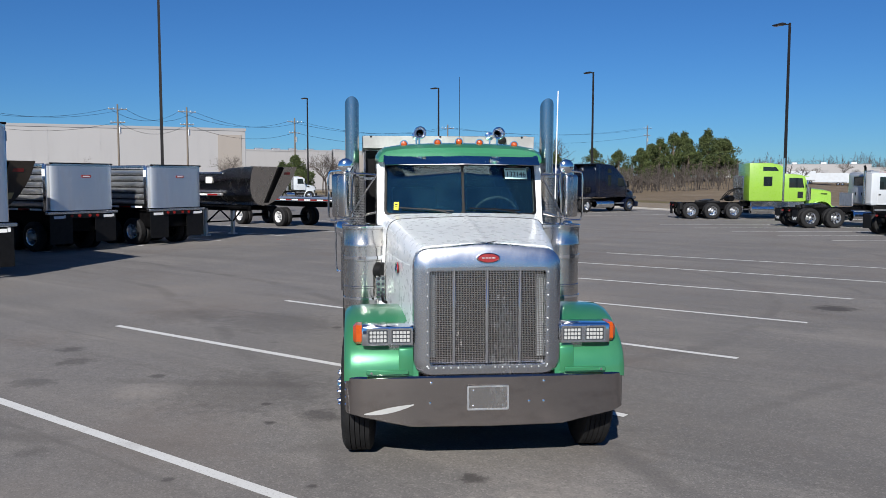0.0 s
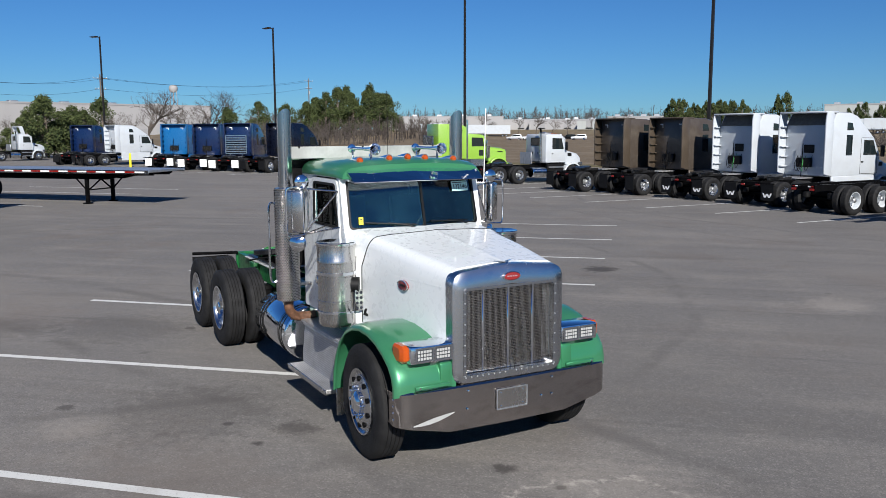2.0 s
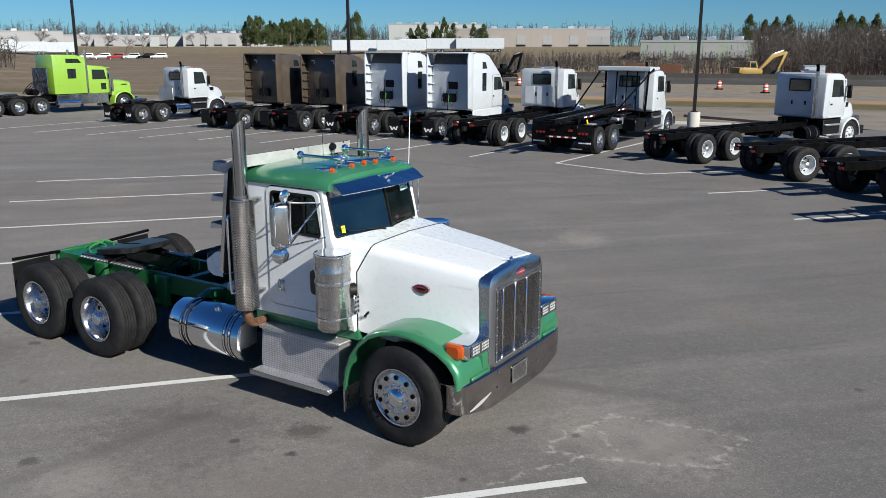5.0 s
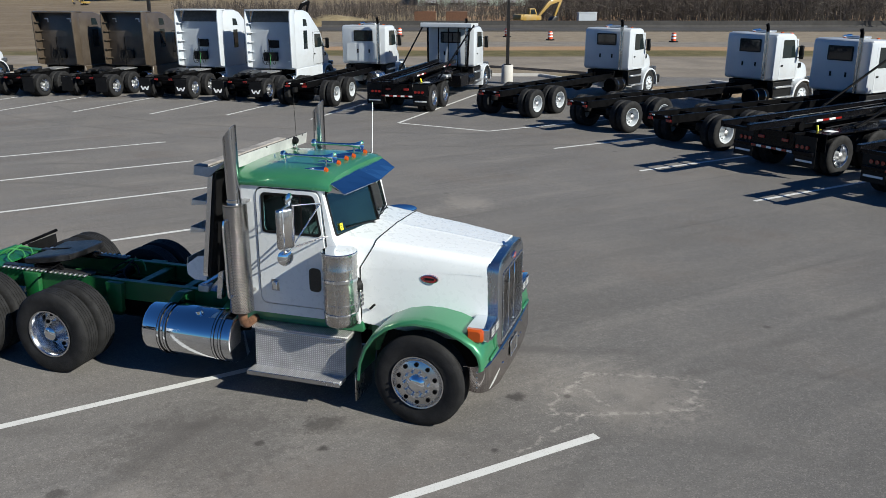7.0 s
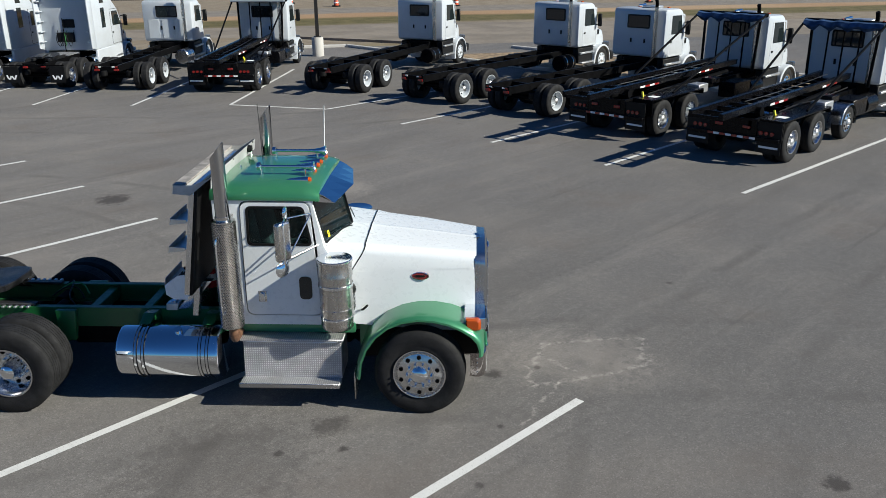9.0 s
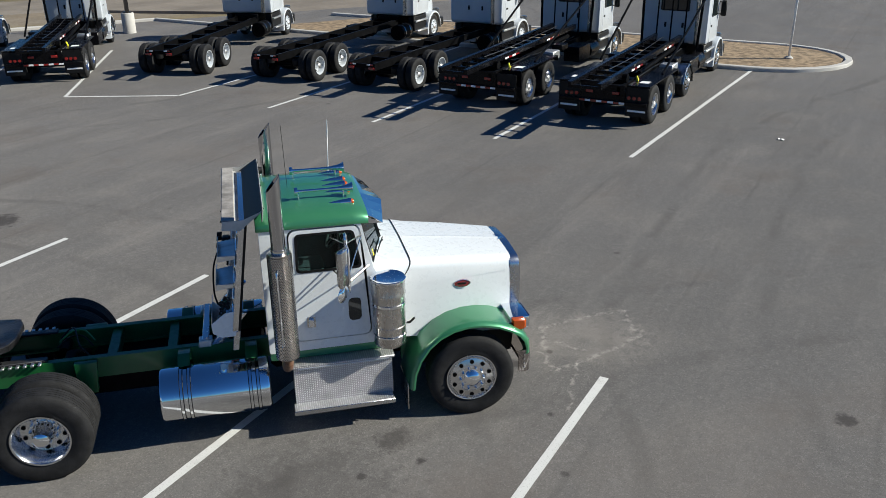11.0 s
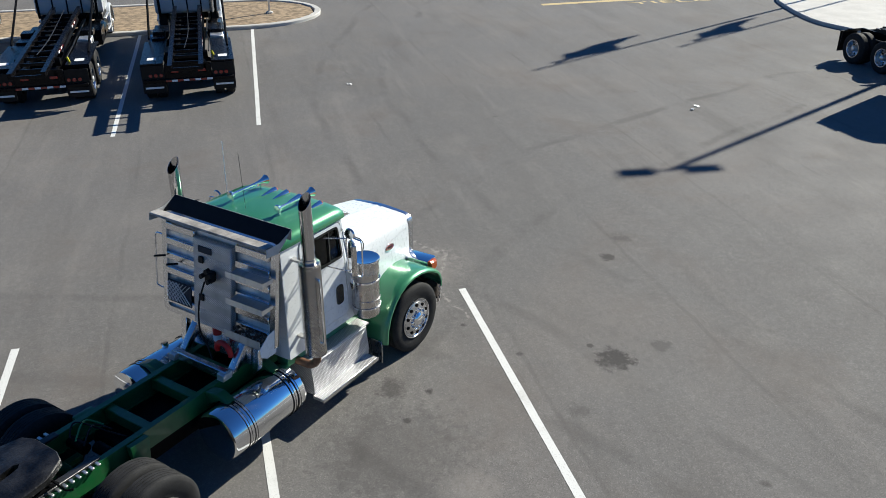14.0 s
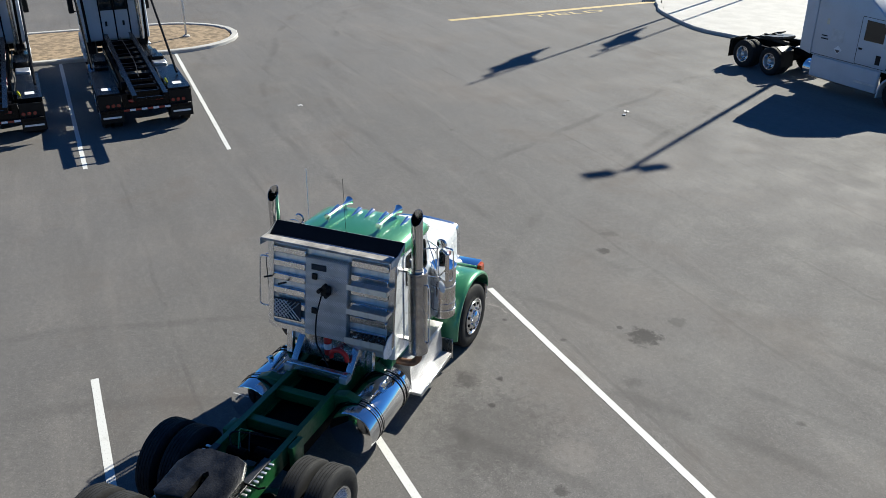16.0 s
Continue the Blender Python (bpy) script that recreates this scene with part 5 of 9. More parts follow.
def air_cleaner(s):
    y = s * 1.0
    c = part("air_cleaner", lathe([(0.05, 0), (0.170, 0.0), (0.189, 0.02), (0.194, 0.05), (0.194, 0.25), (0.199, 0.255), (0.199, 0.27), (0.194, 0.275), (0.194, 0.52), (0.199, 0.525), (0.199, 0.54), (0.194, 0.545), (0.194, 0.66), (0.202, 0.665), (0.202, 0.69), (0.198, 0.70), (0.198, 0.83), (0.208, 0.835), (0.208, 0.85), (0.189, 0.855), (0.176, 0.845), (0.06, 0.84), (0.001, 0.84)], Matrix.Translation((-0.98, y, 1.08)), 40), M_STAINLESS, T, "brushed stainless air cleaner canister")
    part("clamp_band", lathe([(0.197, 0), (0.204, 0), (0.204, 0.03), (0.197, 0.03)], Matrix.Translation((-0.98, y, 1.62)), 40), M_CHROME, c)
    part("clamp_band", lathe([(0.197, 0), (0.204, 0), (0.204, 0.02), (0.197, 0.02)], Matrix.Translation((-0.98, y, 1.22)), 40), M_CHROME, c)
    part("lid", lathe([(0.206, 0.0), (0.209, 0.004), (0.209, 0.02), (0.2, 0.026), (0.16, 0.018), (0.001, 0.012)], Matrix.Translation((-0.98, y, 1.93)), 40), M_CHROME, c, "polished concave lid")
    part("cleaner_bracket", box(-1.04, -0.9, min(s * 0.80, s * 0.87), max(s * 0.80, s * 0.87), 1.2, 1.8, 0.01), M_STAINLESS, c)
    part("intake_pipe", rod((-0.84, s * 0.80, 1.50), (-0.90, s * 0.9, 1.50), 0.085, 20), M_BLACKPLASTIC, c, "black rubber intake duct")
    part("duct_ring", lathe([(0.082, -0.02), (0.10, -0.02), (0.10, 0.02), (0.082, 0.02)], Matrix.Translation((-0.735, s * 0.715, 1.50)) @ Matrix.Rotation(radians(90), 4, "X"), 24), M_CHROME, c)


def mirror(s):
    y = s * 1.24
    turn = Matrix.Translation((-1.51, y, 0)) @ Matrix.Rotation(radians(38 * s), 4, "Z")
    head = part("mirror", place(box(-0.035, 0.035, -0.1, 0.1, 2.0, 2.46, 0.03, seg=3), turn), M_STAINLESS, T, "tall stainless west coast mirror")
    part("mirror_glass", place(box(-0.041, -0.036, -0.085, 0.085, 2.02, 2.44), turn), M_MIRROR, head, "mirror glass")
    part("spot_mirror", place(lathe([(0.001, 0.0), (0.06, 0.012), (0.095, 0.035), (0.095, 0.04), (0.001, 0.042)], Matrix.Translation((0.0, 0.0, 1.885)) @ Matrix.Rotation(radians(-90), 4, "Y"), 24), turn), M_CHROME, head, "round convex chrome mirror")
    loop = smooth_path([(-1.50, s * 1.14, 2.0), (-1.47, s * 1.12, 2.02), (-1.47, s * 1.12, 2.25), (-1.47, s * 1.12, 2.47), (-1.47, s * 1.3, 2.49), (-1.47, s * 1.355, 2.45), (-1.47, s * 1.36, 2.2), (-1.47, s * 1.355, 2.0), (-1.47, s * 1.3, 1.97), (-1.47, s * 1.14, 1.985)], 4)
    part("mirror_loop", tube(loop, 0.011, 8), M_CHROME, head)
    for a, b in (((-1.25, s * 0.86, 2.45), (-1.47, s * 1.13, 2.47)), ((-1.18, s * 0.87, 2.07), (-1.47, s * 1.14, 1.99)), ((-1.60, s * 0.86, 2.05), (-1.47, s * 1.14, 1.99)), ((-1.25, s * 0.86, 2.45), (-1.47, s * 1.14, 2.02)), ((-1.62, s * 0.86, 2.46), (-1.47, s * 1.13, 2.47))):
        part("mirror_arm", rod(a, b, 0.009, 8), M_STAINLESS, head)
    part("marker_lamp", lathe([(0.001, 0.0), (0.065, 0.008), (0.08, 0.028), (0.06, 0.045), (0.001, 0.05)], Matrix.Translation((-1.5, y - s * 0.06, 2.545)) @ Matrix.Rotation(radians(90), 4, "Y"), 18), M_CHROME, head)


def headboard():
    """Aluminium headache rack behind the cab, with chain trays, a tread-plate door and a sheltering lip."""
    rack = part("headache_rack", sheet_with_hole(rounded([(-0.95, 1.42), (0.95, 1.42), (0.95, 2.78), (-0.95, 2.78)], 0.09, 6), rounded([(-0.87, 1.50), (0.87, 1.50), (0.87, 2.70), (-0.87, 2.70)], 0.06, 6), lambda u, v, w: (-2.68 + w, u, v), 0.06), M_ALU, T, "polished aluminium headache rack frame")
    part("rack_sheet", box(-2.64, -2.625, -0.87, 0.87, 1.50, 2.70), M_ALUDULL, rack, "dull aluminium sheet")
    # black sheet added to give the rack's front face its shade towards the cab
    part("rack_backing", box(-2.622, -2.59, -0.93, 0.93, 1.45, 2.74), M_BLACKPLASTIC, rack, "black sheet for the shaded front face of the rack")
    for i in range(6):
        z = 1.56 + i * 0.2
        for a, b in ((0.36, 0.86), (-0.86, -0.32)):
            part("slat", box(-2.70, -2.64, a, b, z, z + 0.1, 0.012), M_ALU, rack)
    door = part("rack_door", box(-2.74, -2.65, -0.30, 0.34, 1.46, 2.60, 0.012), M_TREAD, rack, "tread plate locker door")
    for z in (1.75, 2.25):
        part("hasp", box(-2.765, -2.74, 0.15, 0.23, z + 0.05, z + 0.14, 0.008), M_BLACKPLASTIC, door)
    part("hole_plate", box(-2.752, -2.741, 0.02, 0.24, 2.44, 2.52), M_INK, door)
    conn = part("trailer_socket", box(-2.84, -2.74, -0.07, 0.06, 2.12, 2.26, 0.02), M_BLACKPLASTIC, door, "black cable sockets")
    for a, b in ((-0.03, 2.30), (0.05, 2.22), (-0.06, 2.17)):
        part("glad_hand", rod((-2.84, a, b), (-2.90, a, b), 0.03, 10), M_BLACKPLASTIC, conn)
    part("cable", tube(smooth_path([(-2.85, 0.03, 2.14), (-2.92, 0.06, 1.86), (-2.9, 0.07, 1.5), (-2.84, 0.02, 1.3), (-2.86, -0.1, 1.12)]), 0.011, 8), M_BLACKPLASTIC, conn)
    # chain trays on the right half: bent shelves with an upright lip and low ends
    for z, d in ((1.99, 0.19), (2.33, 0.19)):
        tr = part("chain_tray", prism([(-2.70, z + 0.03), (-2.70 - d, z), (-2.70 - d, z + 0.006), (-2.70, z + 0.036)], -0.93, -0.36), M_ALUDULL, rack, "", False)
        part("tray_lip", box(-2.706 - d, -2.70 - d, -0.93, -0.36, z, z + 0.075), M_ALUDULL, tr, "", False)
        part("tray_end", prism([(-2.70, z + 0.02), (-2.70 - d, z), (-2.70 - d, z + 0.07), (-2.70, z + 0.06)], -0.936, -0.93), M_ALUDULL, tr, "", False)
    bin_ = part("chain_bin", prism([(-2.70, 1.43), (-2.76, 1.43), (-2.765, 1.437), (-2.70, 1.437)], -0.93, -0.36), M_ALUDULL, rack, "bent sheet chain bin", False)
    part("bin_front", prism([(-2.76, 1.43), (-2.92, 1.58), (-2.915, 1.586), (-2.755, 1.437)], -0.93, -0.36), M_ALUDULL, bin_, "", False)
    part("bin_lip", box(-2.926, -2.92, -0.93, -0.36, 1.58, 1.67), M_ALUDULL, bin_, "", False)
    part("bin_end", prism([(-2.64, 1.40), (-2.80, 1.40), (-2.90, 1.46), (-2.925, 1.58), (-2.78, 1.70), (-2.64, 1.72)], -0.94, -0.93), M_WHITE, bin_, "white painted bin end", False)
    links = bmesh.new()
    for k in range(22):
        c = Vector((-2.78 - 0.045 * math.sin(k * 2.1), -0.90 + k * 0.024, 1.60 + 0.03 * math.sin(k * 1.3)))
        lathe([(0.022, -0.012), (0.034, 0.0), (0.022, 0.012), (0.014, 0.0), (0.022, -0.012)], Matrix.Translation(c) @ Matrix.Rotation(k * 1.9, 4, "X") @ Matrix.Rotation(k * 0.8, 4, "Y"), 10, links)
    part("chain", links, M_RUST, bin_, "rusty binding chain")
    # vent lattice on the left half
    lat = bmesh.new()
    for i in range(7):
        y0 = 0.42 + i * 0.06
        rod((-2.715, y0, 1.62), (-2.715, min(y0 + 0.26, 0.84), 1.62 + min(0.26, 0.84 - y0)), 0.008, 5, bm=lat)
        rod((-2.712, y0 + 0.02, 1.88), (-2.712, min(y0 + 0.28, 0.84), 1.88 - min(0.26, 0.84 - y0 - 0.02)), 0.008, 5, bm=lat)
    part("lattice", lat, M_ALUDULL, rack)
    part("lattice_back", box(-2.708, -2.702, 0.42, 0.84, 1.60, 1.90), M_INK, rack)
    part("side_handle", tube(smooth_path([(-2.66, 0.95, 2.45), (-2.66, 1.08, 2.44), (-2.66, 1.10, 2.3), (-2.66, 1.10, 1.85), (-2.66, 1.08, 1.72), (-2.66, 0.95, 1.71)], 4), 0.011, 8), M_ALU, rack)
    for y, z in ((0.88, 2.2), (0.66, 2.14)):
        part("hook", rod((-2.70, y, z), (-2.86, y + 0.02, z + 0.05), 0.014, 8), M_BLACKPLASTIC, rack)
    # lip above
    lip = part("rack_lip", prism([(-2.84, 2.78), (-2.85, 2.80), (-2.66, 2.74), (-2.44, 2.90), (-2.43, 2.89), (-2.655, 2.725)], -0.96, 0.96), M_OXALU, rack, "sheltering aluminium lip", False)
    # shade inside the lip, put in as a thin black sheet
    part("lip_liner", prism([(-2.66, 2.752), (-2.445, 2.908), (-2.44, 2.904), (-2.655, 2.744)], -0.955, 0.955), M_BLACKPLASTIC, lip, "black sheet for the shaded inner face", False)
    for s in (-1, 1):
        part("lip_end", prism([(-2.86, 2.71), (-2.66, 2.69), (-2.43, 2.90), (-2.64, 2.81), (-2.86, 2.81)], min(s * 0.96, s * 0.967), max(s * 0.96, s * 0.967)), M_OXALU, lip, "", False)
    part("lip_board", box(-2.87, -2.73, -0.95, 0.95, 2.79, 2.82, 0.006), M_LIPBOARD, lip, "stained brown and grey board")
    part("lip_front", box(-2.436, -2.426, -0.96, 0.96, 2.765, 2.905, 0.003), M_OXALU, lip, "dull aluminium front of the lip")
    for y in (-0.87, -0.1, 0.82):
        part("bolt", rod((-2.47, y, 2.87), (-2.42, y, 2.90), 0.012, 6), M_BLACKPLASTIC, lip)
    # legs, cross beam and foot plate
    for s in (-1, 1):
        part("rack_leg", prism([(-2.62, 1.44), (-2.50, 1.44), (-2.78, 1.06), (-2.92, 1.06)], s * 0.42 - 0.05, s * 0.42 + 0.05, 0.01), M_ALU, rack)
        part("rack_upright", box(-2.66, -2.58, s * 0.62 - 0.05, s * 0.62 + 0.05, 1.06, 1.44, 0.008), M_ALU, rack)
        part("clamp_block", box(-3.06, -2.9, s * 0.42 - 0.06, s * 0.42 + 0.06, 1.04, 1.14, 0.012), M_ALUDULL, rack)
    part("rack_beam", box(-3.02, -2.94, -0.46, 0.46, 1.06, 1.16, 0.01), M_ALU, rack)
    part("rack_apron", box(-2.66, -2.64, -0.55, 0.45, 1.10, 1.46, 0.004), M_ALU, rack)
    lean = Matrix(((1, 0, 0.15, -0.33), (0, 1.04, 0, 0), (0, 0, 1, 0), (0, 0, 0, 1)))
    for ob in (rack, *rack.children_recursive):
        ob.data.transform(lean)
    # fire extinguisher and hose coil
    ex = part("fire_extinguisher", lathe([(0.001, 0), (0.055, 0.0), (0.06, 0.02), (0.06, 0.26), (0.045, 0.31), (0.02, 0.33), (0.001, 0.335)], Matrix.Translation((-2.78, 0.02, 1.16)), 20), M_HOSERED, T, "red fire extinguisher bottle")
    part("extinguisher_band", lathe([(0.061, 0), (0.064, 0), (0.064, 0.09), (0.061, 0.09)], Matrix.Translation((-2.78, 0.02, 1.26)), 20), M_WHITEMARK, ex)
    part("extinguisher_head", box(-2.82, -2.74, 0.0, 0.05, 1.49, 1.53, 0.008), M_BLACKPLASTIC, ex)
    coil = [(-2.93 - 0.02 * math.sin(a * 0.5), -0.24 + 0.13 * math.cos(a), 1.24 + 0.14 * math.sin(a)) for a in [math.pi * 1.05 * i / 24 - 0.1 for i in range(25)]]
    part("hose_coil", tube(coil, 0.036, 10), M_HOSERED, T, "red coiled air hose")


M_MIRROR = metal("mirror_glass", (0.9, 0.9, 0.9), 0.01, 0.01, tarnish=0.0)


def cab_glass(name, thin, thick, ior=2.1):
    t = Tree(name)
    tr = t.n.new("ShaderNodeBsdfTransparent")
    tr.inputs[0].default_value = (0.40, 0.60, 0.62, 1)
    gl = t.n.new("ShaderNodeBsdfGlossy")
    gl.inputs["Roughness"].default_value = 0.02
    fr = t.n.new("ShaderNodeFresnel")
    fr.inputs[0].default_value = ior
    # thin film of dust on the tinted pane
    film = t.n.new("ShaderNodeBsdfDiffuse")
    film.inputs[0].default_value = (0.16, 0.50, 0.62, 1)
    dust = t.n.new("ShaderNodeMixShader")
    t.put(dust.inputs[0], t.remap(t.noise(3.0, 4), 0.3, 0.7, thin, thick))
    t.l.new(tr.outputs[0], dust.inputs[1])
    t.l.new(film.outputs[0], dust.inputs[2])
    mx = t.n.new("ShaderNodeMixShader")
    t.l.new(fr.outputs[0], mx.inputs[0])
    t.l.new(dust.outputs[0], mx.inputs[1])
    t.l.new(gl.outputs[0], mx.inputs[2])
    t.l.new(mx.outputs[0], t.n["Material Output"].inputs["Surface"])
    return t.m


M_CABGLASS = cab_glass("windscreen_glass", 0.008, 0.024)
M_DOORGLASS = cab_glass("door_glass", 0.0, 0.003, 1.45)

frame_rails()
fifth_wheel()
both(fuel_tank)
both(step_box)
hood()
grille()
bumper()
both(fender)
cab()
roof_things()
both(stack)
both(air_cleaner)
both(mirror)
headboard()
for s in (-1, 1):
    wheel(T, 0.0, 0.90, s, 0.545, 0.275, False, True, turn=-3)
    wheel(T, -4.95, 1.015, s, 0.548, 0.28, True, True, True)
    wheel(T, -6.31, 1.015, s, 0.548, 0.28, True, True, True)


# ---- parked vehicles ----
def by_wheel(x, y, heading, back=0.68, half=1.22, size=1.0):
    """Pose of a vehicle's bogie centre from the ground contact of its rear right wheel."""
    a = radians(heading)
    lx, ly = back * size, half * size
    return pose(x + lx * math.cos(a) - ly * math.sin(a), y + lx * math.sin(a) + ly * math.cos(a), 0, 0, 0, heading) @ Matrix.Diagonal((size, size, size, 1))


def reflector_bar(parent, p, q, n, h=0.04, name="reflector_strip"):
    """Red and white tape, one part a colour field."""
    p, q = Vector(p), Vector(q)
    for i in range(n):
        a, b = p.lerp(q, i / n), p.lerp(q, (i + 0.96) / n)
        d = (b - a).normalized()
        nrm = Vector((d.y, -d.x, 0)).normalized() * 0.004 if abs(d.z) < 0.9 else Vector((0.004, 0, 0))
        up_v = Vector((0, 0, h / 2))
        bm = loft([[a - up_v - nrm, a + up_v - nrm, a + up_v + nrm, a - up_v + nrm], [b - up_v - nrm, b + up_v - nrm, b + up_v + nrm, b - up_v + nrm]])
        part(name, bm, M_REDLENS if i % 2 else M_WHITEMARK, parent, "", False)


def chassis(t, wb, tail, axles=(0.68, -0.68), rim=None, flaps="plain", frame_z=(0.81, 1.035), front=0.7, steer_r=0.51, rear_r=0.51):
    """Frame, axles and wheels. The origin is the bogie's centre."""
    z0, z1 = frame_z
    for s in (-1, 1):
        part("frame_rail", loft([[(x, s * 0.43 + a, b) for a, b in ((-0.04, z0), (0.04, z0), (0.04, z1), (-0.04, z1))] for x in (-tail, wb + front - 0.2)]), M_BLACK, t, "", False)
    x = -tail + 0.1
    while x < wb - 1.6:
        part("crossmember", box(x - 0.03, x + 0.03, -0.39, 0.39, z0 + 0.04, z1 - 0.05, 0.008), M_BLACK, t, "", False)
        x += 1.15
    for a in axles:
        part("axle", rod((a, -0.7, rear_r), (a, 0.7, rear_r), 0.09, 10), M_BLACK, t)
        for s in (-1, 1):
            wheel(t, a, 0.95, s, rear_r, 0.26, True, dual=True, rim_mat=rim)
            part("air_spring", lathe([(0.1, 0), (0.14, 0.04), (0.14, 0.18), (0.1, 0.22)], Matrix.Translation((a - 0.3, s * 0.5, 0.52)), 10), M_BLACKPLASTIC, t)
    part("suspension_beam", box(min(axles) - 0.2, max(axles) + 0.2, -0.5, 0.5, 0.6, 0.78, 0.03), M_BLACK, t)
    for s in (-1, 1):
        wheel(t, wb, 0.80, s, steer_r, 0.27, False, rim_mat=rim)
        part("tail_lamp", box(-tail - 0.03, -tail, s * 0.36 - 0.1, s * 0.36 + 0.1, z1 - 0.2, z1 - 0.12, 0.01), M_REDLENS, t)
        if flaps:
            f = part("mud_flap", box(min(axles) - 0.72, min(axles) - 0.705, s * 0.92 - 0.3, s * 0.92 + 0.3, 0.28, 0.92, 0.003), M_BLACKPLASTIC, t, "black mud flap")
            part("flap_hanger", rod((min(axles) - 0.7, s * 0.4, 0.95), (min(axles) - 0.7, s * 1.22, 0.95), 0.025, 6), M_BLACK, f)
            if flaps == "white":
                mark, fx = bmesh.new(), min(axles) - 0.722
                for y0, y1, za, zb in ((-0.2, -0.1, 0.58, 0.4), (-0.1, 0.0, 0.4, 0.55), (0.0, 0.1, 0.55, 0.4), (0.1, 0.2, 0.4, 0.58)):
                    loft([[(fx + w, s * 0.92 + y0 - 0.025, za), (fx + w, s * 0.92 + y0 + 0.045, za), (fx + w, s * 0.92 + y1 + 0.025, zb), (fx + w, s * 0.92 + y1 - 0.045, zb)] for w in (-0.002, 0.002)], True, True, mark)
                part("flap_mark", mark, M_WHITEMARK, f, "white zigzag mark", False)
            if flaps == "pale":
                part("flap_sheet", box(min(axles) - 0.726, min(axles) - 0.72, s * 0.92 - 0.28, s * 0.92 + 0.28, 0.30, 0.90), M_WHITEMARK, f)
    part("front_axle", box(wb - 0.06, wb + 0.06, -0.8, 0.8, 0.42, 0.54, 0.02), M_BLACK, t)
    part("engine_block", box(wb - 1.2, wb + 0.3, -0.4, 0.4, 0.55, 1.15, 0.05), M_BLACK, t)


def pane(t, pts, material=None, name="window"):
    """A glass pane from four corners, 8 mm thick, standing proud of the panel."""
    a = [Vector(p) for p in pts]
    n = (a[1] - a[0]).cross(a[2] - a[0]).normalized() * 0.008
    return part(name, loft([[p - n * 0.5 for p in a], [p + n for p in a]]), material or M_GLASS, t, "dark window glass", False)


def arch(t, x, r, y0, y1, material, name="fender", z=None, drop=0.35):
    """Wheel arch over a steer wheel."""
    z = z or 0.5
    for s in (-1, 1):
        prof = [(x + r * math.cos(a) * 1.05, z + r * math.sin(a)) for a in [radians(d) for d in range(5, 176, 17)]]
        prof = [(prof[0][0] + 0.02, z - 0.1)] + prof + [(prof[-1][0] - 0.02, z - drop)]
        rings = []
        for y, k in ((y0, 1.0), (y1 - 0.08, 1.0), (y1 - 0.02, 0.98), (y1, 0.93), (y1, 0.88)):
            rings.append([(x + (a - x) * k, s * y, z + (b - z) * k) for a, b in prof])
        ob = part(name, loft(rings, False, False), material, t)
        thicken(ob, 0.02)


def hood_loft(t, x0, x1, w0, w1, zt0, zt1, zb0, zb1, material, nose=0.12):
    rings = []
    n = 5
    for i in range(n + 1):
        k = i / n
        x = x0 + (x1 - x0) * k
        w, zt, zb = w0 + (w1 - w0) * k, zt0 + (zt1 - zt0) * k, zb0 + (zb1 - zb0) * k
        if i == n:
            zt, w = zt - nose, w - nose * 0.6
        half = [(w, zb), (w, zb + (zt - zb) * 0.6), (w - 0.03, zt - 0.14), (w - 0.1, zt - 0.05), (w - 0.22, zt - 0.01), (0.0, zt + 0.03)]
        rings.append([(x, -a, b) for a, b in half] + [(x, a, b) for a, b in reversed(half[:-1])])
    return part("hood", loft(rings, True, True), material, t)


def mirrors(t, x, y, z, material=None):
    for s in (-1, 1):
        m = part("door_mirror", box(x - 0.05, x + 0.05, s * (y + 0.22) - 0.09, s * (y + 0.22) + 0.09, z - 0.28, z + 0.22, 0.03), material or M_BLACKPLASTIC, t)
        part("mirror_arm", rod((x, s * y, z + 0.15), (x, s * (y + 0.2), z + 0.18), 0.018, 6), M_BLACKPLASTIC, m)
        part("mirror_arm", rod((x, s * y, z - 0.22), (x, s * (y + 0.2), z - 0.22), 0.018, 6), M_BLACKPLASTIC, m)


def tank(t, x0, x1, y, z, r, material=None, name="fuel_tank"):
    for s in (-1, 1):
        tk = part(name, lathe([(0.001, 0), (r * 0.92, 0), (r, 0.03), (r, x1 - x0 - 0.03), (r * 0.92, x1 - x0), (0.001, x1 - x0)], Matrix.Translation((x0, s * y, z)) @ Matrix.Rotation(radians(90), 4, "Y"), 26), material or M_CHROME, t, "round polished fuel tank")
        for k in (0.25, 0.75):
            part("tank_strap", lathe([(r + 0.002, -0.02), (r + 0.008, -0.02), (r + 0.008, 0.02), (r + 0.002, 0.02)], Matrix.Translation((x0 + (x1 - x0) * k, s * y, z)) @ Matrix.Rotation(radians(90), 4, "Y"), 26), M_STAINLESS, tk)


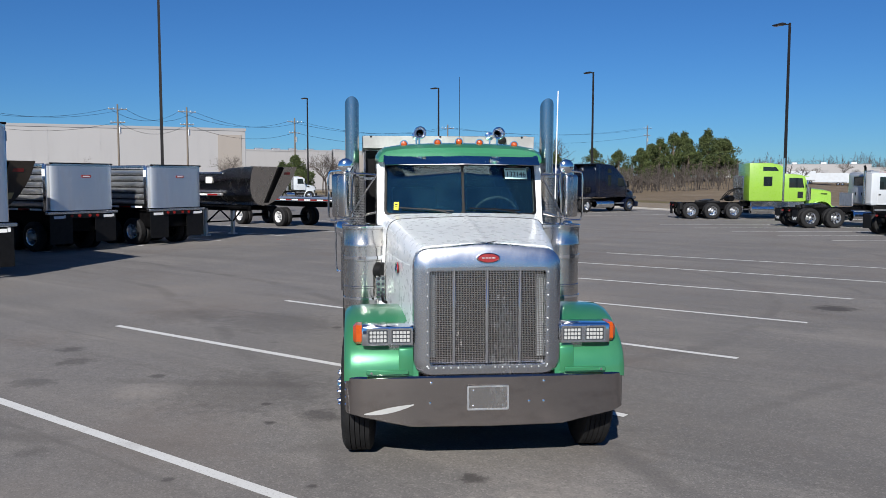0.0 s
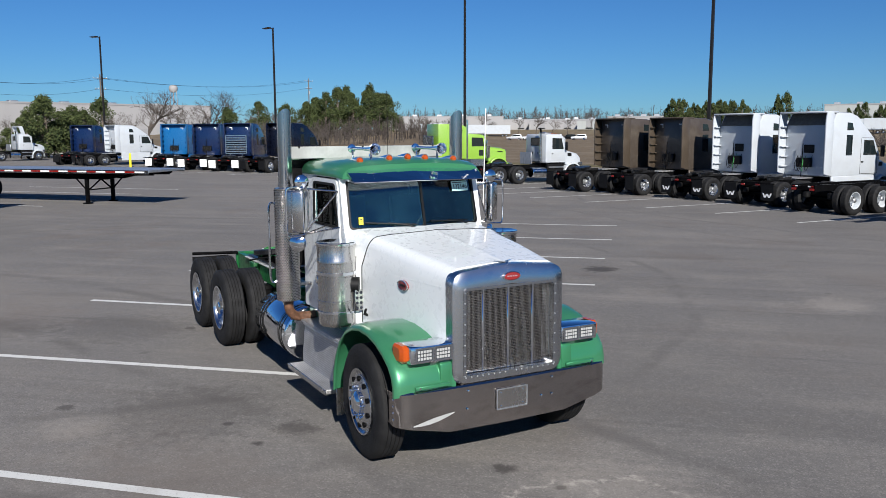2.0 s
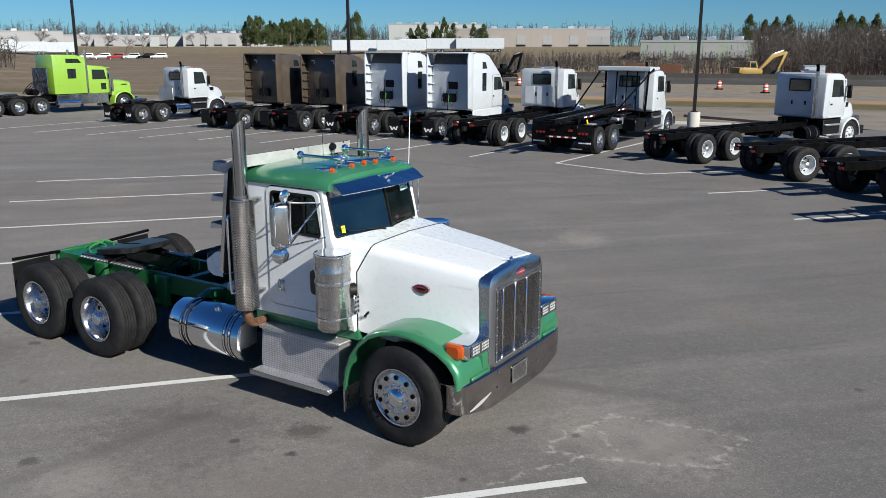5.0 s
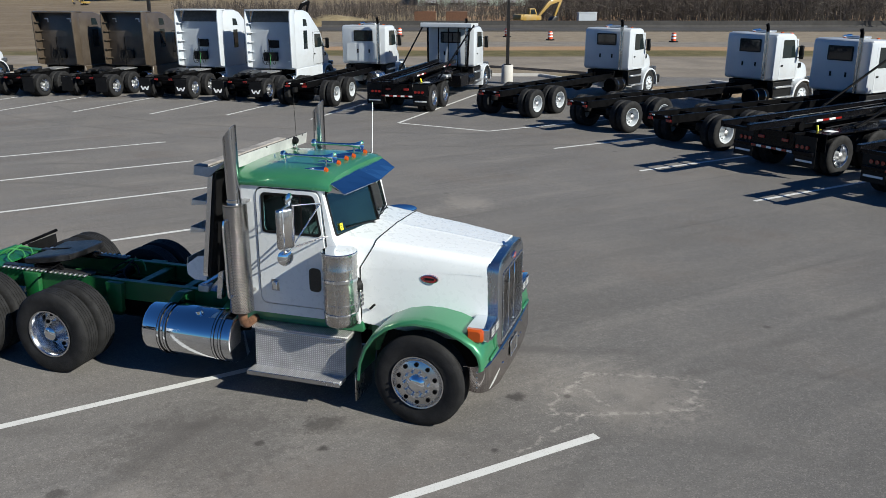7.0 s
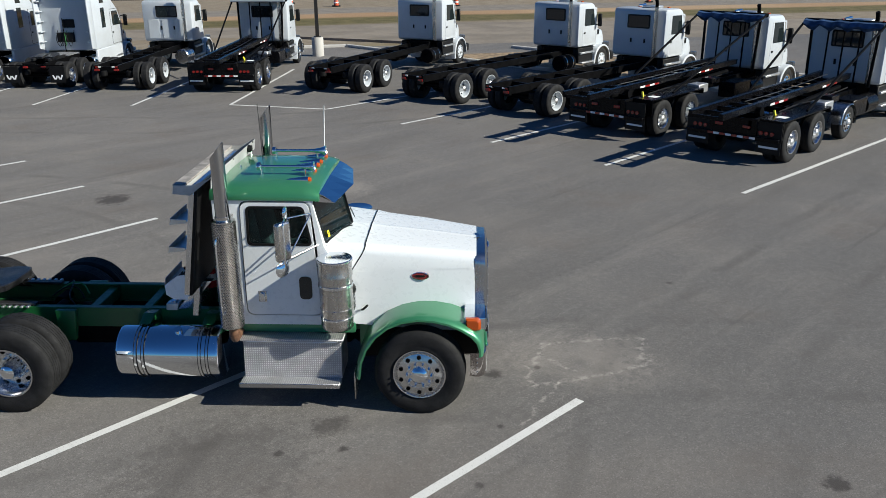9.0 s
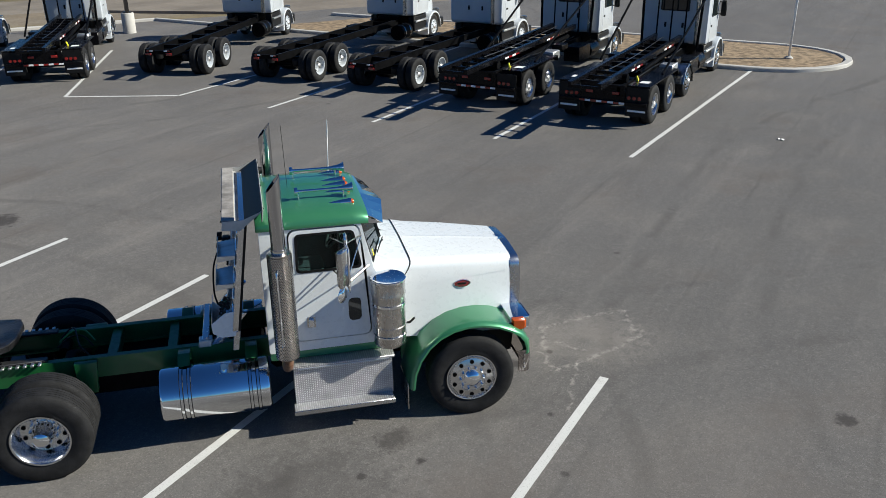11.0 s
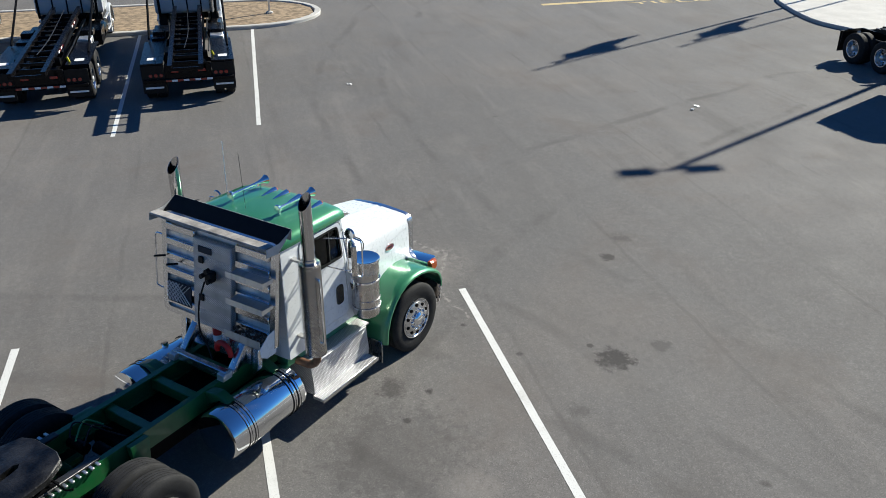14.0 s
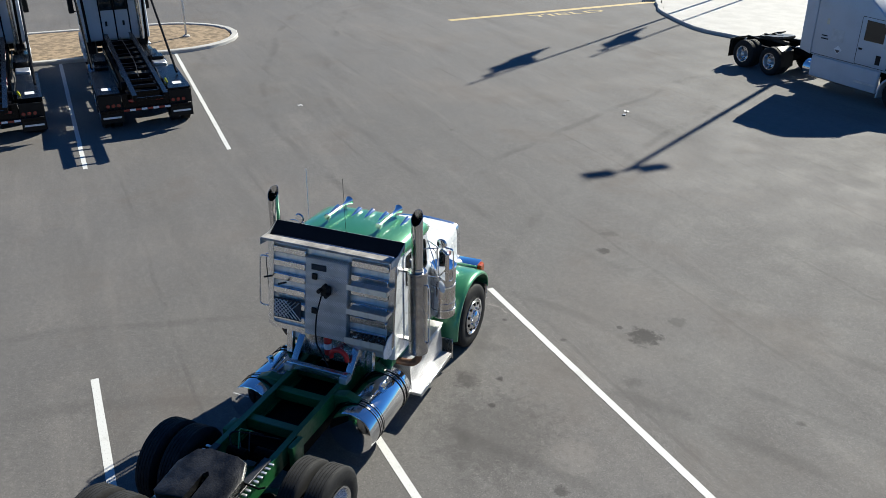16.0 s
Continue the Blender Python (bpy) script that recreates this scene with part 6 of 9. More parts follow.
def day_cab(t, wb, colour, sky_lamps=True, exhaust=-1, back_ribs=False):
    """Vocational day cab with a short sloping hood."""
    b = part("cab_body", prism([(wb - 1.98, 1.16), (wb - 0.50, 1.16), (wb - 0.42, 1.92), (wb - 0.72, 2.74), (wb - 0.95, 2.86), (wb - 1.90, 2.88), (wb - 2.0, 2.8), (wb - 2.02, 1.3)], -1.08, 1.08, 0.09), colour, t, "white painted day cab")
    pane(b, [(wb - 2.035, -0.42, 2.22), (wb - 2.025, -0.42, 2.62), (wb - 2.025, 0.42, 2.62), (wb - 2.035, 0.42, 2.22)], name="rear_window")
    part("window_seal", sheet_with_hole(rounded([(-0.46, 2.18), (0.46, 2.18), (0.46, 2.66), (-0.46, 2.66)], 0.05), rounded([(-0.41, 2.23), (0.41, 2.23), (0.41, 2.61), (-0.41, 2.61)], 0.04), lambda u, v, w: (wb - 2.04 + w, u, v), 0.02), M_BLACKPLASTIC, b)
    for y in (-0.28, 0.28):
        part("vent", box(wb - 2.04, wb - 2.02, y - 0.035, y + 0.035, 1.66, 1.82, 0.006), M_BLACKPLASTIC, b)
    if back_ribs:
        for y in (-0.6, 0.0, 0.6):
            part("pressed_panel", box(wb - 2.035, wb - 2.015, y - 0.24, y + 0.24, 1.3, 2.1, 0.012), colour, b)
    for s in (-1, 1):
        pane(b, [(wb - 1.55, s * 1.084, 1.98), (wb - 0.72, s * 1.084, 1.98), (wb - 0.88, s * 1.082, 2.62), (wb - 1.55, s * 1.082, 2.64)][::s], name="door_window")
        part("door", sheet_with_hole(rounded([(wb - 1.68, 1.2), (wb - 0.56, 1.2), (wb - 0.62, 2.66), (wb - 1.68, 2.68)], 0.06), rounded([(wb - 1.62, 1.26), (wb - 0.62, 1.26), (wb - 0.68, 2.61), (wb - 1.62, 2.63)], 0.06), lambda u, v, w: (u, s * (1.08 + w), v), 0.005), colour, b)
        part("door_handle", box(wb - 1.6, wb - 1.48, min(s * 1.08, s * 1.105), max(s * 1.08, s * 1.105), 1.68, 1.74, 0.008), M_BLACKPLASTIC, b)
        part("step", box(wb - 1.75, wb - 0.65, min(s * 0.7, s * 1.08), max(s * 0.7, s * 1.08), 0.88, 0.95, 0.01), M_ALUDULL, t)
        part("step", box(wb - 1.7, wb - 0.7, min(s * 0.75, s * 1.12), max(s * 0.75, s * 1.12), 0.5, 0.56, 0.01), M_ALUDULL, t)
        part("step_skirt", box(wb - 1.8, wb - 0.62, min(s * 0.72, s * 1.0), max(s * 0.72, s * 1.0), 0.52, 1.12, 0.03), M_BLACKPLASTIC, t)
    pane(b, [(wb - 0.425, -0.92, 1.98), (wb - 0.425, 0.92, 1.98), (wb - 0.70, 0.84, 2.66), (wb - 0.70, -0.84, 2.66)], name="windscreen")
    h = hood_loft(t, wb - 0.5, wb + 0.85, 0.92, 0.70, 1.94, 1.66, 1.1, 0.86, colour)
    part("grille", box(wb + 0.80, wb + 0.86, -0.5, 0.5, 0.9, 1.5, 0.02), M_BLACKPLASTIC, h)
    for s in (-1, 1):
        part("hood_vent", box(wb - 0.28, wb + 0.02, min(s * 0.86, s * 0.885), max(s * 0.86, s * 0.885), 1.55, 1.74, 0.01), M_BLACKPLASTIC, h)
        part("headlamp", box(wb + 0.58, wb + 0.80, min(s * 0.72, s * 0.98), max(s * 0.72, s * 0.98), 0.98, 1.18, 0.04), M_HEADLAMP, h)
    arch(t, wb, 0.66, 0.62, 1.12, colour, drop=0.25)
    part("bumper", box(wb + 0.72, wb + 0.98, -1.1, 1.1, 0.45, 0.80, 0.05, seg=2), M_BLACKPLASTIC, t)
    mirrors(t, wb - 0.62, 1.02, 2.2)
    if exhaust:
        y = exhaust * 0.78
        ex = part("exhaust_pipe", rod((wb - 2.18, y, 1.2), (wb - 2.18, y, 2.95), 0.075, 14), M_STAINLESS, t, "tall upright exhaust pipe")
        part("exhaust_tip", tube([(wb - 2.18, y, 2.93), (wb - 2.18, y, 3.1), (wb - 2.24, y, 3.22)], 0.06, 10), M_BLACK, ex)
    if sky_lamps:
        for y in (-0.6, -0.2, 0.0, 0.2, 0.6):
            part("roof_lamp", box(wb - 1.06, wb - 0.94, y - 0.04, y + 0.04, 2.85, 2.90, 0.012), M_AMBER, b)
        part("roof_horn", rod((wb - 1.5, 0.35, 2.94), (wb - 1.05, 0.35, 2.94), 0.03, 10, 0.055), M_CHROME, b)
        part("roof_rail", box(wb - 1.7, wb - 1.2, -0.5, 0.1, 2.88, 2.96, 0.02), M_ALUDULL, b)
    part("cab_mount", box(wb - 2.1, wb - 0.4, -0.5, 0.5, 0.9, 1.14, 0.03), M_BLACK, t)


def chassis_truck(name, m, label, wb, tail, colour=None, back_ribs=False, group="chassis trucks in the row"):
    t = thing(name, m, label, "truck", group)
    chassis(t, wb, tail, (0.75, -0.75), rim=M_WHITE2, flaps=None)
    day_cab(t, wb, colour or M_WHITE2, back_ribs=back_ribs)
    tank(t, wb - 3.0, wb - 2.1, 0.8, 0.62, 0.3, M_BLACK if not back_ribs else M_ALU)
    part("air_tank", rod((wb - 3.9, -0.2, 0.72), (wb - 3.9, 0.5, 0.72), 0.13, 12), M_BLACK, t)
    part("battery_box", box(wb - 3.9, wb - 3.2, 0.5, 1.0, 0.5, 0.95, 0.02), M_BLACK, t)
    part("wiring_loom", tube(smooth_path([(-tail + 0.2, -0.34, 0.99), (0.6, -0.33, 1.0), (wb * 0.5, -0.34, 0.985), (wb - 2.4, -0.3, 1.0)], 4), 0.022, 6), M_BLACKPLASTIC, t)
    for s in (-1, 1):
        reflector_bar(t, (-tail - 0.01, s * 0.2, 0.98), (-tail - 0.01, s * 0.42, 0.98), 2)
    return t


def rolloff_truck(name, m, label, wb, tail, axles, pusher=False, tarp=True):
    """Hoist truck: tilting rails over the frame, fenders, bumper bar with tape, tarp gantry behind the cab."""
    t = thing(name, m, label, "truck", "roll-off trucks in the row")
    chassis(t, wb, tail, axles, flaps=None)
    day_cab(t, wb, M_WHITE2)
    rear = -tail
    for s in (-1, 1):
        r = part("hoist_rail", loft([[(x, s * 0.39 + a, z + b) for a, b in ((-0.045, 0.03), (0.045, 0.03), (0.045, 0.17), (-0.045, 0.17))] for x, z in ((rear - 1.45, 1.2), (wb - 2.6, 1.34))]), M_BLACKGLOSS, t, "glossy black hoist rail", False)
        part("rail_cap", loft([[(x, s * 0.39 + a, z + b) for a, b in ((-0.06, 0.17), (0.06, 0.17), (0.06, 0.185), (-0.06, 0.185))] for x, z in ((rear - 1.45, 1.2), (wb - 2.6, 1.34))]), M_BLACKGLOSS, r, "", False)
        reflector_bar(r, (rear + 1.0, s * 0.44, 1.29), (rear + 2.0, s * 0.44, 1.30), 4, 0.05)
        reflector_bar(r, (rear + 4.2, s * 0.44, 1.36), (rear + 5.2, s * 0.44, 1.37), 4, 0.05)
        part("tandem_fender", prism([(min(axles) - 0.70, 0.66), (min(axles) - 0.70, 1.10), (max(axles) + 0.62, 1.10), (max(axles) + 0.62, 0.95), (max(axles) + 0.6, 0.95), (max(axles) + 0.58, 1.07), (min(axles) - 0.67, 1.07), (min(axles) - 0.67, 0.66)], min(s * 0.64, s * 1.24), max(s * 0.64, s * 1.24)), M_BLACKGLOSS, t, "black tandem fender", False)
        f = part("mud_flap", box(rear + 0.02, rear + 0.035, s * 0.93 - 0.3, s * 0.93 + 0.3, 0.30, 1.05, 0.003), M_BLACKPLASTIC, t, "black mud flap with a pale bar")
        part("flap_bar", box(rear + 0.012, rear + 0.018, s * 0.93 - 0.24, s * 0.93 + 0.24, 0.42, 0.47), M_WHITEMARK, f)
        for k in range(3):
            part("tail_lamp", rod((rear - 0.01, s * (0.72 + 0.14 * k), 0.78), (rear + 0.02, s * (0.72 + 0.14 * k), 0.78), 0.05, 10), M_REDLENS, t)
        part("guide_sheave", rod((rear + 0.3, s * 0.44, 1.22), (rear + 0.3, s * 0.56, 1.22), 0.12, 14), M_BLACK, r)
        part("label_plate", box(min(axles) - 0.3, min(axles) - 0.02, s * 0.95 - 0.12, s * 0.95 + 0.12, 1.101, 1.105), M_WHITEMARK, t)
        part("grease_box", box(max(axles) + 0.7, max(axles) + 1.25, s * 0.85 - 0.2, s * 0.85 + 0.2, 0.9, 1.16, 0.02), M_ALUDULL if s < 0 else M_BLACKGLOSS, t)
        part("hydraulic_hose", tube(smooth_path([(rear + 1.2, s * 0.58, 1.1), (rear + 2.4, s * 0.62, 1.16), (rear + 3.6, s * 0.56, 1.1), (wb - 3.2, s * 0.6, 1.2)], 4), 0.02, 6), M_BLACKPLASTIC, t)
        part("hoist_cylinder", rod((rear + 2.2, s * 0.30, 1.0), (wb - 3.0, s * 0.30, 1.16), 0.07, 10), M_BLACK, t)
        part("side_locker", box(wb - 4.0, wb - 2.9, min(s * 0.56, s * 1.1), max(s * 0.56, s * 1.1), 0.5, 0.98, 0.02), M_BLACKGLOSS, t)
        part("gantry_post", rod((wb - 2.45, s * 0.9, 1.15), (wb - 2.35, s * 0.95, 2.95), 0.045, 8), M_BLACK, t)
        part("tarp_arm", rod((rear + 1.6 + (1.4 if s > 0 else 0), s * 1.12, 1.15), (wb - 2.35, s * 1.14, 2.95), 0.035, 8), M_BLACK, t)
        part("deck_box", box(wb - 5.4, wb - 4.9, s * 0.85 - 0.18, s * 0.85 + 0.18, 1.08, 1.26, 0.02), M_BLACKGLOSS, t)
    x = rear - 1.4
    while x < wb - 2.8:
        part("rail_rung", box(x - 0.03, x + 0.03, -0.36, 0.36, 1.25 + (x - rear) * 0.017, 1.33 + (x - rear) * 0.017, 0.006), M_BLACKGLOSS, t)
        x += 0.62
    part("winch_cable", tube(smooth_path([(rear + 0.6, 0.05, 1.36), (rear + 2.5, -0.05, 1.42), (wb - 3.2, 0.0, 1.52)], 4), 0.012, 5), M_GREASE, t)
    part("sling", tube(smooth_path([(rear + 0.75, -0.66, 1.22), (rear + 0.72, -0.72, 1.05), (rear + 0.8, -0.7, 0.9), (rear + 0.9, -0.66, 1.1)], 4), 0.03, 6), M_YSTICKER, t, "yellow lifting sling")
    part("rear_bar", box(rear - 0.05, rear + 0.03, -1.2, 1.2, 0.58, 0.68, 0.012), M_BLACKGLOSS, t)
    reflector_bar(t, (rear - 0.056, -0.62, 0.63), (rear - 0.056, 0.62, 0.63), 8, 0.055)
    part("rear_plate", box(rear, rear + 0.03, -0.62, 0.62, 0.66, 1.08, 0.01), M_BLACKGLOSS, t)
    # tarp roller across the gantry
    part("gantry_beam", box(wb - 2.42, wb - 2.30, -1.18, 1.18, 2.86, 2.98, 0.02), M_BLACK, t)
    for y in (-0.45, 0.0, 0.45):
        part("gantry_bar", rod((wb - 2.40, y, 1.2), (wb - 2.34, y, 2.9), 0.025, 6), M_BLACK, t)
    if tarp:
        rings = []
        for i in range(15):
            y = -1.12 + 2.24 * i / 14
            sag = 0.05 * math.sin(i * 1.9) + 0.03 * math.sin(i * 4.1)
            rings.append([(wb - 2.62 + a, y, b + sag * w) for a, b, w in ((0.0, 2.72, 1.2), (-0.06, 2.80, 0.7), (0.02, 2.92, 0.3), (0.28, 2.96, 0.2), (0.34, 2.88, 0.1), (0.3, 2.84, 0.2), (0.08, 2.82, 0.6))])
        part("rolled_tarp", loft(rings), M_TARP, t, "rolled dark blue mesh tarpaulin")
    else:
        part("tarp_housing", prism(rounded([(wb - 2.75, 2.86), (wb - 1.6, 2.92), (wb - 1.6, 3.02), (wb - 2.75, 3.06)], 0.04), -1.14, 1.14), M_WHITE2, t, "pale tarpaulin housing over the cab")
    part("fuel_tank", rod((wb - 2.8, -0.85, 0.68), (wb - 2.0, -0.85, 0.68), 0.28, 20), M_BLACKGLOSS, t)
    if pusher:
        for s in (-1, 1):
            wheel(t, pusher, 0.88, s, 0.46, 0.28, False, rim_mat=M_ALU)
            arch(t, pusher, 0.52, 0.8, 1.2, M_ALU, "pusher_fender", 0.46, 0.0)
    return t


def coupling(t, z=1.08):
    outline = [(-0.42, -0.46), (-0.46, -0.40), (-0.40, -0.06), (0.0, -0.05), (0.0, 0.05), (-0.40, 0.06), (-0.46, 0.40), (-0.42, 0.46), (0.05, 0.47), (0.34, 0.3), (0.34, -0.3), (0.05, -0.47)]
    part("fifth_wheel", loft([[(x, y, h + x * 0.1) for x, y in outline] for h in (z + 0.06, z + 0.14)]), M_GREASE, t, "greasy black coupling plate")
    for s in (-1, 1):
        part("slide_rail", box(-0.7, 0.7, s * 0.36 - 0.05, s * 0.36 + 0.05, z - 0.04, z + 0.06), M_GREASE, t)


def aero_sleeper(name, m, label, colour, wb=5.9, tail=1.3, trim=None, flaps="plain", cavity=True, rim=None, top=3.78, group="sleeper tractors in the row", skirts=True, hood_colour=None, rack=False, windows=True, length=3.75, mirror=None):
    """Aerodynamic high-roof sleeper tractor; side extenders and an open roof fairing show at the back."""
    t = thing(name, m, label, "truck", group)
    trim = trim or colour
    chassis(t, wb, tail, flaps=flaps, rim=rim)
    coupling(t)
    xb = wb - length
    prof = [(xb, 1.12), (wb - 0.42, 1.12), (wb - 0.32, 1.95), (wb - 0.80, 2.72), (wb - 1.30, 3.10), (wb - 2.05, top - 0.12), (wb - 2.5, top), (xb + 0.3, top + 0.02), (xb, top - 0.5)] if cavity else [(xb, 1.12), (wb - 0.42, 1.12), (wb - 0.32, 1.95), (wb - 0.80, 2.72), (wb - 1.30, 3.10), (wb - 2.05, top - 0.12), (wb - 2.5, top), (xb, top + 0.02)]
    b = part("sleeper_body", prism(prof, -1.12, 1.12, 0.09), colour, t, "tall sleeper cab body")
    ex = xb - 0.42
    for s in (-1, 1):
        part("side_extender", prism([(ex, 1.25), (xb + 0.06, 1.15), (xb + 0.06, top - 0.02), (ex + 0.05, top + 0.05), (ex - 0.02, top - 0.3)], min(s * 1.10, s * 1.16), max(s * 1.10, s * 1.16), 0.015), trim, b, "side extender panel")
        for k in range(5):
            part("extender_bracket", box(ex + 0.02, xb, min(s * 0.98, s * 1.1), max(s * 0.98, s * 1.1), 1.5 + k * 0.42, 1.54 + k * 0.42), trim, b, "", False)
        if windows:
            pane(b, [(wb - 2.75, s * 1.125, 2.0), (wb - 2.35, s * 1.125, 2.0), (wb - 2.35, s * 1.125, 2.85), (wb - 2.75, s * 1.125, 2.85)][::s], name="sleeper_window")
        if windows:
            pane(b, [(wb - 2.75, s * 1.125, 3.05), (wb - 2.30, s * 1.125, 3.05), (wb - 2.42, s * 1.125, 3.35), (wb - 2.75, s * 1.125, 3.38)][::s], name="upper_window")
        pane(b, [(wb - 1.55, s * 1.125, 2.0), (wb - 0.62, s * 1.125, 2.0), (wb - 0.90, s * 1.125, 2.62), (wb - 1.55, s * 1.125, 2.64)][::s], name="door_window")
        part("door", sheet_with_hole(rounded([(wb - 1.75, 1.2), (wb - 0.5, 1.2), (wb - 0.68, 2.72), (wb - 1.75, 2.74)], 0.06), rounded([(wb - 1.735, 1.215), (wb - 0.515, 1.215), (wb - 0.695, 2.705), (wb - 1.735, 2.725)], 0.06), lambda u, v, w: (u, s * (1.12 + w), v), 0.005), M_BLACKPLASTIC, b)
        part("door_handle", box(wb - 1.68, wb - 1.54, min(s * 1.12, s * 1.145), max(s * 1.12, s * 1.145), 1.68, 1.74, 0.008), M_BLACKPLASTIC, b)
        if skirts:
            part("chassis_skirt", box(xb + 0.15, wb - 0.72, min(s * 1.02, s * 1.14), max(s * 1.02, s * 1.14), 0.42, 1.14, 0.03), hood_colour or trim, t)
        part("step", box(wb - 1.6, wb - 0.8, min(s * 0.9, s * 1.16), max(s * 0.9, s * 1.16), 0.62, 0.70, 0.012), M_ALUDULL, t)
    part("roof_edge", box(ex + 0.02, xb + 0.4, -1.12, 1.12, top - 0.02, top + 0.05, 0.02), trim, b)
    if cavity:
        part("fairing_hollow", prism([(xb - 0.02, top - 0.52), (xb + 0.28, top - 0.04), (xb + 0.26, top - 0.04), (xb - 0.04, top - 0.50)], -1.02, 1.02), M_SEAT, b, "grey hollow under the roof fairing", False)
        part("back_hatch", box(xb - 0.03, xb - 0.01, -0.35, 0.15, 2.1, 2.45, 0.02), M_BLACKPLASTIC, b)
    else:
        for y in (-0.75, 0.55):
            part("clearance_tape", box(xb - 0.012, xb - 0.004, y, y + 0.22, top - 0.32, top - 0.27), M_WHITEMARK, b)
            part("clearance_tape", box(xb - 0.012, xb - 0.004, y, y + 0.05, top - 0.46, top - 0.27), M_WHITEMARK, b)
    # cables, deck plate and tripod behind the cab
    part("deck_plate", box(xb - 1.2, xb - 0.1, -0.45, 0.45, 1.05, 1.09), M_TREAD, t)
    part("cable_tender", rod((xb - 0.2, 0.1, 1.1), (xb - 0.16, 0.1, 2.5), 0.02, 6), M_BLACK, t)
    for k, y in enumerate((-0.3, 0.0, 0.25, 0.4)):
        part("service_hose", tube(smooth_path([(xb - 0.05, y, 2.0), (xb - 0.2, y + 0.05, 1.6), (xb - 0.3, y * 0.6, 1.35), (xb - 0.12, 0.1, 1.9)], 5), 0.012, 6), (M_GREENHOSE if k == 1 and cavity else M_BLACKPLASTIC), t)
    part("control_box", box(xb - 0.14, xb - 0.02, -0.3, 0.45, 1.5, 1.9, 0.03), M_BLACKPLASTIC, b)
    pane(b, [(wb - 0.325, -1.0, 1.98), (wb - 0.325, 1.0, 1.98), (wb - 0.78, 0.92, 2.68), (wb - 0.78, -0.92, 2.68)], name="windscreen")
    hc = hood_colour or colour
    h = hood_loft(t, wb - 0.42, wb + 0.95, 1.0, 0.80, 1.95, 1.55, 0.9, 0.75, hc, 0.25)
    part("grille", box(wb + 0.90, wb + 0.97, -0.5, 0.5, 0.75, 1.3, 0.03), M_CHROME, h)
    for s in (-1, 1):
        part("hood_vent", box(wb - 0.2, wb + 0.1, min(s * 0.95, s * 0.965), max(s * 0.95, s * 0.965), 1.5, 1.68, 0.01), M_BLACKPLASTIC, h)
        part("headlamp", box(wb + 0.62, wb + 0.9, min(s * 0.78, s * 1.02), max(s * 0.78, s * 1.02), 0.98, 1.2, 0.05), M_HEADLAMP, h)
    arch(t, wb, 0.64, 0.7, 1.16, hc, drop=0.2)
    part("bumper", box(wb + 0.72, wb + 1.05, -1.12, 1.12, 0.36, 0.78, 0.08, seg=2), hc, t)
    tank(t, xb - 0.2, wb - 1.9, 0.82, 0.62, 0.30)
    mirrors(t, wb - 0.55, 1.12, 2.2, mirror)
    if rack:
        rk = part("headache_rack", sheet_with_hole(rounded([(-0.9, 1.3), (0.9, 1.3), (0.9, 2.8), (-0.9, 2.8)], 0.08), rounded([(-0.82, 1.38), (0.82, 1.38), (0.82, 2.72), (-0.82, 2.72)], 0.06), lambda u, v, w: (xb - 0.75 + w, u, v), 0.08), M_ALU, t, "polished aluminium headache rack")
        for i in range(7):
            part("slat", box(xb - 0.74, xb - 0.7, -0.82, 0.82, 1.45 + i * 0.18, 1.56 + i * 0.18, 0.01), M_ALU, rk)
        for s in (-1, 1):
            part("rack_leg", box(xb - 0.75, xb - 0.67, s * 0.5 - 0.04, s * 0.5 + 0.04, 1.04, 1.32), M_ALU, rk)
    return t


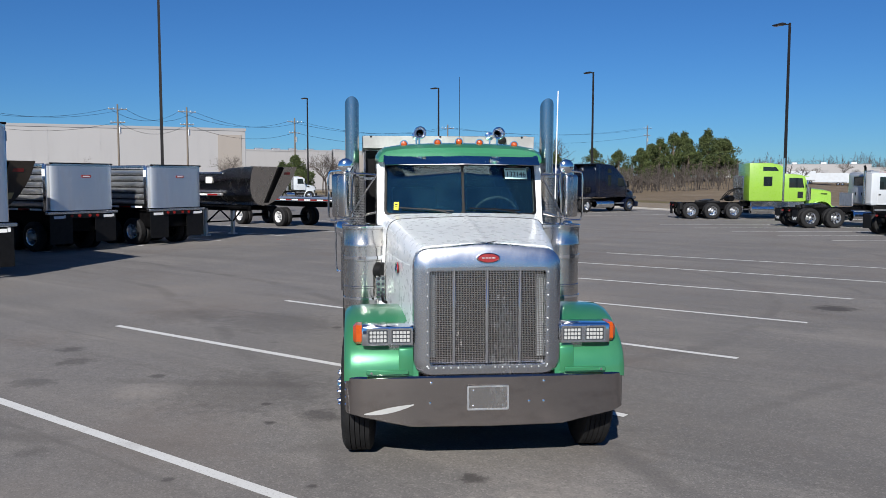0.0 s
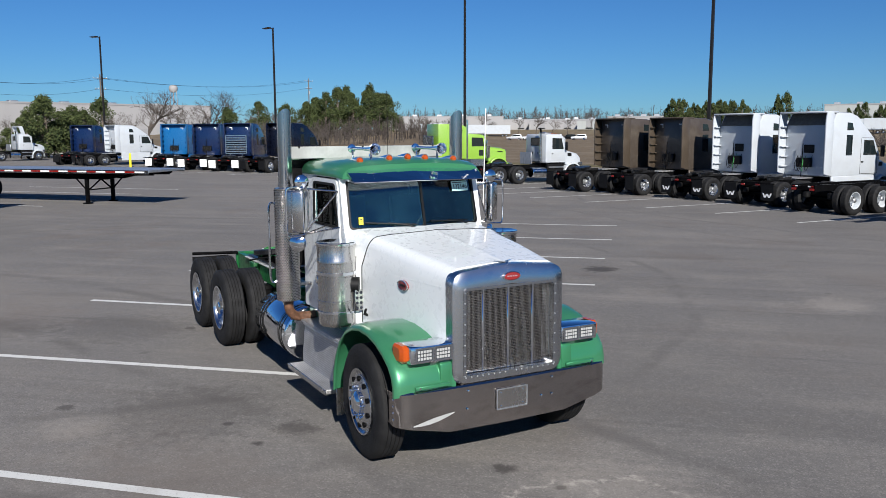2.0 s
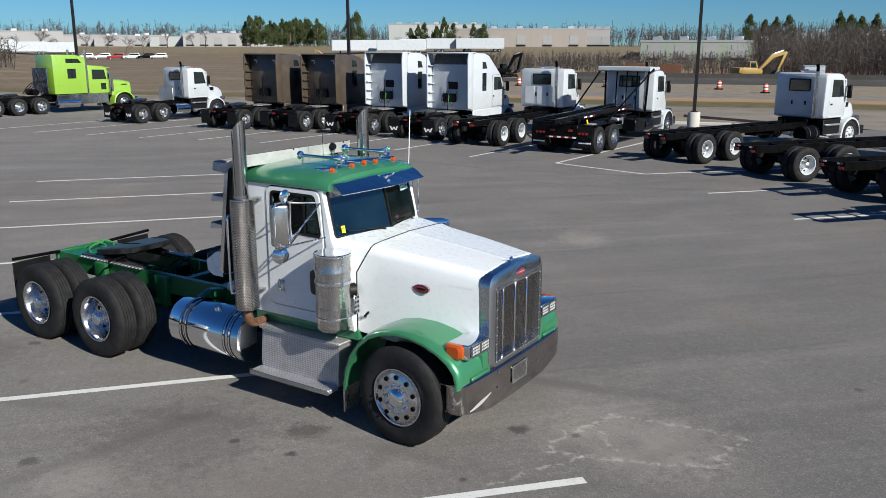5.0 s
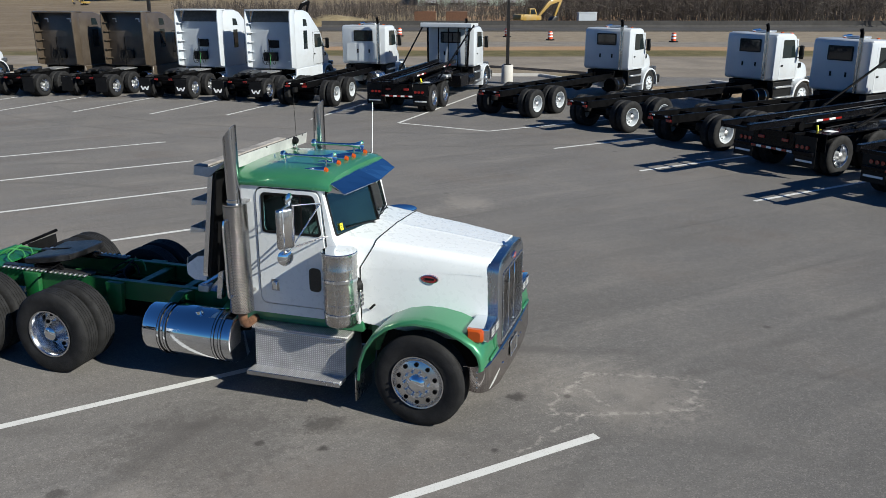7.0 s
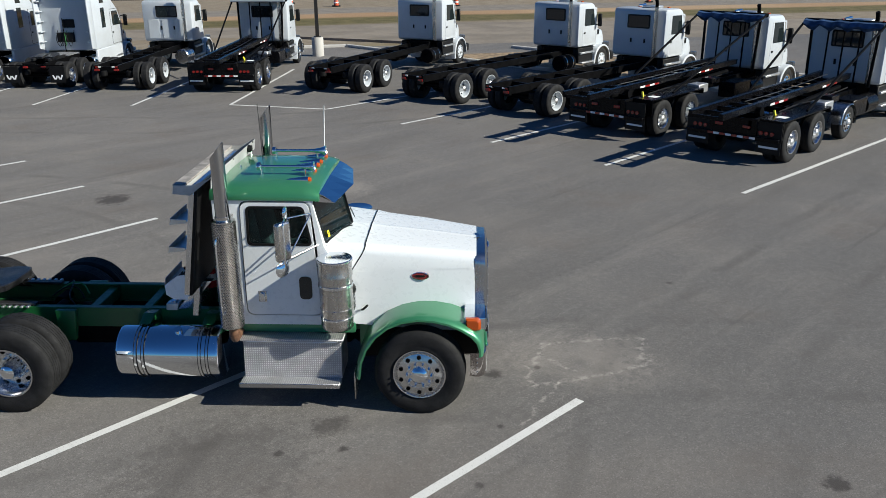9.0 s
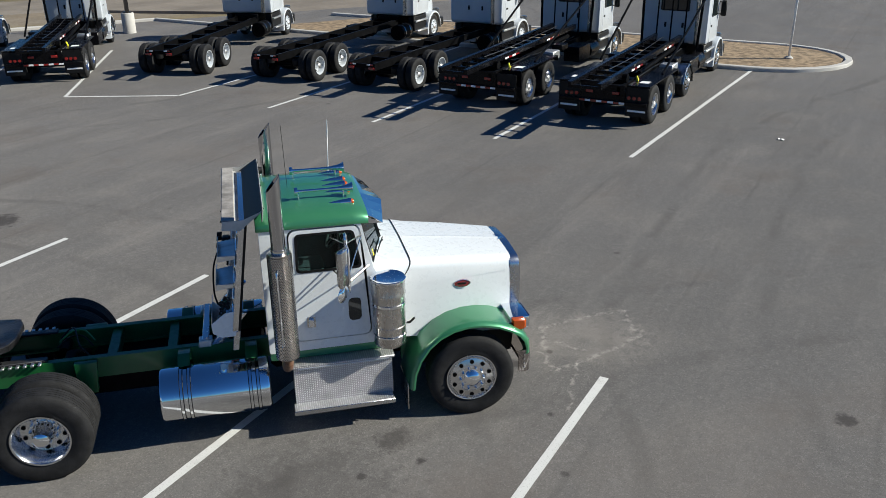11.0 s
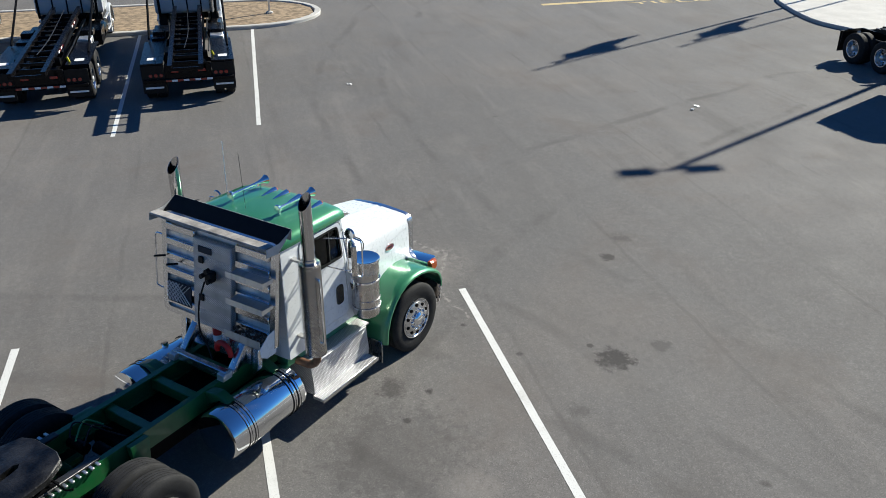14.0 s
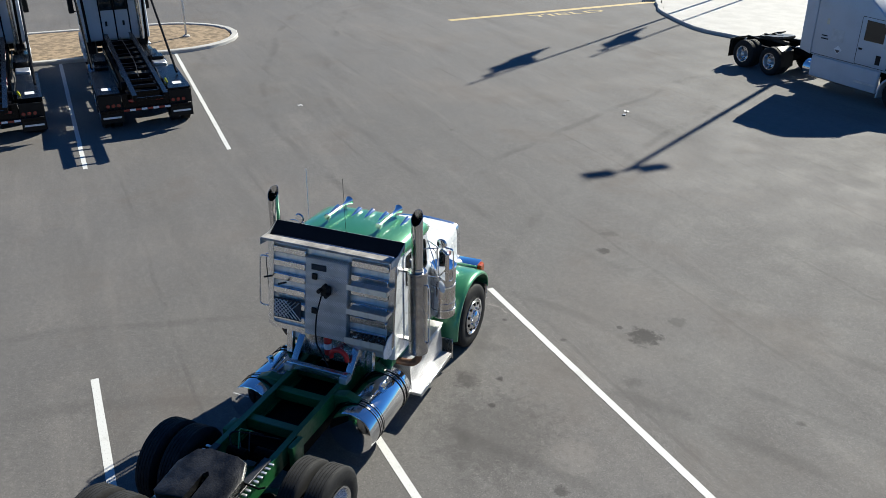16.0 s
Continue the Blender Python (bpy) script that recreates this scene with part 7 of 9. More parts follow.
def classic_sleeper(name, m, label, colour):
    """Square long-nosed sleeper tractor on three rear axles."""
    wb, tail = 6.9, 2.3
    t = thing(name, m, label, "truck")
    chassis(t, wb, tail, (1.36, 0.0, -1.36), flaps="plain")
    coupling(t)
    xb = wb - 4.6
    b = part("sleeper_body", prism([(xb, 1.15), (wb - 2.35, 1.15), (wb - 2.35, 3.2), (wb - 2.7, 3.45), (wb - 3.2, 3.55), (xb, 3.55)], -1.1, 1.1, 0.06), colour, t, "square lime green sleeper")
    c = part("cab_body", prism([(wb - 2.35, 1.12), (wb - 0.85, 1.12), (wb - 0.80, 2.02), (wb - 1.05, 2.72), (wb - 1.3, 2.82), (wb - 2.35, 2.9)], -1.0, 1.0, 0.05), colour, t, "lime green cab")
    for s in (-1, 1):
        pane(b, [(wb - 3.7, s * 1.105, 2.1), (wb - 3.15, s * 1.105, 2.1), (wb - 3.15, s * 1.105, 2.7), (wb - 3.7, s * 1.105, 2.7)][::s], name="sleeper_window")
        pane(b, [(wb - 3.75, s * 1.105, 3.05), (wb - 2.75, s * 1.105, 3.05), (wb - 2.95, s * 1.105, 3.3), (wb - 3.75, s * 1.105, 3.32)][::s], name="upper_window")
        pane(c, [(wb - 2.05, s * 1.005, 2.0), (wb - 1.1, s * 1.005, 2.0), (wb - 1.22, s * 1.005, 2.6), (wb - 2.05, s * 1.005, 2.62)][::s], name="door_window")
        pane(c, [(wb - 1.5, s * 1.005, 1.35), (wb - 1.15, s * 1.005, 1.35), (wb - 1.15, s * 1.005, 1.75), (wb - 1.5, s * 1.005, 1.75)][::s], name="lookdown_window")
        st = part("exhaust_pipe", rod((wb - 2.45, s * 1.1, 1.1), (wb - 2.45, s * 1.1, 3.85), 0.075, 14), M_CHROME, t, "chrome exhaust pipe")
        part("air_cleaner", rod((wb - 0.85, s * 1.05, 1.2), (wb - 0.85, s * 1.05, 2.05), 0.17, 18), M_CHROME, t, "chrome air cleaner")
        part("chassis_skirt", box(xb + 0.1, wb - 1.1, min(s * 0.98, s * 1.1), max(s * 0.98, s * 1.1), 0.5, 1.12, 0.03), M_STAINLESS, t)
        part("rear_fender", box(-2.1, -1.9, min(s * 0.62, s * 1.24), max(s * 0.62, s * 1.24), 0.6, 1.05, 0.02), M_BLACKPLASTIC, t)
    pane(c, [(wb - 0.81, -0.85, 2.05), (wb - 0.81, 0.85, 2.05), (wb - 1.03, 0.8, 2.68), (wb - 1.03, -0.8, 2.68)], name="windscreen")
    part("visor", box(wb - 1.1, wb - 0.75, -0.9, 0.9, 2.70, 2.73), colour, c)
    h = hood_loft(t, wb - 0.85, wb + 0.8, 0.72, 0.62, 2.0, 1.82, 1.0, 0.8, colour, 0.05)
    part("grille", box(wb + 0.78, wb + 0.86, -0.5, 0.5, 0.8, 1.7, 0.03), M_CHROME, h)
    part("hood_bar", box(wb + 0.1, wb + 0.5, -0.70, -0.665, 1.6, 1.64), M_BLACKPLASTIC, h)
    arch(t, wb, 0.72, 0.55, 1.15, colour, drop=0.3)
    part("bumper", box(wb + 0.85, wb + 1.0, -1.15, 1.15, 0.4, 0.82, 0.04), M_CHROME, t)
    part("headache_rack", box(xb - 0.35, xb - 0.28, -0.95, 0.95, 1.2, 2.75, 0.02), M_ALU, t, "polished aluminium headache rack")
    for y in (-0.4, 0.0, 0.4):
        part("service_hose", tube(smooth_path([(xb - 0.3, y, 2.0), (xb - 0.9, y, 1.7), (xb - 1.4, y * 0.5, 1.2)], 5), 0.03, 6), M_BLACKPLASTIC, t)
    part("air_tank", rod((xb - 0.9, -0.5, 1.3), (xb - 0.9, 0.5, 1.3), 0.2, 14), M_BLACK, t)
    tank(t, xb + 0.2, xb + 1.6, 0.85, 0.62, 0.31)
    mirrors(t, wb - 1.0, 1.0, 2.25, M_CHROME)
    return t


def day_tractor(name, m, label, colour, wb=4.6, tail=1.4, flaps="white", spoiler=False, group=""):
    t = thing(name, m, label, "truck", group)
    chassis(t, wb, tail, flaps=flaps)
    coupling(t)
    day_cab(t, wb, colour)
    tank(t, wb - 2.9, wb - 1.9, 0.82, 0.62, 0.30, M_CHROME)
    part("rear_rack", box(wb - 2.75, wb - 2.65, -0.6, 0.6, 1.1, 1.8, 0.02), M_ALUDULL, t)
    if spoiler:
        part("roof_spoiler", sheet_with_hole(rounded([(-0.95, 2.8), (0.95, 2.8), (0.95, 3.75), (-0.95, 3.75)], 0.12), rounded([(-0.85, 2.9), (0.85, 2.9), (0.85, 3.62), (-0.85, 3.62)], 0.1), lambda u, v, w: (wb - 1.9 + w + (3.75 - v) * 0.3, u, v), 0.4), colour, t, "white open roof spoiler")
    return t


M_BLACKGLOSS = plain("gloss_black_paint", (0.004, 0.004, 0.005), 0.26, 0.3, 4, 0.0, 0.14)
M_TARP = plain("blue_mesh_tarp", (0.03, 0.065, 0.14), 0.5, 0.5, 5, 0.3)

rolloff_truck("rolloff_truck", by_wheel(10.25, 7.9, 0.0, 0.75, 1.22, 1.06), "white cab roll-off hoist truck with black rails and lift axle", 7.3, 1.5, (0.75, -0.75), pusher=2.9)
rolloff_truck("rolloff_truck", by_wheel(10.75, 11.95, 0.5, 0.75, 1.22, 1.06), "white cab roll-off hoist truck with a rolled blue tarp", 7.65, 1.8, (0.75, -0.75))
chassis_truck("chassis_truck", by_wheel(10.95, 16.0, 1.5, 0.75, 1.22, 1.06), "white day cab truck with a long bare black chassis", 7.85, 2.2)
chassis_truck("chassis_truck", by_wheel(10.75, 19.95, 5.5, 0.75, 1.22, 1.06), "white day cab truck with a long bare black chassis", 8.8, 2.05)
chassis_truck("chassis_truck", by_wheel(10.0, 24.4, 20.5, 0.75, 1.22, 1.06), "white day cab truck with bare chassis beside painted corner", 8.2, 2.05)
rolloff_truck("hook_truck", by_wheel(7.5, 28.0, 42.0, 0.68, 1.22, 1.06), "white cab hoist truck with a frame over the cab", 7.1, 1.45, (0.68, -0.68), tarp=False)
chassis_truck("chassis_truck", by_wheel(4.75, 31.4, 43.0, 0.68, 1.22, 1.06), "white day cab truck with ribbed cab back and bare black chassis", 7.0, 1.9, back_ribs=True)
aero_sleeper("sleeper_tractor", by_wheel(2.75, 34.3, 44.0), "white high-roof sleeper tractor with marked mud flaps", M_WHITE2, flaps="white")
aero_sleeper("sleeper_tractor", by_wheel(0.2, 37.05, 44.0), "white high-roof sleeper tractor with grey skirts", M_WHITE2, flaps="white")
aero_sleeper("sleeper_tractor", by_wheel(-2.75, 39.55, 44.0), "dark brown high-roof sleeper tractor with taupe side extenders", M_BROWN, trim=M_TAUPE, cavity=False, top=3.66)
aero_sleeper("sleeper_tractor", by_wheel(-5.6, 41.45, 44.0), "dark brown high-roof sleeper tractor with taupe side extenders", M_BROWN, trim=M_TAUPE, cavity=False, top=3.66)
day_tractor("day_cab_tractor", by_wheel(-10.9, 46.2, 42.0), "white day cab tractor with polished tank and marked mud flaps", M_WHITE2)
classic_sleeper("sleeper_tractor", by_wheel(-19.6, 52.5, 36.0, 1.36), "lime green long-nosed sleeper tractor on three rear axles", M_LIME)
# far side of the lot
FARROW = "sleeper tractors on the far side of the lot"
aero_sleeper("sleeper_tractor", by_wheel(-30.15, 56.7, 76.0), "very dark navy sleeper tractor with polished tanks", M_DEEPNAVY, cavity=False, group=FARROW, flaps="plain", skirts=False, top=3.7)
aero_sleeper("sleeper_tractor", by_wheel(-33.4, 58.4, 97.0), "navy sleeper tractor with a polished headache rack", M_NAVY, cavity=False, group=FARROW, flaps="pale", rack=True, top=3.7)
aero_sleeper("sleeper_tractor", by_wheel(-37.0, 59.95, 98.0), "navy blue sleeper tractor with pale mud flaps", M_NAVY, cavity=False, group=FARROW, flaps="pale", top=3.7)
aero_sleeper("sleeper_tractor", by_wheel(-41.1, 61.75, 99.0), "bright blue sleeper tractor with pale mud flaps", M_BLUE, cavity=False, group=FARROW, flaps="pale", top=3.7)
aero_sleeper("sleeper_tractor", by_wheel(-52.3, 65.7, 60.0), "white sleeper tractor on the far side of the lot", M_WHITE2, cavity=False, group=FARROW, flaps="plain", top=3.7)
aero_sleeper("sleeper_tractor", by_wheel(-55.1, 68.1, 98.0), "dark blue sleeper tractor on the far side of the lot", M_NAVY, cavity=False, group=FARROW, flaps="plain", top=3.7)
day_tractor("day_cab_tractor", by_wheel(-70.7, 73.7, 62.0), "white day cab tractor with an open roof spoiler", M_WHITE2, spoiler=True, flaps="plain")
day_tractor("day_cab_tractor", by_wheel(-82.0, 72.0, 58.0), "white day cab tractor far across the lot", M_WHITE2, flaps="plain")
# tractor beside the concrete island
island = aero_sleeper("sleeper_tractor", pose(7.58, -13.66, 0, 0, 0, 180.3), "white high-roof sleeper tractor with black quarter fenders parked near the island", M_WHITE2, wb=5.95, flaps="plain", cavity=False, windows=False, group="tractors by the island", top=3.75, length=3.62, mirror=M_WHITE2)
for s in (-1, 1):
    y0, y1 = min(s * 0.66, s * 1.24), max(s * 0.66, s * 1.24)
    part("quarter_fender", prism([(1.28, 0.42), (1.31, 0.42), (1.24, 0.98), (0.98, 1.10), (0.97, 1.07), (1.21, 0.95)], y0, y1), M_BLACKPLASTIC, island, "black quarter fender")
    part("quarter_fender", prism([(-1.28, 0.55), (-1.31, 0.55), (-1.26, 0.98), (-1.02, 1.10), (-1.01, 1.07), (-1.23, 0.95)][::-1], y0, y1), M_BLACKPLASTIC, island, "black quarter fender")
    for x0, x1, z0, z1, material, what in ((3.12, 3.62, 1.74, 2.14, M_PALEGREY, "pale grey sticker plate"), (2.84, 2.95, 2.24, 2.44, M_CREAM, "cream vent cover")):
        part("side_panel", box(x0, x1, min(s * 1.121, s * 1.127), max(s * 1.121, s * 1.127), z0, z1), material, island, what)
    part("hazard_mark", prism([(3.32, 1.50), (3.48, 1.36), (3.64, 1.50), (3.48, 1.64)], min(s * 1.121, s * 1.126), max(s * 1.121, s * 1.126)), M_WHITEMARK, island, "white and dark diamond mark")
    part("hazard_mark", prism([(3.36, 1.49), (3.48, 1.385), (3.60, 1.49)], min(s * 1.126, s * 1.129), max(s * 1.126, s * 1.129)), M_BROWNMARK, island, "dark lower half of the diamond")
    for k, w in enumerate((0.24, 0.30)):
        part("lettering_bar", box(2.72, 2.72 + w, min(s * 1.121, s * 1.125), max(s * 1.121, s * 1.125), 1.84 - k * 0.1, 1.88 - k * 0.1), M_BLACKPLASTIC, island, "small dark lettering")
    part("door_panel_line", box(2.2, 4.2, min(s * 1.116, s * 1.124), max(s * 1.116, s * 1.124), 1.185, 1.2), M_BLACKPLASTIC, island)
    part("lower_window", box(4.98, 5.16, min(s * 1.116, s * 1.126), max(s * 1.116, s * 1.126), 1.32, 1.62, 0.004), M_BLACKPLASTIC, island, "small dark lower door window")


# ---- trailers ----
def bogie(t, xs, r=0.5, rim=None):
    for x in xs:
        part("axle", rod((x, -0.7, r), (x, 0.7, r), 0.08, 10), M_BLACK, t)
        for s in (-1, 1):
            wheel(t, x, 0.95, s, r, 0.26, True, dual=True, rim_mat=rim)


def legs(t, x, z, y=0.9, material=None):
    for s in (-1, 1):
        l = part("landing_leg", box(x - 0.07, x + 0.07, s * y - 0.07, s * y + 0.07, 0.06, z, 0.01), material or M_BLACK, t)
        part("leg_foot", box(x - 0.16, x + 0.16, s * y - 0.14, s * y + 0.14, 0.0, 0.06, 0.01), material or M_BLACK, l)
        part("leg_brace", rod((x - 0.9, s * (y - 0.15), z), (x, s * (y - 0.02), 0.55), 0.035, 6), M_BLACK, l)
        part("leg_brace", rod((x + 0.9, s * (y - 0.15), z), (x, s * (y - 0.02), 0.55), 0.035, 6), M_BLACK, l)
    part("leg_cross", rod((x, -y, 0.6), (x, y, 0.6), 0.03, 6), M_BLACK, t)


def ribbed_dump(m, label, length=9.6, z1=2.88):
    """Square end-dump trailer: smooth tailgate with rounded edges, deep horizontal ribs along the sides. Rear at the origin, front along +x."""
    t = thing("dump_trailer", m, label, "trailer", "aluminium dump trailers")
    z0 = 1.40
    # tub coloured near black, so the gaps between the ribs read as shade
    body = part("tub", box(0.1, length, -1.19, 1.19, z0, z1, 0.05), M_GREASE, t, "aluminium tub, near black for the shade between ribs")
    # flat black sheet on top of the solid tub
    part("tub_load", box(0.2, length - 0.1, -1.12, 1.12, z1 - 0.02, z1 + 0.003), M_BLACK, body)
    curve = [(0.16, -1.215), (0.05, -1.19), (-0.02, -1.10), (-0.05, -0.9), (-0.06, 0.0), (-0.05, 0.9), (-0.02, 1.10), (0.05, 1.19), (0.16, 1.215)]
    gate = part("tailgate", loft([[(x, y, z) for x, y in curve + [(0.18, 1.1), (0.18, -1.1)]] for z in (z0 - 0.02, z1 - 0.02)]), M_GATE, t, "smooth brushed tailgate with rounded edges")
    part("gate_badge", box(-0.072, -0.06, -0.28, 0.08, z1 - 0.40, z1 - 0.31), M_RED, gate, "small red badge with plain bars")
    part("badge_bar", box(-0.076, -0.071, -0.24, 0.04, z1 - 0.37, z1 - 0.34), M_WHITEMARK, gate)
    part("gate_cap", loft([[(x * 1.1, y * 1.01, z) for x, y in curve + [(0.18, 1.1), (0.18, -1.1)]] for z in (z1 - 0.02, z1 + 0.05)]), M_ALU, gate)
    part("top_hinge", rod((0.0, -1.2, z1 + 0.06), (0.0, 1.2, z1 + 0.06), 0.03, 8), M_BLACK, gate)
    count = max(6, int((z1 - z0 - 0.1) / 0.215))
    for s in (-1, 1):
        part("corner_post", box(0.16, 0.34, s * 1.2 - 0.06, s * 1.2 + 0.07, z0 - 0.04, z1 + 0.04, 0.03, seg=2), M_ALU, t)
        part("post_plate", box(0.17, 0.33, min(s * 1.27, s * 1.276), max(s * 1.27, s * 1.276), z1 - 0.36, z1 - 0.12), M_WHITEMARK, t)
        for k in range(count):
            z = z0 + 0.13 + k * (z1 - z0 - 0.16) / count
            part("side_rib", loft([[(x, s * 1.185, z - 0.03), (x, s * 1.27, z + 0.0), (x, s * 1.28, z + 0.03), (x, s * 1.27, z + 0.10), (x, s * 1.185, z + 0.15)] for x in (0.34, length - 0.1)]), M_ALUDULL, body, "rolled aluminium rib")
        part("top_rail", box(0.34, length, s * 1.2 - 0.07, s * 1.2 + 0.07, z1 - 0.06, z1 + 0.06, 0.03), M_ALU, body)
        f = part("mud_flap", box(-0.02, 0.0, s * 0.86 - 0.42, s * 0.86 + 0.42, 0.28, 1.26), M_BLACKPLASTIC, t, "black mud flap with a pale bar")
        part("flap_bar", box(-0.028, -0.02, s * 0.95 - 0.18, s * 0.95 + 0.18, 1.12, 1.21), M_WHITEMARK, f)
        part("flap_bar", box(-0.028, -0.02, s * 0.95 - 0.26, s * 0.95 - 0.19, 1.13, 1.24), M_WHITEMARK, f)
        reflector_bar(t, (0.4, s * 1.285, z0 + 0.02), (length - 0.3, s * 1.285, z0 + 0.02), 14, 0.06)
        part("frame_rail", box(0.2, length - 0.5, s * 0.5 - 0.06, s * 0.5 + 0.06, 0.95, z0, 0.01), M_BLACK, t)
    part("rear_beam", box(-0.06, 0.1, -1.36, 1.36, z0 - 0.14, z0 - 0.05, 0.01), M_ALU, t)
    for y in (-0.5, -0.2, 0.2, 0.5):
        part("tail_lamp", rod((-0.06, y, z0 - 0.2), (-0.09, y, z0 - 0.2), 0.05, 12), M_REDLENS, t)
    part("lamp_panel", box(-0.06, -0.04, -0.7, 0.7, z0 - 0.28, z0 - 0.13), M_BLACKPLASTIC, t)
    # underframe as one deep black block, added to darken the shaded space below
    part("underframe", box(0.1, length - 0.4, -1.0, 1.0, 0.66, z0 - 0.03, 0.02), M_BLACK, t)
    bogie(t, (1.1, 2.4))
    legs(t, length - 2.6, 1.0)
    return t


def round_dump(m, label, length=9.5, dirty=False):
    """Half-round dump trailer standing on its legs; the flared end with its slanting channel is along +x."""
    t = thing("dump_trailer", m, label, "trailer", "aluminium dump trailers")
    mat = M_STAINLESS
    rings = []
    for x, k, lift in ((0.0, 0.9, 0.25), (0.25, 1.0, 0.05), (length - 1.9, 1.0, 0.0), (length - 1.6, 1.0, 0.0), (length - 0.7, 1.02, 0.0), (length, 1.03, 0.0)):
        ring = []
        for i in range(15):
            a = math.pi * i / 14
            tall = 0.30 if x > length - 0.3 else 0.22 if x > length - 1 else 0.0
            ring.append((x + (0.75 * (1 - math.sin(a)) if x > length - 0.3 else 0), -1.2 * k * math.cos(a), 2.66 + tall - math.sin(a) * (1.32 + tall - lift)))
        rings.append(ring)
    tub = part("tub", loft(rings, False, False), mat, t, "half-round polished aluminium tub")
    thicken(tub, 0.05)

    def gate_at(q, y, out):
        return (length + 0.75 * (1 - q) + out, y, 2.96 - 1.62 * q)
    arc = [math.pi * i / 14 for i in range(15)]
    gate = part("tailgate", loft([[gate_at(math.sin(a), -1.24 * math.cos(a), w) for a in arc] for w in (0.0, 0.05)]), M_TAUPE if dirty else mat, t, "half-round flared end")
    part("gate_rib", loft([[gate_at(q, y - 0.1 * q, w) for q, y in ((0.02, 0.18), (0.02, 0.46), (0.93, 0.30), (0.93, 0.10))] for w in (0.051, 0.10)]), M_BLACK, gate, "black slanting channel")
    part("gate_badge", loft([[gate_at(q, y, w) for q, y in ((0.14, 0.62), (0.14, 0.95), (0.20, 0.95), (0.20, 0.62))] for w in (0.051, 0.056)]), M_RED, gate, "small red badge")
    if dirty:
        part("gate_sign", loft([[gate_at(q, y, w) for q, y in ((0.58, 0.42), (0.58, 0.80), (0.70, 0.74), (0.70, 0.40))] for w in (0.051, 0.056)]), M_YLINE, gate, "faded yellow sign plate")
    part("front_wall", loft([[(x, -1.1 * math.cos(a), 2.66 - 1.1 * math.sin(a)) for a in arc] for x in (0.0, 0.04)]), mat, t)
    for s in (-1, 1):
        part("top_rail", box(0.0, length - 1.0, s * 1.2 - 0.06, s * 1.2 + 0.06, 2.62, 2.74, 0.03), mat, tub)
        part("frame_rail", box(0.3, length - 0.2, s * 0.5 - 0.06, s * 0.5 + 0.06, 1.12, 1.34, 0.01), M_BLACK, t)
        reflector_bar(t, (0.3, s * 1.10, 1.80), (length - 1.5, s * 1.10, 1.80), 12, 0.07)
        part("tub_ledge", box(0.2, length - 1.3, min(s * 0.98, s * 1.1), max(s * 0.98, s * 1.1), 1.75, 1.85, 0.01), M_ALUDULL, t)
        part("outrigger", box(length - 2.9, length - 0.3, min(s * 0.5, s * 0.95), max(s * 0.5, s * 0.95), 1.22, 1.30, 0.01), M_BLACK, t)
        part("flag_patch", box(length - 2.1, length - 1.75, s * 1.2 - 0.02, s * 1.2 + 0.02, 2.28, 2.54), M_WHITEMARK, t, "white patch")
    bogie(t, (1.3, 2.6))
    legs(t, length - 2.7, 1.24, 0.76, M_ALUDULL)
    return t


def flatbed(m, label, length=14.9):
    """Flatbed trailer. Nose at the origin, rear along +x."""
    t = thing("flatbed_trailer", m, label, "trailer")
    deck = part("deck", box(0.0, length, -1.25, 1.25, 1.40, 1.50, 0.012), M_ALUDULL, t, "dull aluminium deck")
    for s in (-1, 1):
        part("side_rail", box(0.0, length, min(s * 1.25, s * 1.29), max(s * 1.25, s * 1.29), 1.34, 1.50, 0.01), M_ALU, deck)
        reflector_bar(deck, (0.2, s * 1.296, 1.42), (length - 0.2, s * 1.296, 1.42), 30, 0.06)
        part("main_beam", prism([(0.3, 1.4), (length - 0.2, 1.4), (length - 0.2, 1.15), (length - 4, 1.05), (2.6, 1.05), (1.8, 1.22), (0.3, 1.25)], s * 0.55 - 0.05, s * 0.55 + 0.05), M_BLACK, t)
    for k in range(13):
        part("crossbeam", box(0.6 + k * 1.08, 0.68 + k * 1.08, -1.2, 1.2, 1.28, 1.40), M_BLACK, deck, "", False)
    part("winch_strap", tube([(length - 1.2, -1.3, 1.44), (length - 1.25, -1.33, 1.25)], 0.04, 6), M_WOOD, t)
    bogie(t, (length - 4.3, length - 0.9), rim=M_WHITEMARK)
    legs(t, 3.5, 1.3, 0.82)
    return t


flatbed(pose(-22.6, 30.7, 0, 0, 0, 176.5), "empty aluminium flatbed trailer on its landing legs")
ribbed_dump(pose(-27.03, 19.6, 0, 0, 0, 187.0), "ribbed aluminium dump trailer with a smooth tailgate")
ribbed_dump(pose(-26.84, 15.75, 0, 0, 0, 187.0), "ribbed aluminium dump trailer with a smooth tailgate")
ribbed_dump(pose(-20.8, 9.15, 0, 0, 0, 175), "tall ribbed aluminium dump trailer parked at the row's end", 9.6, 3.7)
round_dump(pose(-36.8, 23.5, 0, 0, 0, 3), "half-round grey dump trailer with a flared end on its legs")
round_dump(pose(-35.0, 11.5, 0, 0, 0, 2), "half-round dump trailer with a brown flared end", dirty=True)


# ---- poles, trees, buildings and machines round the lot ----
def bearing(az, dist, x0=-2.0, y0=-1.0):
    """A place by compass angle from +x and distance from the start of the path."""
    return (x0 + dist * math.cos(radians(az)), y0 + dist * math.sin(radians(az)))


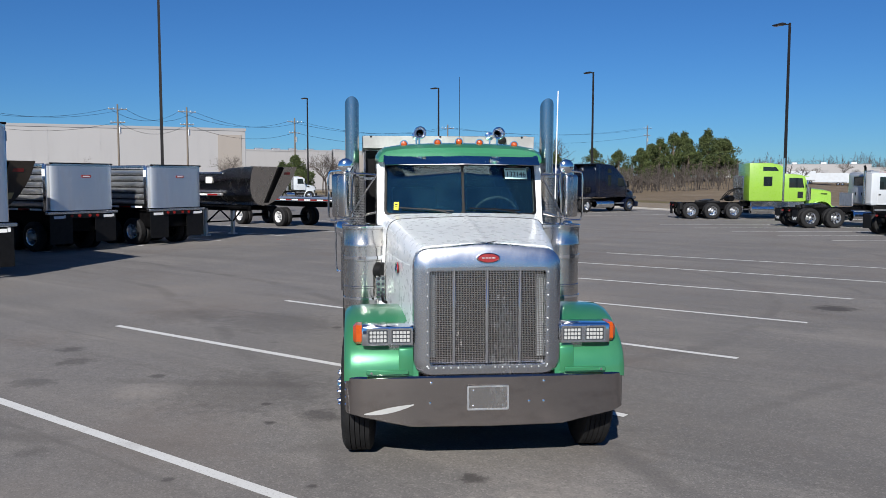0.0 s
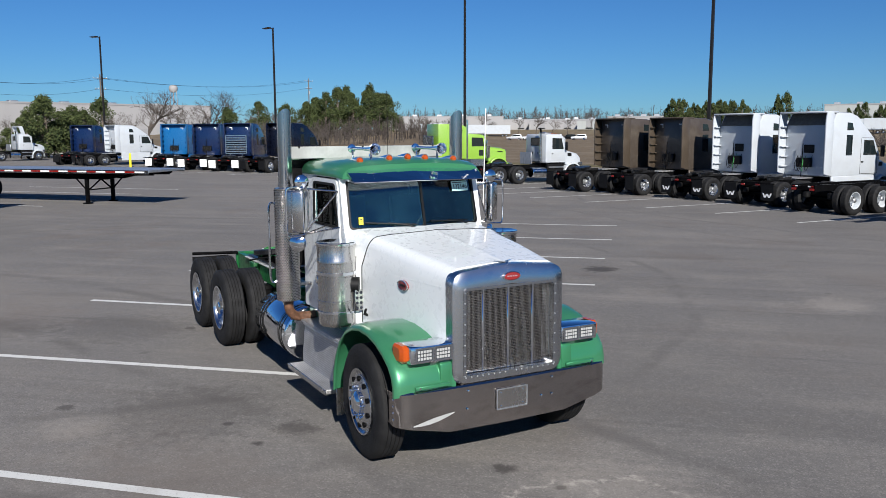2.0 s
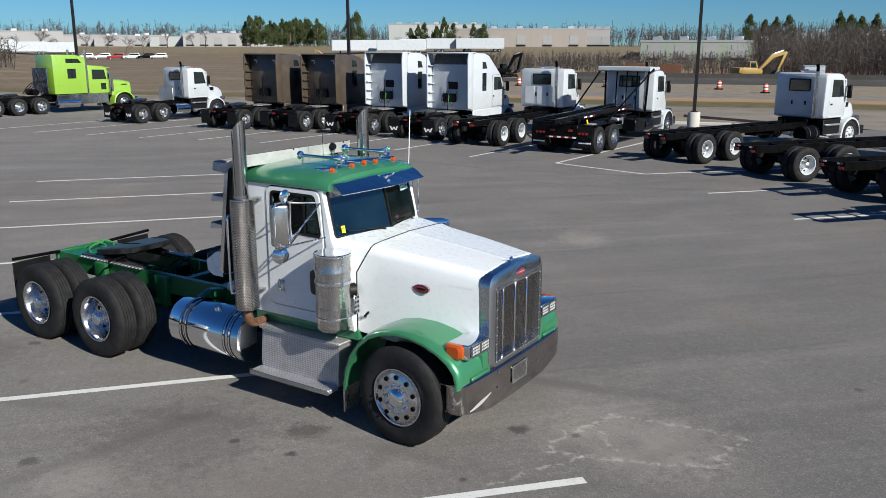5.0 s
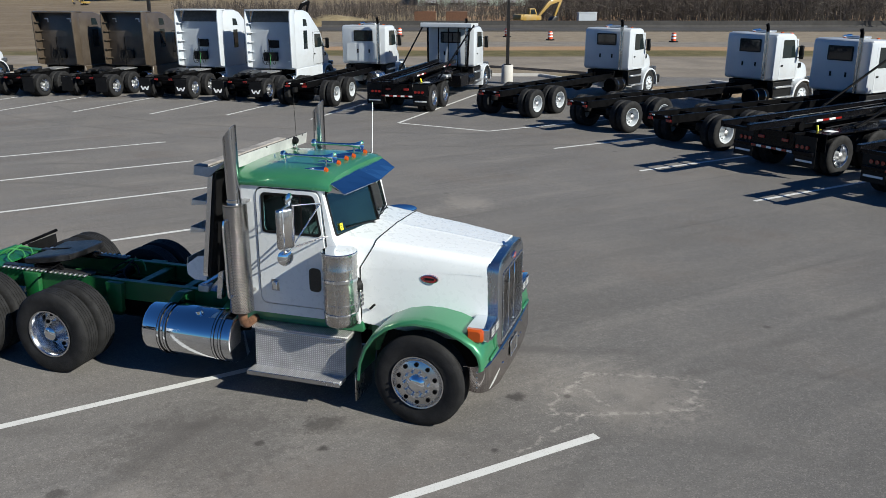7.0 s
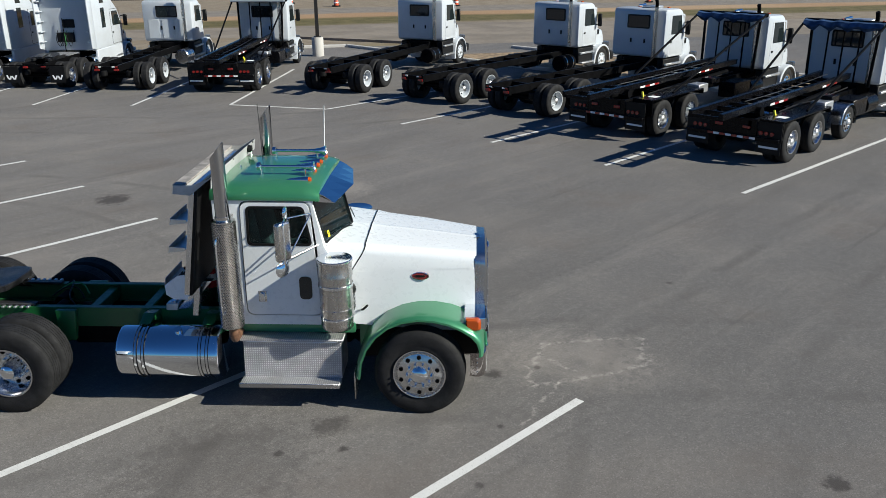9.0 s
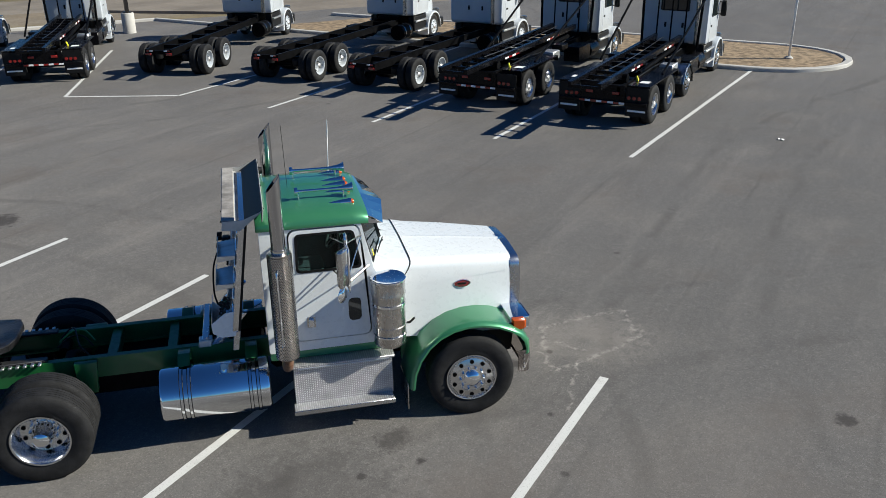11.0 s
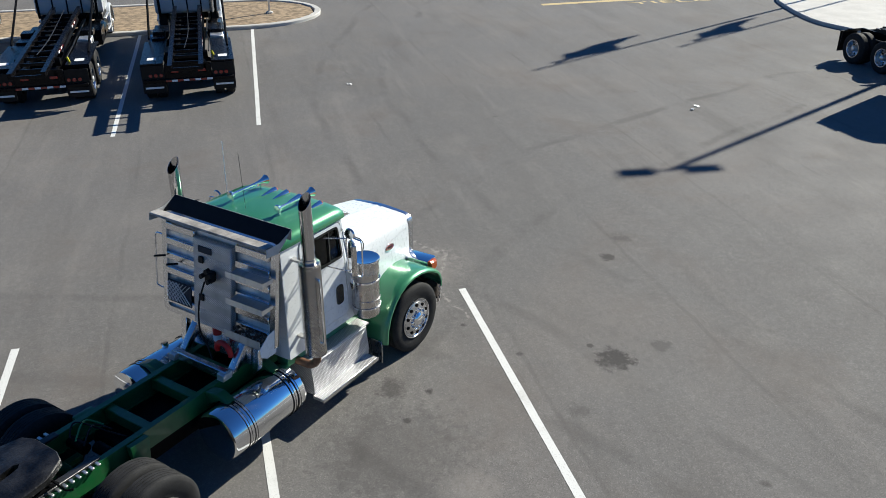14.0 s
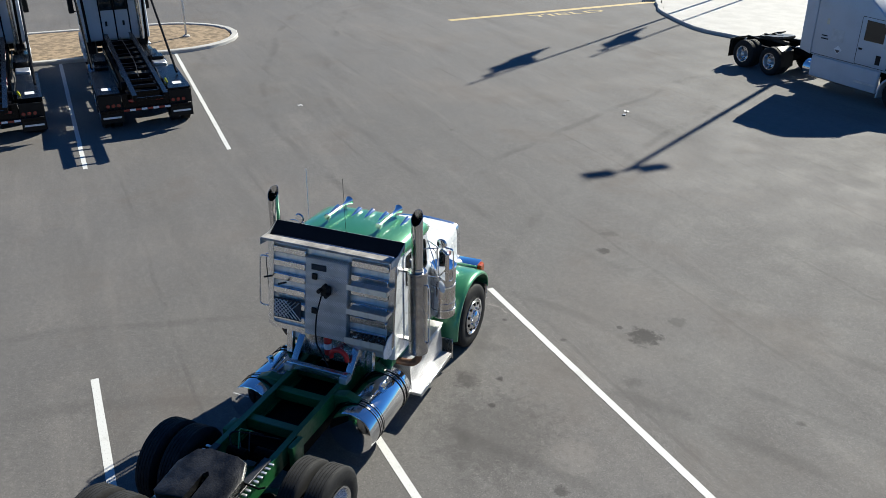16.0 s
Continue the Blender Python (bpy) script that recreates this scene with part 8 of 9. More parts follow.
def light_pole(x, y, heads=1, facing=0.0, concrete=True, z=0.0, height=13.2):
    t = thing("light_pole", pose(x, y, z, 0, 0, facing), "tall dark lot lamp on a square pole", "lamp post", "lot light poles")
    base = 0.95 if concrete else 0.05
    if concrete:
        part("concrete_base", lathe([(0.30, -0.3), (0.30, 0.92), (0.28, 0.95), (0.001, 0.95)], Matrix(), 24), M_CONCRETE, t, "round pale concrete footing")
    part("pole", loft([[(a * k, b * k, h) for a, b in ((-1, -1), (1, -1), (1, 1), (-1, 1))] for h, k in ((base, 0.085), (height, 0.06))]), M_STEELPOLE, t)
    part("base_plate", box(-0.17, 0.17, -0.17, 0.17, base, base + 0.05, 0.01), M_STEELPOLE, t)
    part("handhole_cover", box(-0.05, 0.05, -0.1, -0.085, base + 0.45, base + 0.65), M_STEELPOLE, t)
    for k in range(heads):
        s = 1 if k == 0 else -1
        part("arm", rod((0, 0, height - 0.1), (s * 0.5, 0, height - 0.02), 0.035, 8), M_STEELPOLE, t)
        h = part("lamp_head", prism([(s * 0.42, height - 0.07), (s * 1.25, height - 0.03), (s * 1.25, height + 0.03), (s * 0.42, height + 0.08)], -0.2, 0.2, 0.015), M_STEELPOLE, t, "flat dark lamp head")
        part("lamp_panel", box(min(s * 0.6, s * 1.2), max(s * 0.6, s * 1.2), -0.16, 0.16, height - 0.075, height - 0.06), M_HEADLAMP, h)
    return t


light_pole(-16.1, 60.4, 1, 160, False, land(-16.1, 60.4))
light_pole(-38.5, 75.6, 1, 160, False, land(-38.5, 75.6))
light_pole(-60.2, 79.0, 1, 170, False, 0)
light_pole(-81.5, 78.4, 1, 170, False, 0)
light_pole(-40.9, 28.5, 1, 150)
light_pole(0.5, 47.2, 1, 150, True, -0.1)
light_pole(15.8, 35.15, 1, 150)
light_pole(10.15, -20.3, 2, 84, True, 0.13)


def flagpole(x, y, z, lean):
    t = thing("flagpole", pose(x, y, z), "tall white flagpole with a limp flag", "flagpole", "flagpoles by the island")
    part("mast", rod((0, 0, 0), (0, 0, 15.0), 0.09, 14, 0.05), M_WHITE2, t)
    part("finial", lathe([(0.001, 0), (0.07, 0.03), (0.09, 0.09), (0.06, 0.15), (0.001, 0.17)], Matrix.Translation((0, 0, 15.0)), 14), M_YSTICKER, t)
    rows = []
    for i in range(13):
        u = i / 12
        rows.append([(0.06 + 1.0 * u * math.cos(lean) + 0.10 * math.sin(i * 1.1 + j * 0.5), 1.0 * u * math.sin(lean) + 0.16 * math.sin(i * 0.9 + j * 0.3), 14.4 - 0.26 * j - 1.7 * u * u) for j in range(9)])
    f = part("flag", loft(rows, False, False), M_NAVY, t, "dark cloth flag hanging limp")
    thicken(f, 0.01)
    return t


flagpole(21.0, -23.2, 0.13, radians(20))
flagpole(22.6, -29.2, -0.1, radians(20))

sp = thing("sign_post", pose(22.0, 6.0, 0.09), "slim grey sign post in the mulch bed", "sign post")
part("post", box(-0.06, 0.06, -0.04, 0.04, -0.1, 3.2, 0.01), M_ALUDULL, sp)
part("foot", lathe([(0.16, -0.1), (0.16, 0.05), (0.07, 0.09), (0.001, 0.09)], Matrix(), 14), M_CONCRETE, sp)
part("sign_board", box(-0.02, 0.02, -0.3, 0.3, 2.5, 3.2, 0.005), M_ALUDULL, sp)


def utility_pole(x, y, z, h=12.5):
    t = thing("utility_pole", pose(x, y, z, 0, 0, 60), "weathered wooden utility pole with crossarms", "utility pole", "utility poles")
    part("post", rod((0, 0, -0.5), (0, 0, h), 0.17, 10, 0.11), M_WOOD, t)
    for k, w in ((h - 0.7, 1.3), (h - 2.6, 1.0)):
        c = part("crossarm", box(-w, w, -0.06, 0.06, k - 0.06, k + 0.06), M_WOOD, t)
        for a in (-w + 0.1, -w * 0.4, w * 0.4, w - 0.1):
            part("insulator", lathe([(0.03, 0), (0.05, 0.06), (0.03, 0.14), (0.001, 0.16)], Matrix.Translation((a, 0, k + 0.06)), 8), M_WHITEMARK, c)
    part("transformer", rod((0.25, 0.1, h - 4.2), (0.25, 0.1, h - 3.3), 0.2, 12), M_ALUDULL, t)
    return t


poles = [bearing(az, d) for az, d in ((157.0, 128), (147.2, 130), (143.0, 132), (136.2, 150), (126.0, 165), (113, 230))]
for x, y in poles:
    utility_pole(x, y, land(x, y), 13.5)
for (xa, ya), (xb, yb) in zip(poles, poles[1:]):
    for dz, off in ((12.85, -1.1), (12.85, 1.1), (10.95, 0.0)):
        pts = []
        for i in range(13):
            k = i / 12
            pts.append((xa + (xb - xa) * k + off * 0.5, ya + (yb - ya) * k + off * 0.86, land(xa, ya) * (1 - k) + land(xb, yb) * k + dz - 1.6 * 4 * k * (1 - k)))
        tagged(part("power_line", tube(pts, 0.025, 4), M_BLACK, None), "thin dark overhead power line", "power line", "power lines")


def bark_material():
    t = Tree("grey_brown_bark")
    a = t.noise(6, 5, 0.6, stretch=(1, 1, 0.3))
    t.bump(a, 0.6, 0.03)
    return t.done(t.mix(t.remap(a, 0.3, 0.7), (0.10, 0.075, 0.055), (0.2, 0.165, 0.135)), 0.9)


def needle_material():
    t = Tree("pine_needles")
    geo = t.n.new("ShaderNodeNewGeometry")
    r = geo.outputs["Random Per Island"]
    c = t.mix(r, (0.028, 0.044, 0.017), (0.09, 0.11, 0.038))
    c = t.mix(t.remap(t.noise(0.5, 3), 0.55, 0.85), c, (0.085, 0.085, 0.035))
    return t.done(c, 0.8, 0.0, 0.0, 0.2)


def twig_material():
    t = Tree("bare_twigs")
    a = t.noise(0.25, 4)
    return t.done(t.mix(t.remap(a, 0.35, 0.65), (0.066, 0.055, 0.049), (0.125, 0.108, 0.096)), 0.9, 0.0, 0.0, 0.2)


M_BARK, M_NEEDLE, M_TWIG = bark_material(), needle_material(), twig_material()


def from_lists(name, verts, faces, material, parent, label=""):
    me = bpy.data.meshes.new(name)
    me.from_pydata(verts, [], faces)
    me.materials.append(material)
    ob = new(name, me)
    ob.parent = parent
    if label:
        ob["label"] = label
    return ob


def pine(seed, h, spread, label):
    """Broad loblolly-like pine: tapered trunk, limbs, and a crown of many needle tufts with gaps."""
    rnd = random.Random(seed)
    t = thing("pine_tree", Matrix(), label, "tree", "pine trees beyond the lot")
    trunk = bmesh.new()
    lean = rnd.uniform(-0.3, 0.3)
    tube([(0, 0, -0.3), (lean * 0.3, 0, h * 0.35), (lean, 0.1, h * 0.7), (lean, 0.1, h * 0.95)], 0.16, 8, trunk)
    clumps = []
    for i in range(52):
        k = rnd.uniform(0.14, 1.0)
        a = rnd.uniform(0, 2 * math.pi)
        r = spread * (math.sin(math.pi * min(1, (k * 0.92 + 0.12))) ** 0.7) * rnd.uniform(0.45, 1.08)
        c = Vector((lean * k + r * math.cos(a), r * math.sin(a), h * k))
        clumps.append((c, rnd.uniform(0.55, 1.05) * spread * 0.34))
        rod((lean * k * 0.9, 0.05, h * max(0.1, k - 0.12)), c, 0.05, 5, 0.02, trunk)
    part("trunk", trunk, M_BARK, t)
    verts, faces = [], []
    for c, r in clumps:
        for j in range(150):
            d = Vector((rnd.gauss(0, 1), rnd.gauss(0, 1), rnd.gauss(0, 0.75))).normalized() * r * rnd.uniform(0.35, 1.0) ** 0.6
            p = c + d
            s = rnd.uniform(0.11, 0.23)
            u = Vector((rnd.gauss(0, 1), rnd.gauss(0, 1), rnd.gauss(0, 1))).normalized() * s
            v = Vector((rnd.gauss(0, 1), rnd.gauss(0, 1), rnd.gauss(0, 1))).normalized() * s
            n = len(verts)
            verts += [p - u, p + v * 0.6, p + u, p - v * 0.6]
            faces.append((n, n + 1, n + 2, n + 3))
    from_lists("crown", verts, faces, M_NEEDLE, t, "dull green needle crown with gaps")
    return t


def bare_tree(seed, h, label="leafless grey-brown tree beyond the lot"):
    """Leafless tree grown branch by branch."""
    rnd = random.Random(seed)
    t = thing("bare_tree", Matrix(), label, "tree", "leafless trees beyond the lot")
    verts, faces = [], []

    def limb(p, d, length, r, depth):
        n = 3
        q = p
        for i in range(n):
            e = q + d * length / n
            side = d.orthogonal().normalized()
            up_v = d.cross(side)
            base = len(verts)
            r1, r2 = r * (1 - 0.25 * i / n), r * (1 - 0.25 * (i + 1) / n)
            for c, k in ((q, r1), (e, r2)):
                for a in range(3):
                    verts.append(c + side * math.cos(a * 2.094) * k + up_v * math.sin(a * 2.094) * k)
            for a in range(3):
                b = (a + 1) % 3
                faces.append((base + a, base + b, base + 3 + b, base + 3 + a))
            q = e
            d = (d + Vector((rnd.gauss(0, 0.1), rnd.gauss(0, 0.1), rnd.gauss(0.03, 0.06)))).normalized()
        if depth:
            for i in range(rnd.choice((3, 3, 4))):
                s = Vector((rnd.gauss(0, 1), rnd.gauss(0, 1), rnd.gauss(0.2, 0.5))).normalized()
                limb(p.lerp(q, rnd.uniform(0.5, 1.0)), (d * 0.75 + s * 0.75).normalized(), length * rnd.uniform(0.55, 0.8), r * 0.55, depth - 1)

    limb(Vector((0, 0, -0.2)), Vector((0, 0, 1)), h * 0.34, h * 0.017, 5)
    from_lists("crown", verts, faces, M_TWIG, t)
    return t


PINES = [pine(3, 8.2, 3.3, "dull green pine tree beyond the lot"), pine(8, 7.0, 3.1, "dull green pine tree beyond the lot"), pine(21, 8.8, 2.7, "dull green pine tree beyond the lot")]
BARES = [bare_tree(5, 9.0), bare_tree(12, 7.5), bare_tree(31, 10.5)]
rnd = random.Random(77)


def plant(stock, k, x, y, scale=1.0, dz=0.0, slim=1.0):
    ob = stock[k % len(stock)]
    m = Matrix.Translation((x, y, land(x, y) + dz)) @ Matrix.Rotation(rnd.uniform(0, 6.28), 4, "Z") @ Matrix.Diagonal((scale, scale, scale * rnd.uniform(0.92, 1.08), 1))
    made = copy_thing(ob, m)
    made.scale = (scale * slim, scale * slim, scale * rnd.uniform(0.94, 1.06))
    return made


spots = [(az, d, s) for az, d, s in ((114.6, 92, 0.92), (113.2, 97, 1.05), (112.0, 92, 1.1), (111.2, 99, 1.18), (110.1, 93, 1.12), (109.0, 97, 1.15), (107.9, 95, 1.08), (112.6, 104, 1.2), (110.5, 106, 1.25), (116.4, 104, 0.95), (108.3, 103, 1.15),
                                     (130.5, 116, 0.8), (129.3, 112, 1.18), (128.3, 114, 1.05), (127.2, 113, 0.85), (131.4, 122, 0.6), (136.0, 124, 1.05), (136.9, 130, 0.8), (118.5, 112, 0.9), (120.0, 118, 0.8))]
for k, (az, d, s) in enumerate(spots):
    far_off = 1.85 if k < 11 else 1.0
    plant(PINES, k, *bearing(az, d * far_off), s * 0.76 * (1.2 if k < 11 else 1.0), 0.0, 1.0)
for k, (az, d, s) in enumerate(((149.0, 120, 0.9), (143.3, 122, 0.8), (140.7, 122, 0.85), (137.0, 125, 0.8), (124.6, 125, 1.05), (123.4, 122, 1.15), (122.2, 128, 1.2), (121.0, 124, 1.3), (119.6, 125, 1.15), (118.3, 128, 1.0), (117.0, 122, 1.0), (153.5, 120, 0.7), (132.8, 118, 0.8), (105.5, 150, 0.8), (134.0, 128, 0.9))):
    plant(BARES, k, *bearing(az, d), s)
# pine groups far behind the field
for az0, az1, d, n, s in ((84.3, 89.2, 330, 20, 1.12), (81.9, 82.6, 330, 2, 1.35), (73.6, 78.6, 300, 9, 0.95), (54.6, 56.6, 300, 4, 1.15), (49.5, 51.6, 260, 4, 1.15)):
    for i in range(n):
        plant(PINES, i * 5 + int(d), *bearing(az0 + (az1 - az0) * (i + rnd.uniform(-0.3, 0.3)) / max(1, n - 1), d + rnd.uniform(-12, 12)), s * rnd.uniform(0.85, 1.15), 0.0, 0.68)
for i in range(11):
    plant(BARES, i, *bearing(91.5 + i * 1.25 + rnd.uniform(-0.4, 0.4), 300 + rnd.uniform(-25, 25)), rnd.uniform(0.9, 1.35))
for ob in PINES + BARES:
    k = (PINES + BARES).index(ob)
    x, y = bearing(126.0 + k * 1.7, 150 + 4 * k)
    ob.matrix_basis = Matrix.Translation((x, y, land(x, y)))


def scrub(name, az0, az1, d0, d1, count, h0, h1, label, thick=1.0):
    """Leafless thicket: many thin stems with twigs, one uncounted mass."""
    rnd = random.Random(len(name) * 7 + int(az0))
    verts, faces = [], []

    def stem(p, q, r):
        d, s, u = frame_at(p, q)
        b = len(verts)
        for c, k in ((p, r), (q, r * 0.4)):
            for a in range(3):
                verts.append(c + s * math.cos(a * 2.094) * k + u * math.sin(a * 2.094) * k)
        for a in range(3):
            c2 = (a + 1) % 3
            faces.append((b + a, b + c2, b + 3 + c2, b + 3 + a))

    for i in range(count):
        x, y = bearing(rnd.uniform(az0, az1), rnd.uniform(d0, d1))
        h = rnd.uniform(h0, h1)
        p = Vector((x, y, land(x, y) - 0.2))
        q = p + Vector((rnd.gauss(0, 0.12) * h, rnd.gauss(0, 0.12) * h, h))
        stem(p, q, (0.05 + h * 0.008) * thick)
        for j in range(9):
            k = rnd.uniform(0.25, 0.95)
            a = p.lerp(q, k)
            w = h * (1.05 - k) * 0.55
            e = a + Vector((rnd.gauss(0, 0.6) * w, rnd.gauss(0, 0.6) * w, abs(rnd.gauss(0.6, 0.3)) * w))
            stem(a, e, (0.03 + h * 0.003) * thick)
            stem(a.lerp(e, 0.5), a.lerp(e, 0.5) + Vector((rnd.gauss(0, 0.4) * w, rnd.gauss(0, 0.4) * w, abs(rnd.gauss(0.4, 0.3)) * w)), (0.02 + h * 0.002) * thick)
    ob = from_lists(name, verts, faces, M_TWIG, None)
    return tagged(ob, label, "thicket", kind="stuff")


scrub("scrub_thicket", 34, 57, 109, 150, 2300, 2.5, 7.5, "leafless brown thicket beyond the road", 0.5)
scrub("roadside_scrub", 56, 80, 110, 165, 1500, 1.0, 3.4, "low leafless brown scrub beyond the road", 0.5)
scrub("field_brush", 104, 121, 140, 172, 420, 1.8, 4.6, "low leafless brown brush below the pines")
scrub("far_woods", 38, 117, 420, 640, 2200, 7.0, 13.0, "distant leafless brown woods along the horizon")


# ---- buildings ----
def cladding(name, color, scale=1.6):
    t = Tree(name)
    a, b = t.noise(0.05, 4), t.noise(0.7, 5, 0.6, stretch=(1, 1, 0.15))
    c = t.mix(t.remap(a, 0.3, 0.7), tuple(v * 0.93 for v in color), color)
    c = t.mix(t.math("MULTIPLY", t.remap(b, 0.5, 0.8), 0.25), c, tuple(v * 0.7 for v in color))
    return t.done(c, 0.75, 0.0, 0.0, 0.3)


M_WALLWHITE = cladding("pale_precast_wall", (0.335, 0.33, 0.335))
M_WALLTAN = cladding("tan_precast_wall", (0.30, 0.27, 0.245))
M_WALLGREY = cladding("grey_sheet_wall", (0.38, 0.40, 0.40))
M_WALLGREEN = cladding("faded_green_wall", (0.27, 0.31, 0.27))
M_ROOFGREY = cladding("grey_roof_sheet", (0.30, 0.30, 0.31))


def warehouse(x, y, heading, length, depth, h, wall, label, panels=12, doors=6, group="", roof=None, z=None, stripes=()):
    """Flat-roofed hall; front along local x from the origin, depth along +y."""
    t = thing("warehouse", pose(x, y, land(x, y) if z is None else z, 0, 0, heading), label, "building", group)
    w = part("wall", box(0, length, 0, depth, -2, h, 0.05), wall, t)
    part("roof", box(0.3, length - 0.3, 0.3, depth - 0.3, h, h + 0.12), roof or M_ROOFGREY, t)
    part("coping", sheet_with_hole([(-0.1, -0.1), (length + 0.1, -0.1), (length + 0.1, depth + 0.1), (-0.1, depth + 0.1)], [(0.25, 0.25), (length - 0.25, 0.25), (length - 0.25, depth - 0.25), (0.25, depth - 0.25)], lambda u, v, q: (u, v, h - 0.1 + q), 0.45), roof or M_ROOFGREY, t)
    for i in range(1, panels):
        part("wall_joint", box(length * i / panels - 0.04, length * i / panels + 0.04, -0.02, 0.02, -1, h - 0.1), wall, w, "", False)
    for i in range(doors):
        a = length * (i + 0.5) / doors
        d = part("dock_door", box(a - 1.5, a + 1.5, -0.08, 0.05, 0.9, 3.9), M_ROOFGREY, t)
        part("dock_bumper", box(a - 1.6, a + 1.6, -0.3, 0.0, 0.4, 0.8), M_BLACKPLASTIC, d)
    for a, b, mat in stripes:
        part("wall_panel", box(a, b, -0.12, 0.02, 1.0, h - 0.8), mat, w)
    for i in range(5):
        a = length * (i + 0.4) / 5
        part("roof_unit", box(a, a + 2.2, depth * 0.3, depth * 0.3 + 2, h + 0.1, h + 1.3, 0.05), M_ALUDULL, t)
    return t


warehouse(-173.5, 3.0, 59, 110, 60, 11.1, M_WALLWHITE, "long pale precast warehouse with a tan panel", 14, 8, stripes=((105.3, 109.3, M_WALLTAN),), z=0)
warehouse(-163.8, 166.7, 62, 70.0, 60, 10.4, M_WALLWHITE, "distant long pale warehouse with a tan panel", 12, 5, stripes=((5.3, 8.5, M_WALLTAN),), z=0)
warehouse(-175.6, 144.6, 62, 24.5, 50, 10.3, M_WALLWHITE, "distant pale warehouse wing beside the long hall", 4, 0, z=0)
FARB = "distant commercial buildings"
for az, d, ln, h, wall, hd in ((98.2, 400, 60, 4.2, M_WALLWHITE, 185), (95.0, 380, 55, 4.0, M_WALLGREY, 180), (93.0, 370, 28, 5.2, M_WALLWHITE, 178), (103.5, 420, 70, 4.8, M_WALLWHITE, 190), (79.8, 360, 40, 9, M_WALLGREY, 168), (75.5, 300, 46, 6, M_WALLTAN, 165), (68.0, 330, 16, 6.5, M_WALLWHITE, 158),
                               (63.6, 210, 32, 4.6, M_WALLGREEN, 150), (55.0, 330, 50, 5, M_WALLGREY, 145), (48.0, 360, 50, 6, M_WALLGREY, 138), (44.0, 320, 40, 6, M_WALLGREY, 135), (108.5, 400, 60, 6, M_WALLWHITE, 195)):
    x, y = bearing(az, d)
    warehouse(x, y, hd + 180, ln, 30, h, wall, "distant low commercial building with a flat roof", 8, 5, FARB)
x, y = bearing(121.5, 900)
wt = thing("water_tower", pose(x, y, 2), "distant pale water tower on legs", "water tower")
part("tank", lathe([(0.5, 40), (3.4, 41), (4.3, 43), (4.3, 45.5), (3.4, 47), (0.2, 48)], Matrix(), 24), M_WALLWHITE, wt)
for k in range(6):
    a = k * math.pi / 3
    part("leg", rod((5.5 * math.cos(a), 5.5 * math.sin(a), -2), (3.4 * math.cos(a), 3.4 * math.sin(a), 42), 0.3, 6), M_WALLWHITE, wt)
part("riser", rod((0, 0, -2), (0, 0, 40.5), 0.6, 8), M_WALLWHITE, wt)


# ---- roadworks ----
def barrel(x, y):
    t = thing("traffic_barrel", pose(x, y, land(x, y) + 0.1), "orange and white striped traffic barrel", "traffic barrel", "traffic barrels along the roadworks")
    part("drum", lathe([(0.24, 0), (0.23, 0.08), (0.21, 0.38), (0.2, 0.68), (0.16, 0.76), (0.001, 0.76)], Matrix(), 16), M_ORANGE, t)
    for z in (0.22, 0.5):
        part("band", lathe([(0.225 - z * 0.04, z), (0.24 - z * 0.04, z), (0.235 - z * 0.04, z + 0.13), (0.22 - z * 0.04, z + 0.13)], Matrix(), 16), M_WHITEMARK, t)
    part("rubber_base", lathe([(0.001, -0.1), (0.42, -0.1), (0.42, 0.02), (0.001, 0.02)], Matrix(), 16), M_BLACKPLASTIC, t)
    return t


b0 = barrel(40.4, 71.9)
for x, y in ((41.2, 65.6), (49.4, 57.5), (31.5, 78.6), (24.0, 84.0), (58.5, 51.8), (66.0, 46.5), (14.0, 90.5), (3.0, 97.0)):
    copy_thing(b0, pose(x, y, land(x, y) + 0.1))
# low dark barrier along the far side of the road
rows = []
for i in range(17):
    x, y = far(99.6, -70 + i * 6.0)
    z = land(x, y)
    rows.append([(x + NX * a, y + NY * a, z + b) for a, b in ((-0.3, -0.2), (-0.3, 0.1), (-0.12, 0.35), (-0.09, 0.85), (0.09, 0.85), (0.12, 0.35), (0.3, 0.1), (0.3, -0.2))])
tagged(part("road_barrier", loft(rows), M_HIGHWAY, None, "", False), "low dark barrier along the road under construction", "barrier", kind="structure")


